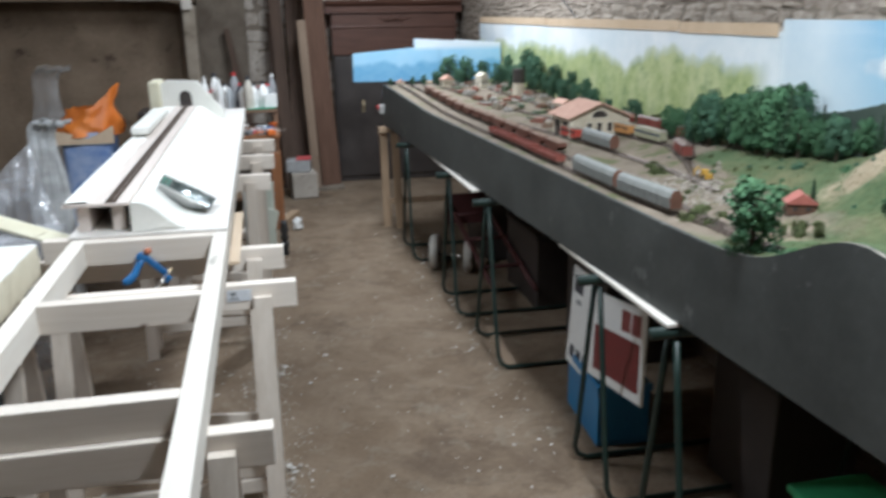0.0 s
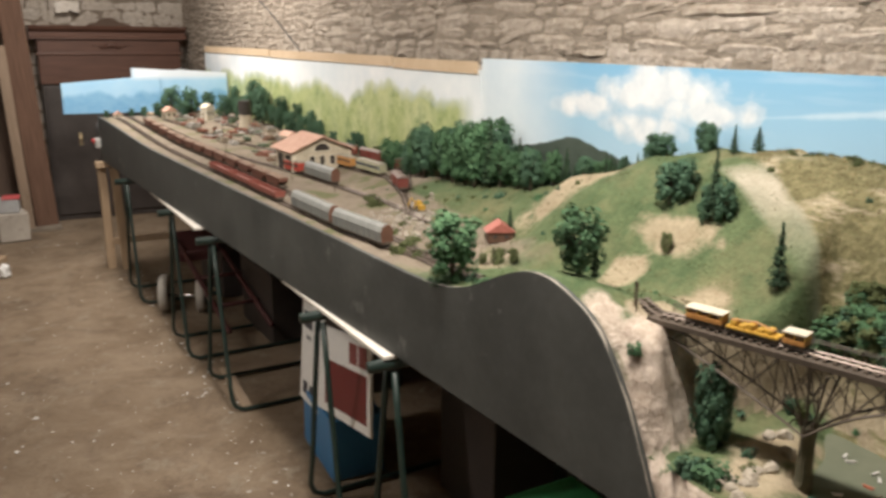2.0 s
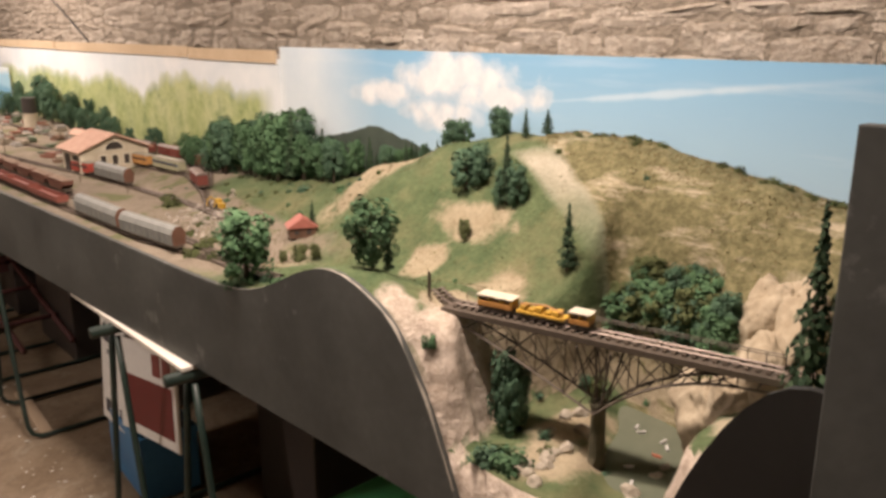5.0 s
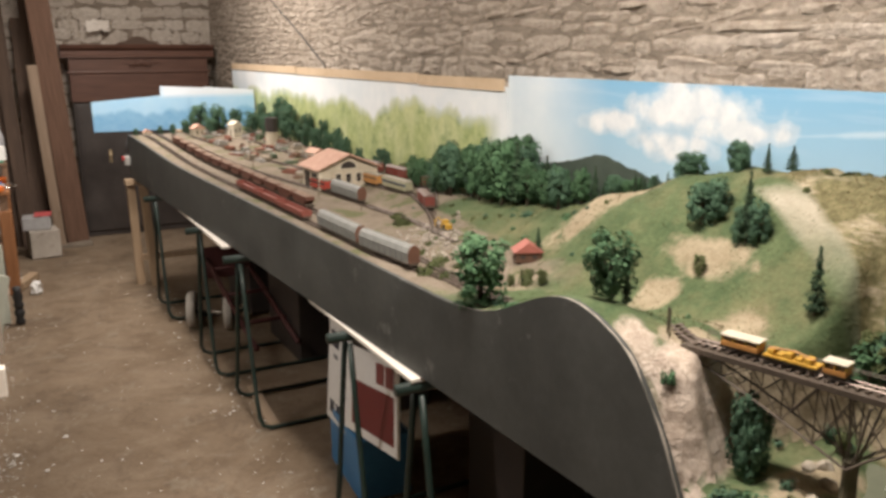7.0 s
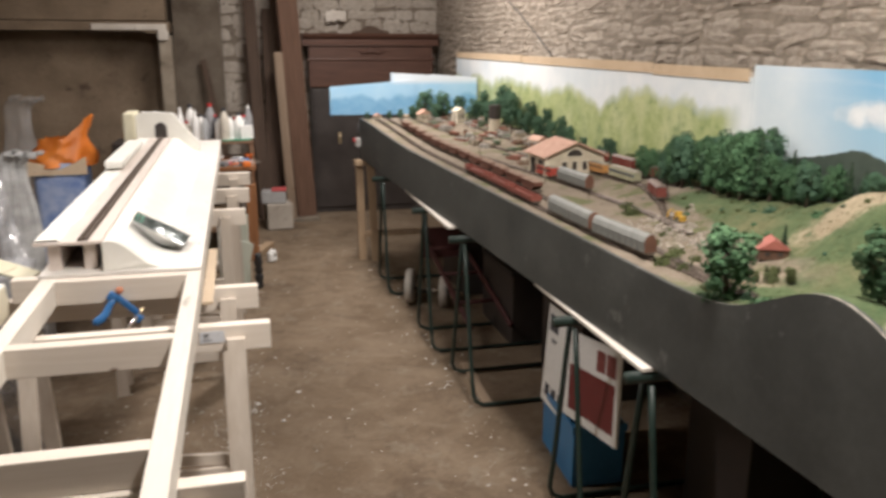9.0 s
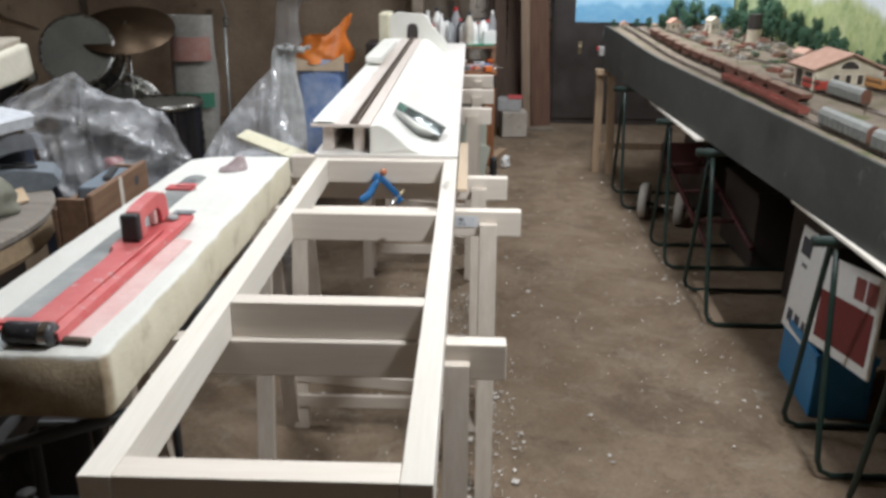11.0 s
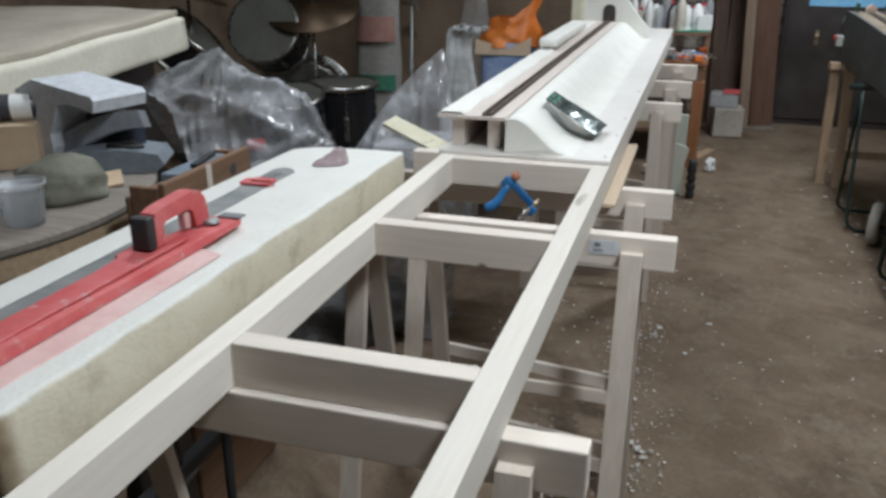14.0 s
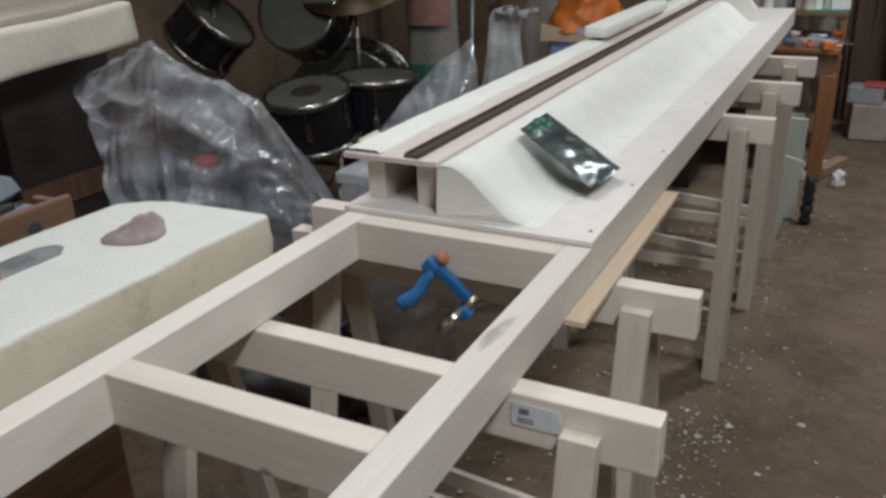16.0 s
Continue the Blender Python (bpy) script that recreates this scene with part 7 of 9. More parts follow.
def bottle(x, y, z, h, r, body, cap, label, band=None, name="bottle"):
    b = thing(name, (x, y, z), label, "bottle")
    part("body", lathe(bmesh.new(), ((0, 0), (r * 0.95, 0), (r, 0.02 * h), (r, 0.12 * h), (r * 0.96, 0.14 * h), (r, 0.16 * h), (r, 0.62 * h), (r * 0.9, 0.70 * h), (r * 0.45, 0.86 * h), (r * 0.36, 0.9 * h), (0, 0.9 * h)), 28), body, b, smooth=True)
    part("cap", lathe(bmesh.new(), ((0, 0.9 * h + 0.0005), (r * 0.42, 0.9 * h + 0.0005), (r * 0.42, h), (0, h)), 18), cap, b)
    if band:
        part("label", lathe(bmesh.new(), ((r * 1.004, 0.22 * h), (r * 1.012, 0.22 * h), (r * 1.012, 0.60 * h), (r * 1.004, 0.60 * h)), 28), band, b)
    return b


bb = bottle(-1.175, 0.80, TZ, 0.30, 0.062, M["white_plastic"], M["red_cap"], "large white ribbed bleach bottle with an orange label and red cap", M["orange_label"], "bleach_bottle")
for k in range(4):
    part("print_bar", lathe(bmesh.new(), ((0.0632, 0.10 + 0.018 * k), (0.0636, 0.10 + 0.018 * k), (0.0636, 0.106 + 0.018 * k), (0.0632, 0.106 + 0.018 * k)), 12), M["paper"], bb) if k == 3 else None
bottle(-1.27, 0.70, TZ, 0.17, 0.03, M["black_rubber"], M["black_rubber"], "small black plastic bottle on the round table", None, "dark_bottle")


def tub(x, y, z, r, h, mat, label, name="plastic_tub"):
    t = thing(name, (x, y, z), label, "tub")
    part("bowl", lathe(bmesh.new(), ((0, 0.002), (r * 0.8, 0.0), (r * 0.98, h * 0.95), (r * 1.06, h), (r * 1.0, h), (r * 0.76, 0.006), (0, 0.008)), 28), mat, t, smooth=True)
    part("rim", lathe(bmesh.new(), ((r * 1.0, h + 0.0005), (r * 1.08, h + 0.0005), (r * 1.08, h + 0.006), (r * 1.0, h + 0.006)), 28), mat, t)


tub(-1.135, 0.945, TZ, 0.048, 0.085, M["clear_tub"], "small clear plastic tub on the round table")
tub(-1.255, 1.00, TZ, 0.06, 0.05, M["clear_tub"], "shallow clear plastic tub on the round table")


def lump(name, at, size, mat, label, category, seed, rough=0.25):
    """A soft rounded mass that rests on its flattened underside."""
    bm = bmesh.new()
    bmesh.ops.create_icosphere(bm, subdivisions=4, radius=1.0)
    for v in bm.verts:
        p = v.co.copy()
        k = 1 + rough * noise.noise(p * 1.7 + Vector((seed, 0, 0))) + rough * 0.4 * (0.5 - abs(noise.noise(p * 4.1 + Vector((0, seed, 0))))) + rough * 0.15 * noise.noise(p * 9)
        z = p.z * k
        v.co = Vector((p.x * k * size[0], p.y * k * size[1], max(z, -0.55) * size[2] + 0.55 * size[2]))
    return solo(name, bm, mat, label, category, smooth=True, at=at)


def packaging():
    p = thing("polystyrene_packing", (-1.475, 1.36, TZ), "broken white polystyrene packing with cut-out hollows", "packing", turn=-14)
    bm = bmesh.new()
    prism(bm, ((-0.02, 0), (0.055, 0), (0.07, 0.05), (0.066, 0.085), (0.095, 0.13), (0.115, 0.165), (0.16, 0.172), (0.255, 0.158), (0.262, 0.188), (0.25, 0.198), (0.02, 0.222), (-0.055, 0.19), (-0.06, 0.12), (-0.035, 0.06)), 0.16)
    part("block", bm, paint("poly_white", (0.62, 0.64, 0.68), 0.8), p)
    bm = bmesh.new()
    rows = []
    for k in range(13):
        f = k / 12
        q0 = Vector((0.055 + 0.27 * f, 0.03 + 0.07 * f, 0.010 + 0.105 * math.sin(f * 1.45)))
        tall = 0.052 - 0.012 * f
        rows.append([bm.verts.new(q0 + Vector(q)) for q in ((-0.006, -0.006, 0), (0.006, 0.006, 0), (-0.010, 0.006, tall), (-0.022, -0.006, tall))])
    for a, b in zip(rows, rows[1:]):
        for k in range(4):
            bm.faces.new((a[k], b[k], b[(k + 1) % 4], a[(k + 1) % 4]))
    bm.faces.new(rows[0])
    bm.faces.new(rows[-1][::-1])
    bmesh.ops.recalc_face_normals(bm, faces=bm.faces)
    part("band", bm, paint("poly_grey", (0.36, 0.38, 0.42), 0.7), p, "grey moulded band")
    part("insert", boxed(0.06, 0.25, 0.10, 0.155, 0.0, 0.135, 0.012), M["navy"], p)
    t = thing("moulded_tray", (-1.245, 1.375, TZ), "blue-grey moulded plastic tray with a dark tool on it", "tray", turn=24)
    bm = bmesh.new()
    prism(bm, ((-0.13, 0.0), (0.11, 0.0), (0.135, 0.02), (0.12, 0.046), (0.03, 0.060), (-0.10, 0.052), (-0.14, 0.03)), 0.13, Matrix.Translation((0, -0.06, 0)))
    part("shell", bm, paint("poly_dim", (0.20, 0.225, 0.255), 0.55), t)
    part("pliers", tube(bmesh.new(), [(-0.01, -0.02, 0.064), (0.05, -0.03, 0.062), (0.075, -0.015, 0.058), (0.05, 0.0, 0.064), (0.02, -0.005, 0.066)], 0.006, 8), M["black_rubber"], t, smooth=True)
    lump("plaster_bag", pose(-1.195, 1.115, TZ, 0, 0, 30), (0.105, 0.075, 0.062), mottled("olive_sack", (0.13, 0.13, 0.10), (0.22, 0.22, 0.18), 14, 0.85, 80, 0.3, 0.004, 0.2), "small olive-grey bag of plaster on the round table", "bag", 3.0)
    solo("card_scrap", boxed(-0.035, 0.035, -0.028, 0.028, 0, 0.006, 0.001), M["card"], "small tan cardboard offcut on the round table", "cardboard", at=pose(-1.158, 1.232, TZ + 0.012, 24, -6, 40))
    solo("card_box", boxed(-0.11, 0.10, -0.09, 0.07, 0, 0.115, 0.004), M["card"], "open tan cardboard box on the round table", "box", at=pose(-1.56, 1.34, TZ, 0, 0, 30))
    t = thing("paint_tin", (-1.535, 1.33, TZ + 0.1155 + 0.034), "silver spray tin lying on its side", "tin", turn=36)
    part("can", lathe(bmesh.new(), ((0, -0.10), (0.03, -0.10), (0.033, -0.095), (0.033, 0.075), (0.02, 0.092), (0.01, 0.10), (0, 0.10)), 24, m=pose(0, 0, 0, 0, 90, 0)), M["roll_print"], t, smooth=True)
    part("band", lathe(bmesh.new(), ((0.0333, -0.03), (0.0338, -0.03), (0.0338, 0.07), (0.0333, 0.07)), 24, m=pose(0, 0, 0, 0, 90, 0)), M["white_plastic"], t, "white printed band")
    part("print_bar", lathe(bmesh.new(), ((0.0339, -0.01), (0.0342, -0.01), (0.0342, 0.02), (0.0339, 0.02)), 24, m=pose(0, 0, 0, 0, 90, 0)), M["ink"], t)


packaging()


def mattress():
    """A thick cream cushion slab lying on stacked dark boxes."""
    m = thing("foam_mattress", (-2.05, 1.80, 0.90), "thick cream upholstery foam mattress lying on a stack of boxes", "mattress")
    def soft(x0, x1, y0, y1, z0, z1, r):
        """A soft slab with rounded, slightly lumpy faces."""
        bm = boxed(x0, x1, y0, y1, z0, z1)
        bmesh.ops.subdivide_edges(bm, edges=bm.edges, cuts=22, use_grid_fill=True)
        for v in bm.verts:
            q = Vector((min(max(v.co.x, x0 + r), x1 - r), min(max(v.co.y, y0 + r), y1 - r), min(max(v.co.z, z0 + r), z1 - r)))
            d = v.co - q
            if d.length > 0:
                v.co = q + d.normalized() * r
            v.co += Vector((0.006 * noise.noise(v.co * 9), 0.006 * noise.noise(v.co * 9 + Vector((7, 0, 0))), 0.010 * noise.noise(v.co * 5 + Vector((0, 5, 0)))))
        bmesh.ops.transform(bm, matrix=pose(0, 0, 0.05, 4.4, 0, 0), verts=bm.verts)
        return bm
    part("foam", soft(-0.44, 0.44, -0.62, 0.50, -0.035, 0.095, 0.022), M["mattress"], m, smooth=True)
    part("cover", soft(-0.43, 0.418, -0.60, 0.485, 0.088, 0.118, 0.012), M["mattress_top"], m, "dusty beige top", smooth=True)
    for x, y, w, d, h, mat in ((-2.27, 1.62, 0.19, 0.24, 0.886, "dark_panel"), (-2.1, 2.13, 0.30, 0.2, 0.924, "dark_panel")):
        c = thing("storage_crate", (x, y, 0), "dark wooden storage crate on the floor", "crate", "stacked crates")
        part("body", boxed(-w, w, -d, d, 0, h, 0.006), M[mat], c)
        for z in (0.2, 0.5):
            part("slat", boxed(w + 0.001, w + 0.014, -d, d, z, z + 0.08, 0.002), M["leg_dark"], c)


M["mattress"] = mottled("cream_upholstery_foam", (0.58, 0.55, 0.45), (0.68, 0.65, 0.55), 6, 0.95, 60, 0.3, 0.006, 0.2)
M["mattress_top"] = mottled("beige_dusty_cover", (0.34, 0.31, 0.25), (0.44, 0.40, 0.33), 5, 0.95, 60, 0.3, 0.006, 0.2)
mattress()


def crumple(u, v, scale=1.0):
    """Creases of thin film: straight, sharp ridges of several directions that fade in and out."""
    h = 0.0
    for k, (a, f, amp) in enumerate(((0.5, 2.3, 0.030), (1.9, 3.1, 0.022), (2.7, 5.2, 0.013), (1.2, 7.4, 0.008), (0.1, 11.0, 0.005))):
        q = Vector((u * 2.2 + k * 7.0, v * 2.2, k * 3.1))
        s = f * (u * math.cos(a) + v * math.sin(a)) + 0.9 * noise.noise(q)
        tri = 1.0 - 4.0 * abs(s - math.floor(s) - 0.5)
        h += amp * tri * (0.35 + 0.9 * max(0.0, noise.noise(q * 1.3 + Vector((0, 0, 9))) + 0.35))
    return scale * (h + 0.05 * noise.noise(Vector((u * 2.4, v * 2.4, 1.7))))


def thrown_sheet():
    """A large clear sheet thrown over boxes, its crest running down towards the bench."""
    rows = (((-1.78, 2.38, 0.52), (-1.45, 2.55, 0.50), (-1.16, 2.60, 0.42), (-1.02, 2.50, 0.30)),
            ((-1.72, 2.10, 0.86), (-1.38, 2.12, 0.98), (-1.10, 2.18, 0.85), (-0.98, 2.28, 0.55)),
            ((-1.50, 1.98, 0.79), (-1.29, 2.00, 0.81), (-1.07, 2.05, 0.73), (-0.94, 2.18, 0.52)),
            ((-1.37, 1.88, 0.60), (-1.19, 1.90, 0.56), (-1.01, 1.95, 0.48), (-0.88, 2.10, 0.38)))

    def mix(row, u):
        k = min(2, int(u * 3))
        f = u * 3 - k
        f = f * f * (3 - 2 * f) * 0.5 + f * 0.5
        return Vector(row[k]).lerp(Vector(row[k + 1]), f)

    def at(u, v):
        k = min(2, int(v * 3))
        f = v * 3 - k
        p = mix(rows[k], u).lerp(mix(rows[k + 1], u), f * f * (3 - 2 * f) * 0.4 + f * 0.6)
        return p + Vector((0.35, -0.6, 0.7)) * crumple(u * 1.5 + 0.4 * v, v * 1.3)
    solo("plastic_sheet", sheet(130, 120, at), M["clear"], "crumpled clear plastic sheet thrown over boxes", "plastic sheet", smooth=True)


thrown_sheet()


def slumped_bag():
    """A tall thin bag slumped sideways, its crest rising away from the bench."""
    def at(u, v):
        s = min(1.0, max(0.0, u))
        top = Vector((-1.20, 2.66, 0.44)).lerp(Vector((-0.88, 3.05, 0.90)), s) + Vector((0, 0, 0.05 * math.sin(s * math.pi)))
        foot = Vector((-1.08 + 0.34 * s, 2.42 + 0.42 * s, 0.02))
        p = top.lerp(foot, v) + Vector((0.10, -0.10, 0.0)) * math.sin(v * math.pi) * (0.6 + 0.5 * noise.noise(Vector((u * 5, v * 2, 4))))
        return p + Vector((0.5, -0.7, 0.4)) * crumple(u * 1.1 + 4.0, v * 1.2, 0.8)
    solo("plastic_bag", sheet(70, 80, at), M["clear"], "tall clear plastic bag slumped on the floor", "plastic bag", "clear plastic bags", smooth=True)


slumped_bag()
for x, y, w, d, h, mat in ((-1.36, 2.19, 0.20, 0.11, 0.60, "navy"), (-1.20, 2.40, 0.2, 0.14, 0.42, "raw_wood"), (-0.72, 2.24, 0.10, 0.12, 0.665, "clear")):
    c = thing("covered_box", (x, y, 0.004), "tall clear plastic box standing by a plastic bag" if mat == "clear" else "dark box half hidden under a plastic sheet", "box", "boxes under the plastic")
    part("body", boxed(-w, w, -d, d, 0, h, 0.01), M[mat], c)
    part("lid", boxed(-w - 0.008, w + 0.008, -d - 0.008, d + 0.008, h + 0.0005, h + 0.03, 0.006), M["clear" if mat == "clear" else "black_rubber"], c)
    if mat == "navy":
        part("red_knob", lathe(bmesh.new(), ((0, 0), (0.035, 0), (0.036, 0.03), (0.03, 0.036), (0, 0.036)), 20, m=Matrix.Translation((0.06, -0.02, h + 0.031))), M["red_cap"], c, "red plastic knob", smooth=True)


def clear_bag(x, y, h, r, label, seed, film):
    """A thin bag standing by itself, its mouth bunched and flopped to one side."""
    def at(u, v):
        a = u * 2 * math.pi
        fold = 0.5 - abs(noise.noise(Vector((math.cos(a) * 2.2 + seed, math.sin(a) * 2.2, v * 1.6))))
        rr = r * (1.0 - 0.38 * smooth_step(0.55, 0.85, v) + 0.22 * smooth_step(0.88, 1.0, v)) * (0.8 + 0.75 * fold) * (1 + 0.25 * noise.noise(Vector((v * 5, seed, 0))))
        flop = smooth_step(0.84, 1.0, v)
        up = h * v - 0.10 * flop * flop + 0.03 * v * noise.noise(Vector((math.cos(a) * 2, math.sin(a) * 2, seed)))
        return Vector((x + rr * math.cos(a) + 0.075 * flop, y + 0.7 * rr * math.sin(a) - 0.05 * flop, up + 0.005 + 0.012 * noise.noise(Vector((u * 30, v * 6, seed)))))
    solo("plastic_bag", sheet(72, 44, at), M[film], label, "plastic bag", "clear plastic bags", smooth=True)


clear_bag(-1.08, 4.30, 1.25, 0.10, "tall grey translucent plastic bag standing on the floor", 2.0, "thin_film")
clear_bag(-0.915, 3.41, 1.05, 0.085, "clear plastic bag of packing hanging beside a shopping bag", 7.0, "milky")
solo("foam_batten", boxed(-0.175, 0.175, -0.03, 0.03, 0, 0.016, 0.004), M["cream_foam"], "thin pale foam batten lying on a covered box", "foam batten", at=Matrix.Translation((-0.70, 2.20, 0.712)) @ pose(0, 0, 0, 20, 7, -36))


M["dull_chrome"] = plain("dull_chrome", (0.36, 0.36, 0.34), 0.28, 1.0, 0.1)


def drum(x, y, z, r, h, label, tilt=0.0, turn=0.0, head="drum_head"):
    d = thing("drum", (x, y, z), label, "drum", "drums of the kit")
    d.matrix_world = pose(x, y, z, tilt, 0, turn)
    part("shell", lathe(bmesh.new(), ((r * 0.97, -h), (r * 0.97, 0.0)), 40), M["drum_shell"], d, smooth=True)
    part("head", lathe(bmesh.new(), ((0, 0.002), (r * 0.96, 0.0)), 40), M[head], d, "smoky grey drum skin")
    part("hoop", lathe(bmesh.new(), ((r * 0.96, 0.0025), (r * 1.02, 0.006), (r * 1.03, -0.025), (r * 0.98, -0.026)), 40), M["dull_chrome"], d, smooth=True)
    part("lower_hoop", lathe(bmesh.new(), ((r * 0.98, -h), (r * 1.03, -h), (r * 1.03, -h + 0.025), (r * 0.98, -h + 0.026)), 40), M["dull_chrome"], d, smooth=True)
    for k in range(6):
        a = k * math.pi / 3
        part("lug", boxed(r * 0.975, r * 1.02, -0.012, 0.012, -h * 0.65, -h * 0.35, 0.003, Matrix.Rotation(a, 4, "Z")), M["dull_chrome"], d)
        part("tension_rod", tube(bmesh.new(), [(r * 1.01 * math.cos(a), r * 1.01 * math.sin(a), -0.01), (r * 1.01 * math.cos(a), r * 1.01 * math.sin(a), -h * 0.4)], 0.003, 5), M["dull_chrome"], d)
    return d


M["drum_shell"] = plain("black_gloss_shell", (0.012, 0.012, 0.014), 0.15, 0, 0.1, 5)
M["drum_head"] = mottled("smoked_drum_skin", (0.085, 0.086, 0.075), (0.135, 0.135, 0.118), 4, 0.35, 40, 0.05, 0.002, 0.5)
M["bronze"] = mottled("dull_bronze", (0.07, 0.048, 0.03), (0.12, 0.085, 0.052), 5, 0.45, 40, 0.1, 0.001, 0.5, 0.8)
snare = drum(-1.77, 3.30, 0.61, 0.180, 0.24, "black snare drum with a dark spot on its grey skin", 12)
part("spot", lathe(bmesh.new(), ((0, 0.0035), (0.066, 0.003)), 24), M["dark_panel"], snare, "round dark patch")
drum(-1.61, 3.60, 0.635, 0.185, 0.42, "black floor tom with a chrome hoop and grey skin", 0)
drum(-2.46, 3.62, 0.86, 0.18, 0.22, "black rack tom tilted towards the player", 46, 105)
drum(-2.16, 3.80, 0.88, 0.20, 0.24, "black rack tom tilted towards the player", 66, 8)
drum(-2.15, 4.15, 0.33, 0.32, 0.40, "large black bass drum lying on its rim", 90, 20)
for x, y in ((-1.77, 3.30), (-1.61, 3.60)):
    s = thing("drum_stand", (x, y, 0), "chrome tripod stand under a drum", "drum stand", "drum hardware")
    for k in range(3):
        a = k * 2.09 + 0.3
        part("leg", tube(bmesh.new(), [(0.12 * math.cos(a), 0.12 * math.sin(a), 0.37 if x < -1.7 else 0.21), (0.16 * math.cos(a), 0.16 * math.sin(a), 0.0)], 0.008, 6), M["dull_chrome"], s, smooth=True)
for x, y, h, r, tx, ty in ((-1.95, 4.00, 0.985, 0.27, 24, 6), (-2.45, 3.55, 1.08, 0.22, -8, 16)):
    c = thing("cymbal", (x, y, 0), "dull bronze cymbal on a thin chrome stand", "cymbal", "drum hardware")
    part("disc", lathe(bmesh.new(), ((0, 0.02), (0.03, 0.018), (0.045, 0.004), (r, -0.012), (r, -0.014), (0.04, 0.0), (0, 0.012)), 48, m=pose(0, 0, h, tx, ty, 0)), M["bronze"], c, smooth=True)
    part("rod", tube(bmesh.new(), [(0, 0, 0.0), (0, 0, h + 0.04)], 0.008, 8), M["dull_chrome"], c, smooth=True)
    for k in range(3):
        a = k * 2.09
        part("leg", tube(bmesh.new(), [(0, 0, 0.30), (0.22 * math.cos(a), 0.22 * math.sin(a), 0.0)], 0.007, 6), M["dull_chrome"], c, smooth=True)
boom = thing("boom_arm", (-1.50, 4.35, 0), "thin chrome boom arm of a cymbal stand", "stand", "drum hardware")
part("upright", tube(bmesh.new(), [(0, 0, 0), (0.02, 0, 0.98)], 0.009, 8), M["steel_plate"], boom, smooth=True)
part("arm", tube(bmesh.new(), [(0.06, 0, 0.94), (-0.12, 0.02, 1.62)], 0.005, 8), M["steel_plate"], boom, smooth=True)
part("clamp", lathe(bmesh.new(), ((0, -0.03), (0.018, -0.03), (0.018, 0.03), (0, 0.03)), 12, m=Matrix.Translation((0.03, 0, 1.0))), M["dull_chrome"], boom)


M["print_green"] = mottled("worn_green_print", (0.03, 0.13, 0.08), (0.06, 0.17, 0.11), 12, 0.7, 60, 0.1, 0.002, speck=(0.22, 0.24, 0.21))
M["print_red"] = mottled("worn_red_print", (0.26, 0.11, 0.085), (0.33, 0.22, 0.19), 9, 0.7, 60, 0.1, 0.002, speck=(0.30, 0.28, 0.26))


def sack():
    s = thing("fertiliser_sack", (-1.66, 4.25, 0), "white woven sack with a red and a green printed panel", "sack")

    def at(u, v):
        a = u * 2 * math.pi
        k = 1 + 0.10 * noise.noise(Vector((math.cos(a) * 2, math.sin(a) * 2, v * 4)))
        return Vector((0.135 * k * math.cos(a), 0.095 * k * math.sin(a) * (1 - 0.4 * v), 1.04 * v))
    part("sack_body", sheet(36, 20, at), paint("sack_white", (0.30, 0.29, 0.265), 0.7), s, smooth=True)
    for z0, z1, c in ((0.50, 0.59, M["print_green"]), (0.78, 0.92, M["print_red"])):
        bm = bmesh.new()
        vs = [[bm.verts.new((0.152 * math.cos(a), 0.11 * math.sin(a) - 0.006, z)) for z in (z0, z1)] for a in (math.pi * (1.28 + 0.05 * k) for k in range(12))]
        for p, q in zip(vs, vs[1:]):
            bm.faces.new((p[0], q[0], q[1], p[1]))
        part("print_panel", bm, c, s)


sack()


def shopping_bag():
    b = thing("shopping_bag", (-0.86, 4.20, 0), "tall blue shopping bag with an orange bag stuffed in", "shopping bag")

    def at(u, v):
        a = u * 2 * math.pi
        sq = 1 / max(abs(math.cos(a)), abs(math.sin(a))) ** 0.55
        k = sq * (1 + 0.05 * noise.noise(Vector((math.cos(a) * 3, math.sin(a) * 3, v * 5))))
        return Vector((0.145 * k * math.cos(a), 0.10 * k * math.sin(a), 0.80 * v + 0.002))
    part("bag", sheet(40, 24, at), M["blue_bag"], b, smooth=True)

    def ob(u, v):
        a = u * 2 * math.pi
        r = 0.15 * (1 - 0.45 * v) * (1 + 0.35 * noise.noise(Vector((math.cos(a) * 2.2, math.sin(a) * 2.2, v * 2.5))))
        peak = 0.13 * max(0, math.cos(a)) ** 3 * v + 0.025 * noise.noise(Vector((math.cos(a) * 3 + 4, math.sin(a) * 3, 0))) * v
        return Vector((r * 1.15 * math.cos(a) + 0.07 * v * max(0, math.cos(a)) ** 3, r * 0.75 * math.sin(a), 0.78 + 0.15 * v + peak + 0.012 * noise.noise(Vector((u * 24, v * 7, 5)))))
    part("orange_bag", sheet(36, 14, ob), M["orange_bag"], b, "crumpled orange plastic", smooth=True)
    bm = bmesh.new()
    prism(bm, ((-0.16, 0.74), (0.15, 0.74), (0.15, 0.84), (0.08, 0.80), (0.01, 0.77), (-0.07, 0.80), (-0.155, 0.82)), 0.004, Matrix.Translation((0, -0.118, 0)))
    part("paper_edge", bm, M["ply"], b, "tan paper edge")


def bag_mat():
    n = Nodes("blue_printed_bag", 0.5, 0, 0.4)
    f = n.ramp(n.noise(6, 4, 0.6), ((0.40, 0.0), (0.60, 1.0)))
    n.bump(n.noise(14, 4, 0.6), 0.4, 0.01)
    return n.out(n.mix(f, (0.20, 0.30, 0.60), (0.46, 0.54, 0.74)))


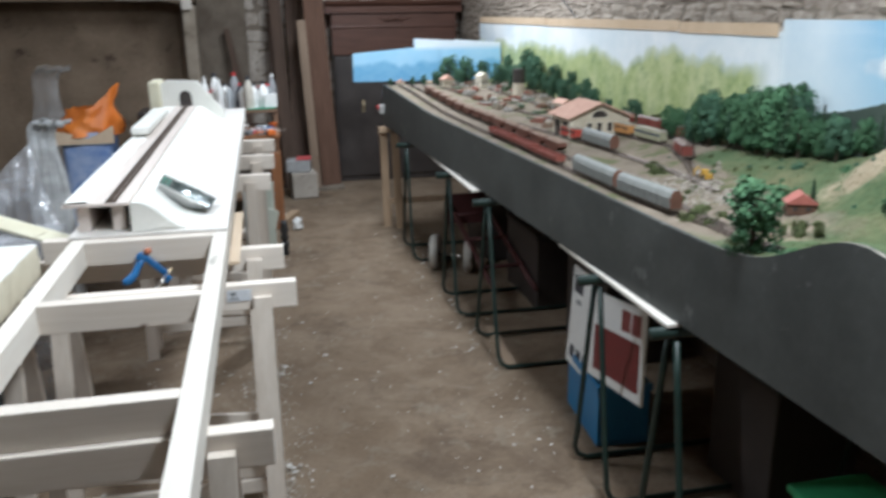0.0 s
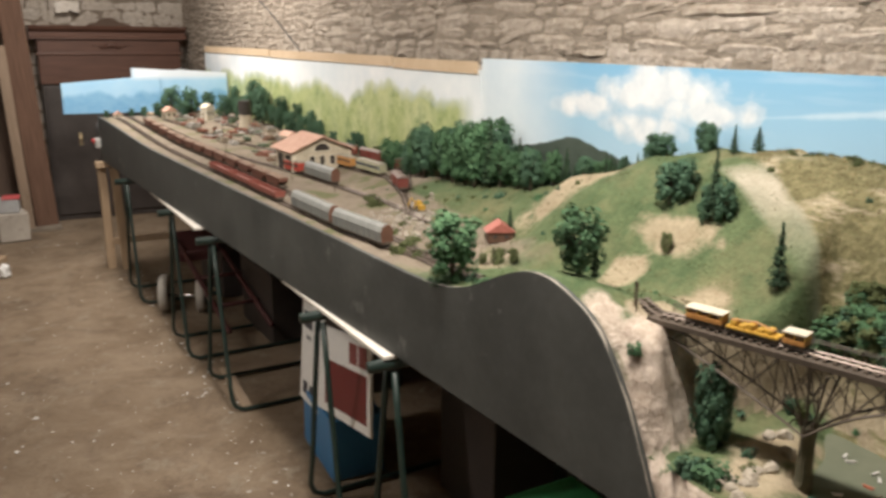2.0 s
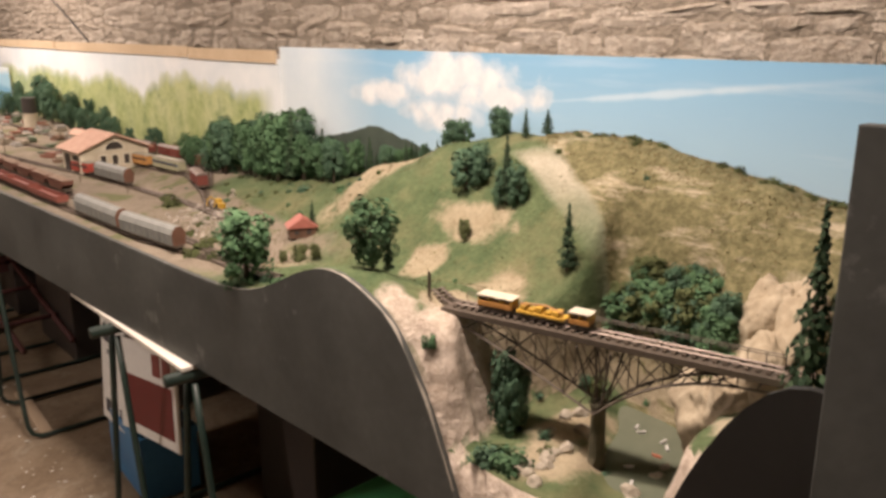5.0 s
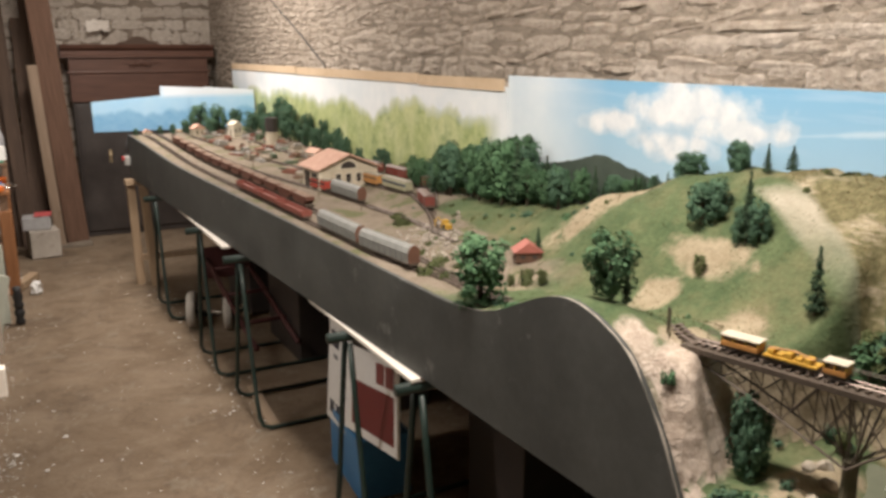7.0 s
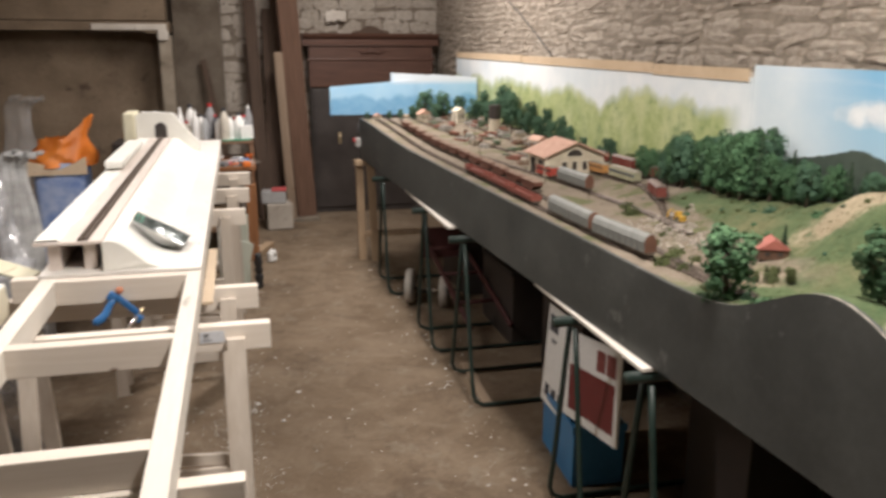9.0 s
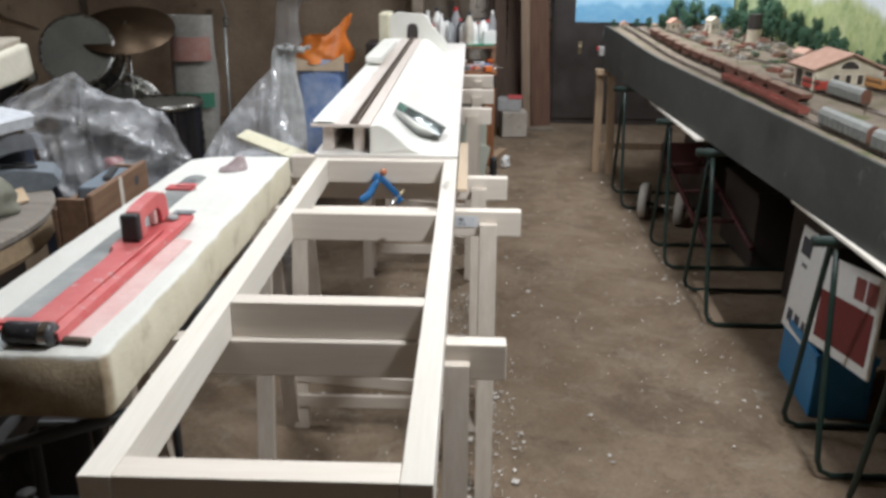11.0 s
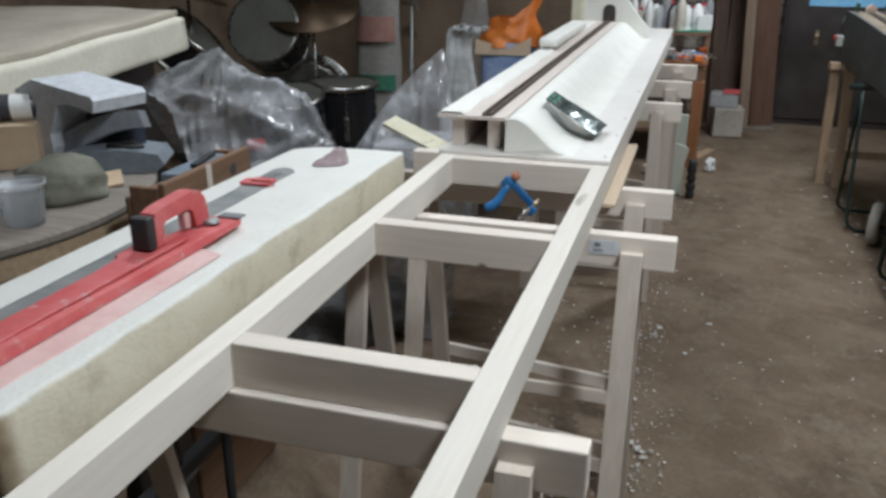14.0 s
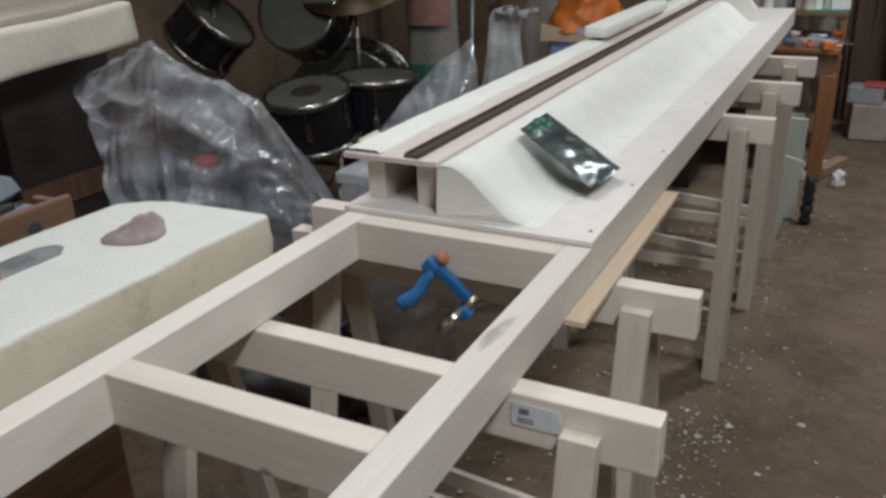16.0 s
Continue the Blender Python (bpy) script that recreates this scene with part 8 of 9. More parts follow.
M["blue_bag"] = bag_mat()
M["orange_bag"] = mottled("orange_plastic_bag", (0.50, 0.13, 0.015), (0.62, 0.20, 0.03), 8, 0.4, 40, 0.4, 0.006)
shopping_bag()
k = thing("speaker_box", (-0.50, 4.62, 0), "dark box with a small pale panel behind the bench", "box")
part("body", boxed(-0.13, 0.13, -0.15, 0.15, 0, 0.86, 0.008), M["dark_panel"], k)
part("panel", boxed(-0.07, 0.0, -0.153, -0.1505, 0.70, 0.79, 0.001), M["grey_plastic"], k)


LEAF = (-1.31, 0.60, 0.44)


def black_bag(x, y, r, d, h, seed):
    """A lumpy refuse bag with a gathered, knotted neck."""
    bm = bmesh.new()
    bmesh.ops.create_icosphere(bm, subdivisions=4, radius=1.0)
    for v in bm.verts:
        p = v.co.copy()
        k = 1 + 0.42 * noise.noise(p * 1.7 + Vector((seed, 0, 0))) + 0.17 * (0.5 - abs(noise.noise(p * 4.1 + Vector((0, seed, 0))))) + 0.06 * noise.noise(p * 9)
        v.co = Vector((p.x * k * r, p.y * k * d, (max(p.z * k, -0.55) + 0.55) * h / 1.6))
    b = thing("refuse_bag", (x, y, 0.002), "creased black plastic refuse bag on the floor", "refuse bag", "refuse bags", turn=seed * 40)
    part("bag", bm, M["bag_black"], b, smooth=True)
    top = max(v.z for v in (q.co for q in b.children[0].data.vertices))
    part("neck", lathe(bmesh.new(), ((0, -0.02), (0.028, -0.02), (0.010, 0.008), (0.013, 0.012), (0.009, 0.017), (0.018, 0.036), (0, 0.030)), 12, m=Matrix.Translation((0, 0, top))), M["bag_black"], b, smooth=True)


M["silver_foil"] = mottled("crumpled_silver_foil", (0.70, 0.70, 0.68), (0.85, 0.85, 0.83), 20, 0.42, 90, 0.8, 0.003, 0.6, 0.55)
M["bag_black"] = mottled("black_bag_film", (0.032, 0.031, 0.030), (0.070, 0.068, 0.064), 9, 0.52, 26, 0.9, 0.012, 0.5)


def lower_left():
    for x, y, r, d, h, seed in ((-0.80, 0.50, 0.16, 0.18, 0.34, 1.0), (-1.12, 0.98, 0.16, 0.16, 0.42, 2.0), (-0.60, 0.34, 0.10, 0.12, 0.24, 6.0), (-1.27, 1.12, 0.16, 0.16, 0.56, 7.0), (-1.00, 0.14, 0.14, 0.14, 0.30, 9.0), (-1.06, 2.0, 0.15, 0.19, 0.28, 11.0), (-0.86, 2.14, 0.11, 0.14, 0.20, 12.0)):
        black_bag(x, y, r, d, h, seed)
    d = thing("round_leaf", (LEAF[0], LEAF[1], LEAF[2]), "round wooden stool seat with a worn rim standing on edge", "stool seat")
    d.matrix_world = pose(*LEAF, 78, 0, 52)
    part("disc", lathe(bmesh.new(), ((0, -0.012), (0.145, -0.012), (0.15, -0.006), (0.15, 0.01), (0.145, 0.014), (0, 0.014)), 48), M["raw_wood"], d)
    part("rim", lathe(bmesh.new(), ((0.1505, -0.013), (0.16, -0.013), (0.16, 0.015), (0.1505, 0.015)), 48), M["dusty_wood"], d)
    b = thing("cardboard_box", (LEAF[0] - 0.03, LEAF[1], 0), "dark cardboard box with a stool seat on it", "box", turn=20)
    part("carton", boxed(-0.13, 0.03, -0.06, 0.14, 0.0, LEAF[2] - 0.158, 0.006), M["dark_panel"], b)
    part("flap", boxed(0.031, 0.035, -0.06, 0.12, LEAF[2] - 0.28, LEAF[2] - 0.15, 0.001, pose(0, 0, 0, 0, -4, 0)), M["worn_rim"], b)
    wb = thing("wooden_box", (-1.17, 0.46, 0.002), "low tan wooden box with a plain lid beside a stool seat", "box", turn=-3)
    part("case", boxed(-0.065, 0.065, -0.155, 0.155, 0.0, 0.390, 0.004), M["raw_wood"], wb)
    part("lid", boxed(-0.075, 0.075, -0.165, 0.165, 0.3905, 0.408, 0.003), M["worn_rim"], wb, "paler worn lid")
    g = thing("storage_box", (-0.90, 0.90, 0.002), "dark plastic storage box with a pale grey rim", "box", turn=4)
    part("body", boxed(-0.068, 0.068, -0.10, 0.10, 0.0, 0.385, 0.006), M["dark_panel"], g)
    for z in (0.183, 0.388):
        for x0, x1, y0, y1 in ((-0.076, 0.076, -0.108, -0.099), (-0.076, 0.076, 0.099, 0.108), (-0.076, -0.067, -0.0985, 0.0985), (0.067, 0.076, -0.0985, 0.0985)):
            part("rim", boxed(x0, x1, y0, y1, z, z + 0.012, 0.002), M["grey_plastic"], g)
    for x, y, h in ((-1.035, 0.51, 0.46), (-1.01, 0.36, 0.37)):
        b2 = bottle(x, y, 0, h, 0.042, paint("green_glass", (0.012, 0.075, 0.042), 0.12), M["chrome"], "green glass bottle with a silver foil neck", None, "glass_bottle")
        part("foil", lathe(bmesh.new(), ((0.031, 0.68 * h), (0.036, 0.72 * h), (0.026, 0.80 * h), (0.022, 0.905 * h), (0.018, 0.905 * h)), 20), M["silver_foil"], b2, "silver foil")


lower_left()


# ---- far desk and what stands round it ----
def desk():
    d = thing("old_desk", (-0.15, 5.12, 0), "old orange-brown wooden desk crowded with paint pots and tools", "desk")
    part("top", boxed(-0.36, 0.36, -0.34, 0.34, 0.625, 0.65, 0.004), M["orange_wood"], d)
    part("apron", boxed(-0.34, 0.34, -0.32, 0.32, 0.53, 0.6245, 0.003), M["raw_wood"], d)
    for sx in (-1, 1):
        for sy in (-1, 1):
            part("leg", boxed(sx * 0.32 - 0.035, sx * 0.32 + 0.035, sy * 0.29 - 0.035, sy * 0.29 + 0.035, 0.0, 0.5295, 0.006), M["orange_wood"], d)
    part("shelf", boxed(-0.36, 0.36, 0.02, 0.34, 0.7605, 0.78, 0.003), M["raw_wood"], d)
    for sx in (-1, 1):
        part("shelf_side", boxed(sx * 0.345 - 0.015, sx * 0.345 + 0.015, 0.03, 0.33, 0.6505, 0.76, 0.002), M["raw_wood"], d)
    part("lower_shelf", boxed(-0.28, 0.28, -0.26, 0.26, 0.20, 0.22, 0.003), M["raw_wood"], d)


M["orange_wood"] = timber("varnished_orange_wood", (0.22, 0.095, 0.04), (0.33, 0.155, 0.07), 2, 0.45)
desk()


def desk_clutter():
    rnd = random.Random(12)
    zs, zt = 0.7805, 0.6505
    mats = [M["white_plastic"], M["white_plastic"], M["clear_tub"], paint("pot_grey", (0.30, 0.30, 0.31)), paint("pot_black", (0.04, 0.04, 0.05)), M["white_plastic"], paint("pot_cream", (0.6, 0.56, 0.48)), M["white_plastic"]]
    for i in range(20):
        x = -0.46 + 0.66 * (i + 0.5) / 20
        m = mats[i % len(mats)]
        bottle(x, 5.22 + rnd.uniform(-0.03, 0.16), zs, rnd.uniform(0.12, 0.25), rnd.uniform(0.024, 0.046), m, rnd.choice((M["white_plastic"], M["red_cap"], M["ink"])), rnd.choice(("white plastic glue bottle on the desk shelf", "small paint bottle on the desk shelf", "pale plastic bottle on the desk shelf")), None, "paint_bottle")
    solo("cutting_mat", boxed(-0.10, 0.10, -0.07, 0.07, 0, 0.006, 0.001), paint("mat_green", (0.02, 0.22, 0.12)), "green cutting mat on the desk shelf", "cutting mat", at=pose(0.09, 5.22, zs, 0, 0, 8))
    solo("paper_box", boxed(-0.045, 0.045, -0.04, 0.04, 0, 0.09, 0.003), M["paper"], "small white carton on the desk shelf", "carton", at=pose(0.16, 5.25, zs + 0.0065, 0, 0, 12))
    cols = [M["orange_label"], M["red_paint"], M["white_plastic"], M["blue_plastic"], M["grey_plastic"], M["paper"], M["black_rubber"], M["orange_label"], M["cloth"]]
    for i in range(44):
        x, y = rnd.uniform(-0.30, 0.18), rnd.uniform(4.80, 5.10)
        w, d, h = rnd.uniform(0.012, 0.05), rnd.uniform(0.012, 0.035), rnd.uniform(0.008, 0.035)
        kind = i % 3
        if kind == 0:
            t = thing("screwdriver", (x, y, zt + 0.011), "small hand tool with a coloured handle on the desk", "hand tool", "tools on the desk", turn=rnd.uniform(0, 180))
            part("handle", tube(bmesh.new(), [(-0.045, 0, 0), (-0.04, 0, 0), (0.03, 0, 0), (0.035, 0, 0)], 0.01, 8, radii=[0.006, 0.011, 0.010, 0.006]), rnd.choice(cols[:4]), t, smooth=True)
            part("blade", tube(bmesh.new(), [(0.035, 0, 0), (0.11, 0, 0)], 0.003, 6), M["chrome"], t)
        elif kind == 1:
            ob = boxed(-w, w, -d, d, 0, h, min(0.004, h * 0.3))
            solo("small_packet", ob, rnd.choice(cols), "small coloured packet lying on the desk", "packet", "packets on the desk", at=pose(x, y, zt, 0, 0, rnd.uniform(0, 180)))
        else:
            tub(x, y, zt, rnd.uniform(0.015, 0.03), rnd.uniform(0.02, 0.04), rnd.choice((M["white_plastic"], M["clear_tub"], M["orange_label"])), "small open pot on the desk", "paint_pot")
    for i in range(7):
        z = 0.2205 + 0.05 * i if i < 3 else 0.0
        solo("wood_offcut", boxed(-0.14, 0.14, -0.03, 0.03, 0, 0.045, 0.003), M["pine_x"] if i % 2 else M["leg_wood"], "short timber offcut stacked under the desk", "offcut", "timber offcuts", at=pose(-0.1 + 0.05 * (i % 2) + (0.1 if i > 2 else 0), 4.9 + 0.02 * i, z if i < 3 else 0.0 + 0.0 * i, 0, 0, rnd.uniform(-8, 8)) if i < 3 else pose(-0.3 + 0.09 * i, 4.72 + 0.1 * (i - 3), 0.004, 0, 0, 70))


desk_clutter()
M["pale_tub"] = plain("greyed_clear_plastic", (0.34, 0.34, 0.34), 0.4)
M["green_foam"] = mottled("pale_green_foam", (0.50, 0.54, 0.46), (0.58, 0.61, 0.53), 9, 0.85, 100, 0.2, 0.003)
cut_sheet = prism(bmesh.new(), ((-0.040, 0.0), (0.034, 0.0), (0.105, 0.305), (0.085, 0.318), (-0.048, 0.352)), 0.022)
for bm, mat, at in ((cut_sheet, "green_foam", pose(0.058, 3.97, 0.004, -4, 0, 3)),
                    (boxed(-0.075, 0.075, -0.012, 0.012, 0, 0.44, 0.003), "green_foam", pose(0.062, 4.20, 0.004, -4, 0, -4)),
                    (boxed(-0.07, 0.07, -0.012, 0.012, 0, 0.40, 0.003), "foam", pose(0.02, 4.32, 0.004, -5, 0, 2))):
    solo("foam_sheet", bm, M[mat], "pale foam sheet offcut leaning under the bench", "foam sheet", "leaning foam sheets", at=at)
ft = thing("turned_leg", (0.185, 4.16, 0.003), "short black turned furniture leg standing on the floor", "furniture leg")
part("foot", lathe(bmesh.new(), ((0, 0), (0.022, 0), (0.026, 0.02), (0.018, 0.035), (0.027, 0.055), (0.027, 0.075), (0.017, 0.09), (0, 0.09)), 18), M["black_rubber"], ft, smooth=True)
part("collar", lathe(bmesh.new(), ((0, 0.0905), (0.02, 0.0905), (0.028, 0.11), (0.019, 0.128), (0.027, 0.15), (0.020, 0.185), (0.022, 0.21), (0, 0.212)), 18), M["black_rubber"], ft, smooth=True)
lump("paper_scrap", pose(0.285, 4.76, 0.004, 0, 0, 20), (0.032, 0.026, 0.05), M["paper"], "crumpled white paper scrap on the floor by the desk", "scrap", 6.0, 0.4)


bl = thing("breeze_block", (0.385, 5.82, 0.004), "pale grey concrete block beside the timber post", "concrete block", turn=6)
part("block", boxed(-0.10, 0.10, -0.10, 0.10, 0, 0.20, 0.008), M["limewash_far"], bl)
pb = thing("plastic_box", (0.36, 5.83, 0.2045), "clear grey plastic box with a red lid on a concrete block", "box", turn=-5)
part("tub", boxed(-0.10, 0.09, -0.07, 0.07, 0, 0.10, 0.012), M["pale_tub"], pb)
part("lid", boxed(-0.02, 0.095, -0.075, 0.075, 0.1005, 0.112, 0.004), M["red_paint"], pb, "red plastic lid")


SOCKET = (0.872, 4.62, 0.815)
sk = thing("socket_box", SOCKET, "small grey and red extension socket hanging on the railway's corner", "socket")
part("case", boxed(-0.016, 0.016, -0.03, 0.03, -0.03, 0.025, 0.004), paint("socket_grey", (0.40, 0.39, 0.37)), sk)
part("plug", boxed(-0.030, -0.0165, -0.014, 0.014, 0.0, 0.024, 0.004), M["red_cap"], sk, "red plug")
part("lead", tube(bmesh.new(), [(0, 0.0, 0.025), (0.004, 0.01, 0.08), (0.012, 0.012, 0.12)], 0.004, 6), M["black_rubber"], sk, smooth=True)

# ---- under the railway ----
for y0, y1 in ((0.915, 1.665), (2.52, 3.46)):
    ob = child_of(part("batten", boxed(-0.010, 0.05, y0, y1, 0.688, 0.6985, 0.002), M["pine"], None, "pale batten under the fascia"), layout)
    ob.matrix_world = Matrix.Translation((fx((y0 + y1) / 2), 0, 0))


def poster_box():
    b = thing("blue_crate", (1.30, 1.70, 0.004), "blue plastic crate holding two printed boards", "crate", turn=-4)
    part("base", boxed(-0.15, 0.03, -0.16, 0.18, 0, 0.012), M["blue_bin"], b)
    for x0, x1, y0, y1 in ((-0.15, -0.143, -0.16, 0.18), (0.023, 0.03, -0.16, 0.18), (-0.1428, 0.0228, -0.16, -0.153), (-0.1428, 0.0228, 0.173, 0.18)):
        part("side", boxed(x0, x1, y0, y1, 0.0122, 0.22, 0.002), M["blue_bin"], b)
    part("rim", boxed(-0.157, -0.1505, -0.165, 0.185, 0.195, 0.222, 0.002), M["blue_bin"], b)
    part("rim", boxed(-0.157, 0.035, -0.167, -0.1605, 0.195, 0.222, 0.002), M["blue_bin"], b)


M["blue_bin"] = mottled("blue_crate_plastic", (0.035, 0.15, 0.33), (0.05, 0.20, 0.40), 6, 0.4, 60, 0.05, 0.002)
poster_box()


def board(name, y0, y1, z0, z1, x, label, lean, roll=0.0):
    p = thing(name, (x, (y0 + y1) / 2, z0), label, "poster board", "boards in the blue crate")
    p.matrix_world = pose(x, (y0 + y1) / 2, z0, roll, lean, 0)
    h = (y1 - y0) / 2
    part("card", boxed(0, 0.006, -h, h, 0, z1 - z0, 0.001), M["paper"], p)
    return p, h, z1 - z0


p, h, t = board("white_poster_board", 1.69, 1.89, 0.18, 0.545, 1.15, "white printed poster board with black marks", 4)
part("print_bar", boxed(-0.0012, -0.0002, h - 0.10, h - 0.02, t - 0.09, t - 0.03), M["ink"], p)
part("print_bar", boxed(-0.0012, -0.0002, h - 0.09, h - 0.05, t - 0.13, t - 0.115), M["grey_plastic"], p)
for k in range(3):
    part("print_bar", boxed(-0.0012, -0.0002, h - 0.19 + 0.06 * k, h - 0.15 + 0.06 * k, 0.03, 0.075), M["ink"], p)
p, h, t = board("red_poster_board", 1.25, 1.68, 0.262, 0.55, 1.14, "white board with a large dark red picture", 5, -9)
part("picture", boxed(-0.0012, -0.0002, -h + 0.03, h - 0.07, 0.03, 0.18), paint("poster_red", (0.16, 0.025, 0.025)), p, "dark red picture")
part("print_bar", boxed(-0.0012, -0.0002, -h + 0.03, -h + 0.09, 0.20, 0.265), paint("poster_red2", (0.20, 0.05, 0.045)), p)
part("print_bar", boxed(-0.0012, -0.0002, -h + 0.10, -h + 0.16, 0.20, 0.265), paint("poster_red2", (0.20, 0.05, 0.045)), p)


def hand_truck():
    c = thing("hand_truck", (1.12, 3.35, 0), "red sack truck with pale rubber wheels lying under the railway", "hand truck")
    for y, x in ((0.30, -0.10), (0.18, 0.07)):
        at = Matrix.Translation((x, y, 0.102)) @ pose(0, 0, 0, 0, 90, -20) @ Matrix.Scale(1.15, 4)
        w = part("wheel", lathe(bmesh.new(), ((0.044, -0.018), (0.078, -0.02), (0.086, -0.012), (0.086, 0.012), (0.078, 0.02), (0.044, 0.018)), 32, m=at), M["pale_rubber"], c, smooth=True)
        part("hub", lathe(bmesh.new(), ((0, -0.016), (0.043, -0.016), (0.043, 0.016), (0, 0.016)), 20, m=at), M["grey_plastic"], w)
    for x in (0.02, 0.22):
        part("frame_tube", tube(bmesh.new(), [(x, -0.55, 0.13), (x, -0.2, 0.20), (x, 0.45, 0.34)], 0.013, 8), M["dull_red"], c, smooth=True)
    for y, z in ((-0.3, 0.18), (0.0, 0.245), (0.3, 0.31)):
        part("crossbar", tube(bmesh.new(), [(0.0, y, z), (0.24, y, z)], 0.011, 8), M["dull_red"], c, smooth=True)
    part("axle", tube(bmesh.new(), [(-0.10, 0.30, 0.090), (0.10, 0.16, 0.090)], 0.009, 8), M["chrome"], c, smooth=True)
    part("toe_plate", boxed(0.0, 0.24, 0.44, 0.455, 0.22, 0.40, 0.003), M["dull_red"], c)


M["dull_red"] = plain("dusty_dark_red", (0.065, 0.018, 0.017), 0.7)
M["pale_rubber"] = plain("pale_grey_rubber", (0.42, 0.40, 0.36), 0.7)
hand_truck()
gc = thing("green_crate", (1.40, 0.66, 0.004), "bright green plastic crate under the railway", "crate")
part("bin", boxed(-0.10, 0.10, -0.10, 0.10, 0, 0.295, 0.012), paint("crate_green", (0.06, 0.30, 0.12)), gc)
part("rim", boxed(-0.11, 0.11, -0.11, 0.11, 0.2955, 0.315, 0.006), paint("crate_green", (0.06, 0.30, 0.12)), gc)
for x, y, w, d, h in ((1.55, 2.35, 0.14, 0.22, 0.42), (1.52, 3.1, 0.16, 0.25, 0.35), (1.50, 3.95, 0.15, 0.25, 0.5), (1.58, 1.2, 0.14, 0.16, 0.4)):
    b = thing("storage_box", (x, y, 0.004), "dark storage box in the shade under the railway", "box", "boxes under the railway")
    part("body", boxed(-w, w, -d, d, 0, h, 0.008), M["dark_panel"], b)
    part("lid", boxed(-w - 0.006, w + 0.006, -d - 0.006, d + 0.006, h + 0.0005, h + 0.025, 0.005), M["black_rubber"], b)
M["dusty_plank"] = timber("dusty_plank", (0.26, 0.19, 0.13), (0.36, 0.28, 0.20), 1, 0.9)
solo("floor_plank", boxed(-0.022, 0.022, -0.22, 0.22, 0, 0.012, 0.003), M["dusty_plank"], "short dusty plank lying under a trestle foot", "plank", at=pose(1.066, 2.465, 0.0, 0, 0, -3.5))


solo("loose_cable", tube(bmesh.new(), [(1.835, 5.6, 2.16), (1.832, 4.95, 1.915), (1.83, 4.50, 1.735), (1.83, 4.05, 1.56), (1.835, 3.68, 1.39), (1.84, 3.55, 1.30)], 0.004, 6), M["black_rubber"], "thin black cable hanging down the stone wall", "cable", smooth=True)


def wrapper():
    solo("orange_wrapper", sheet(14, 10, lambda u, v: Vector((0.07 * (u - 0.5), 0.05 * (v - 0.5) + 0.01 * math.sin(u * 7), 0.008 + 0.022 * abs(noise.noise(Vector((u * 5, v * 5, 2))))))), M["orange_label"], "crumpled orange wrapper on the floor", "wrapper", at=pose(0.085, 0.91, 0.0, 0, 0, 20))


wrapper()


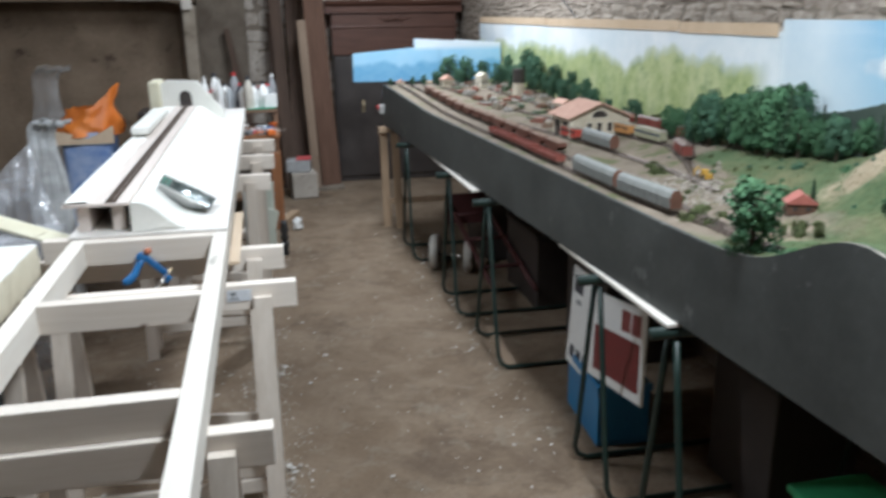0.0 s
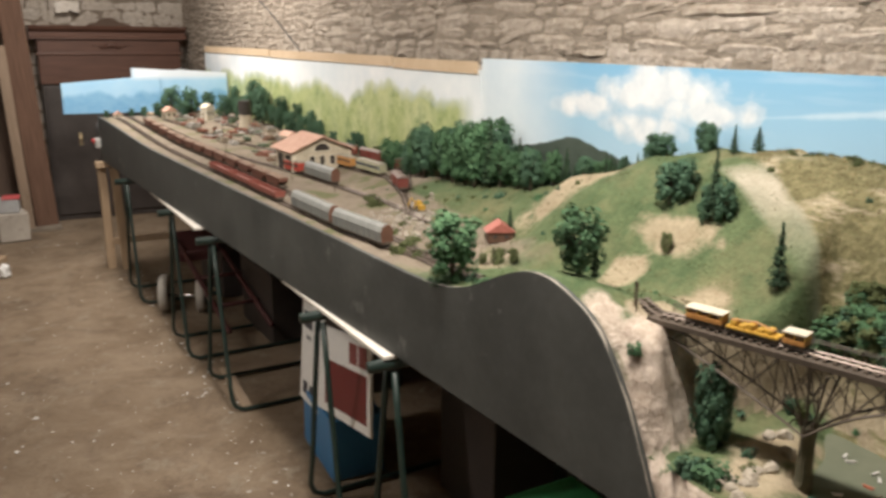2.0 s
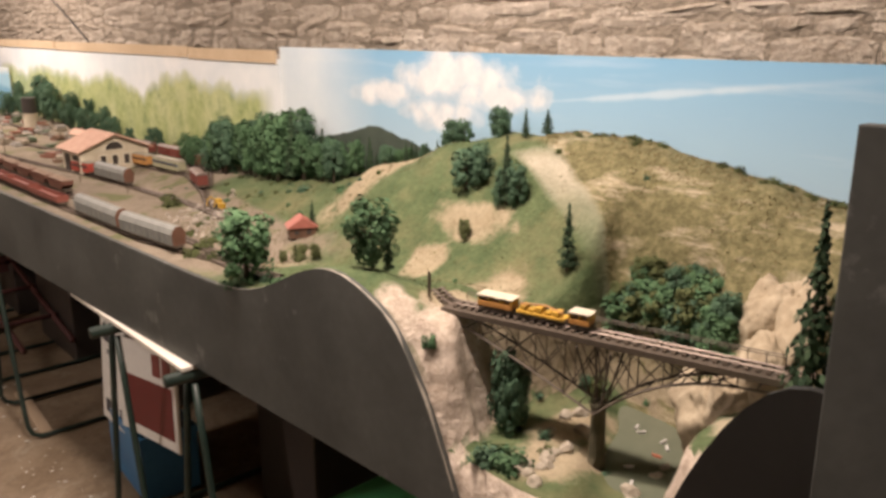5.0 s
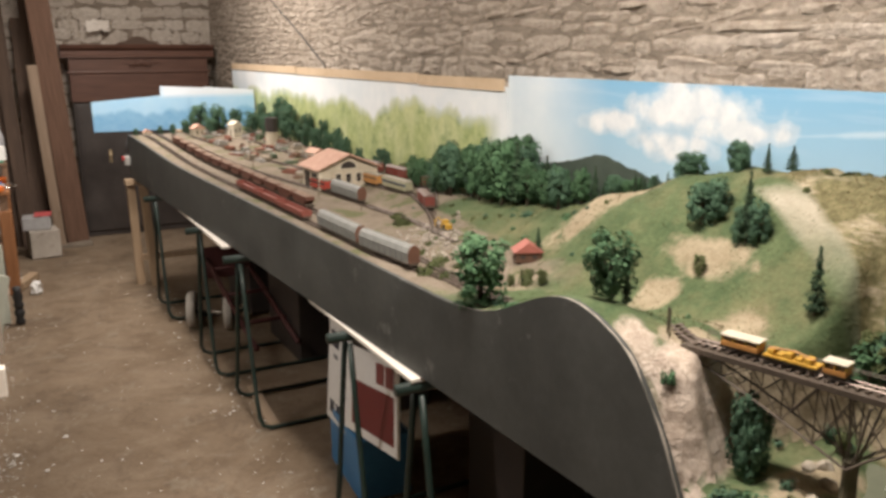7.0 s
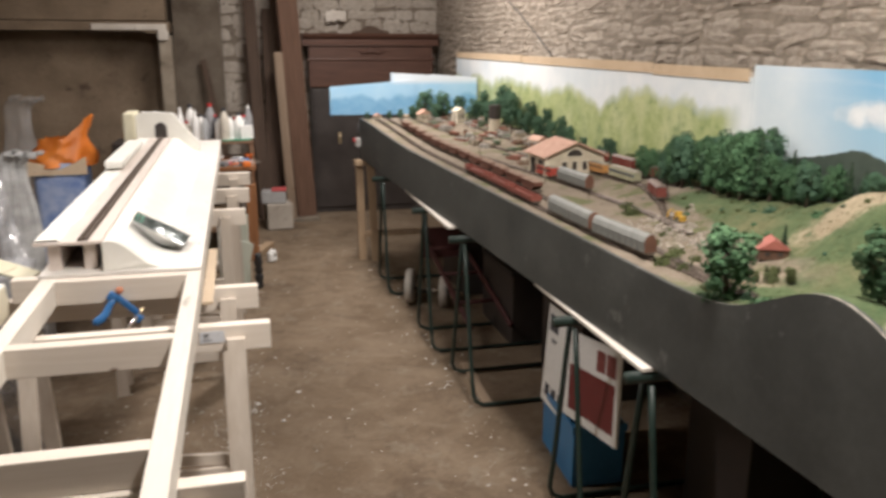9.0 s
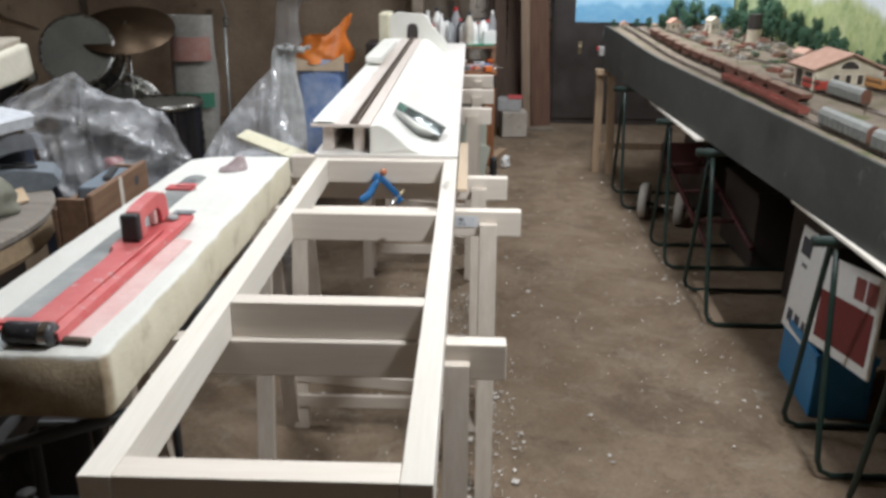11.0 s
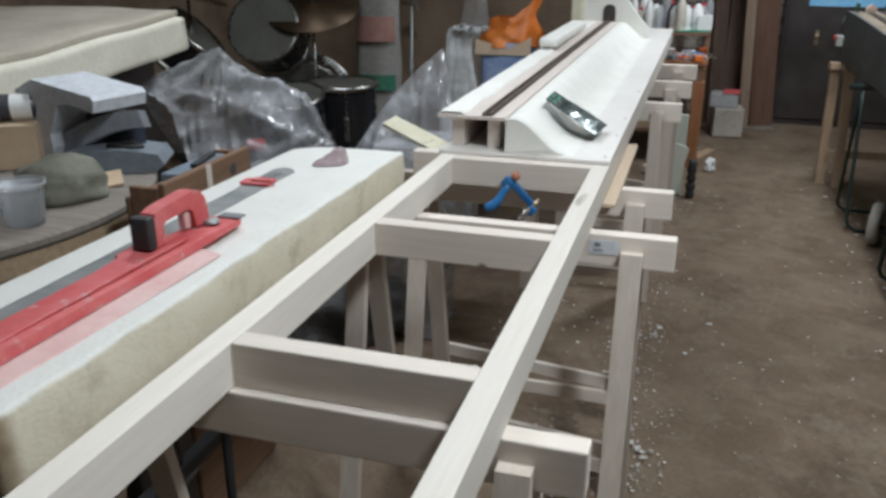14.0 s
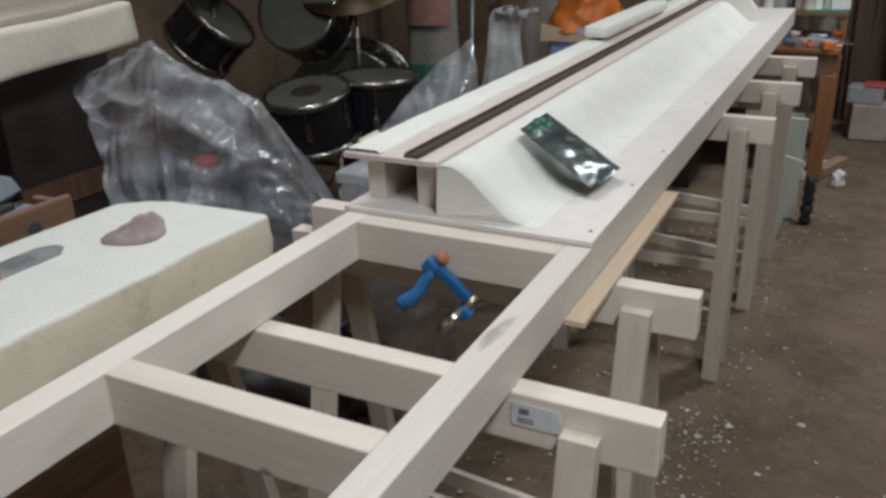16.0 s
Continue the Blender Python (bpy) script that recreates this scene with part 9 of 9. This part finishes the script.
def debris():
    """Foam crumbs, chips of plaster and straw on the floor."""
    rnd = random.Random(19)
    vs, fs = [], []

    def chip(x, y, s):
        n = len(vs)
        a = rnd.uniform(0, 6.28)
        for k in range(4):
            r = s * rnd.uniform(0.35, 1.7)
            vs.append((x + r * math.cos(a + k * 1.57), y + r * math.sin(a + k * 1.57), 0.006))
        vs.append((x + s * rnd.uniform(-0.4, 0.4), y, 0.007 + s * rnd.uniform(0.1, 0.7)))
        fs.extend([(n + k, n + (k + 1) % 4, n + 4) for k in range(4)])
    for i in range(1250):
        y = rnd.uniform(0.2, 2.5) if i % 6 else rnd.uniform(2.4, 4.6)
        chip(rnd.gauss(0.085, 0.055) + 0.03 * math.sin(y * 5), y, rnd.uniform(0.0012, 0.0055) * (2.4 if rnd.random() < 0.08 else 1))
    for i in range(360):
        chip(rnd.uniform(-0.45, 0.0), rnd.uniform(0.3, 4.0), rnd.uniform(0.002, 0.007))
    for i in range(400):
        chip(rnd.uniform(0.1, 1.0), rnd.uniform(-0.3, 5.5), rnd.uniform(0.0015, 0.005) * (2.2 if rnd.random() < 0.08 else 1))
    for i in range(110):
        chip(rnd.gauss(0.98, 0.07), rnd.uniform(1.5, 4.6), rnd.uniform(0.002, 0.008))
    me = bpy.data.meshes.new("floor_debris")
    me.from_pydata(vs, [], fs)
    me.materials.append(M["crumb"])
    tagged(new("floor_debris", me), "white foam crumbs and plaster chips scattered on the floor", "debris", kind="stuff")
    g = bmesh.new()
    bmesh.ops.create_icosphere(g, subdivisions=3, radius=1.0)
    for v in g.verts:
        k = 1 + 0.6 * noise.noise(v.co * 2.5) + 0.3 * noise.noise(v.co * 6)
        v.co = Vector((v.co.x * 0.045, v.co.y * 0.03, abs(v.co.z) * 0.02)) * k
    solo("orange_peel", g, M["orange_label"], "crumpled orange scrap of plastic on the floor", "scrap", smooth=True, at=pose(0.115, 0.375, 0.006))


def crumb_mat():
    n = Nodes("pale_crumbs", 0.9, 0, 0.2)
    return n.out(n.mix(n.island(), (0.30, 0.27, 0.23), (0.72, 0.70, 0.66)))


M["crumb"] = crumb_mat()
debris()


# ---- wall stones, last ----
def wall_stones():
    east, north = bpy.data.objects["wall_east"], bpy.data.objects["wall_north"]
    turn = Matrix.Rotation(radians(-90), 4, "Z")
    rubble(east, stone_meshes(12, 7, M["stone"]), 7.9, 1.24, 2.25, lambda s, z: Matrix.Translation((ROOM["x1"] + 0.002, -1.35 + s, z)) @ turn, 11, 0.026, 0.052, (0.06, 0.22), 300, lambda s: s > 5.2)
    rubble(north, stone_meshes(8, 9, M["stone_end"]), 1.82, 0.02, 2.2, lambda s, z: Matrix.Translation((0.03 + s, ROOM["y1"] + 0.002, z)), 13, 0.075, 0.12, (0.12, 0.22), 300, lambda s: False)


M["stone_end"] = stone_mat("end_wall_stone", (0.44, 0.39, 0.33), (0.57, 0.52, 0.46), (0.36, 0.31, 0.26))
wall_stones()
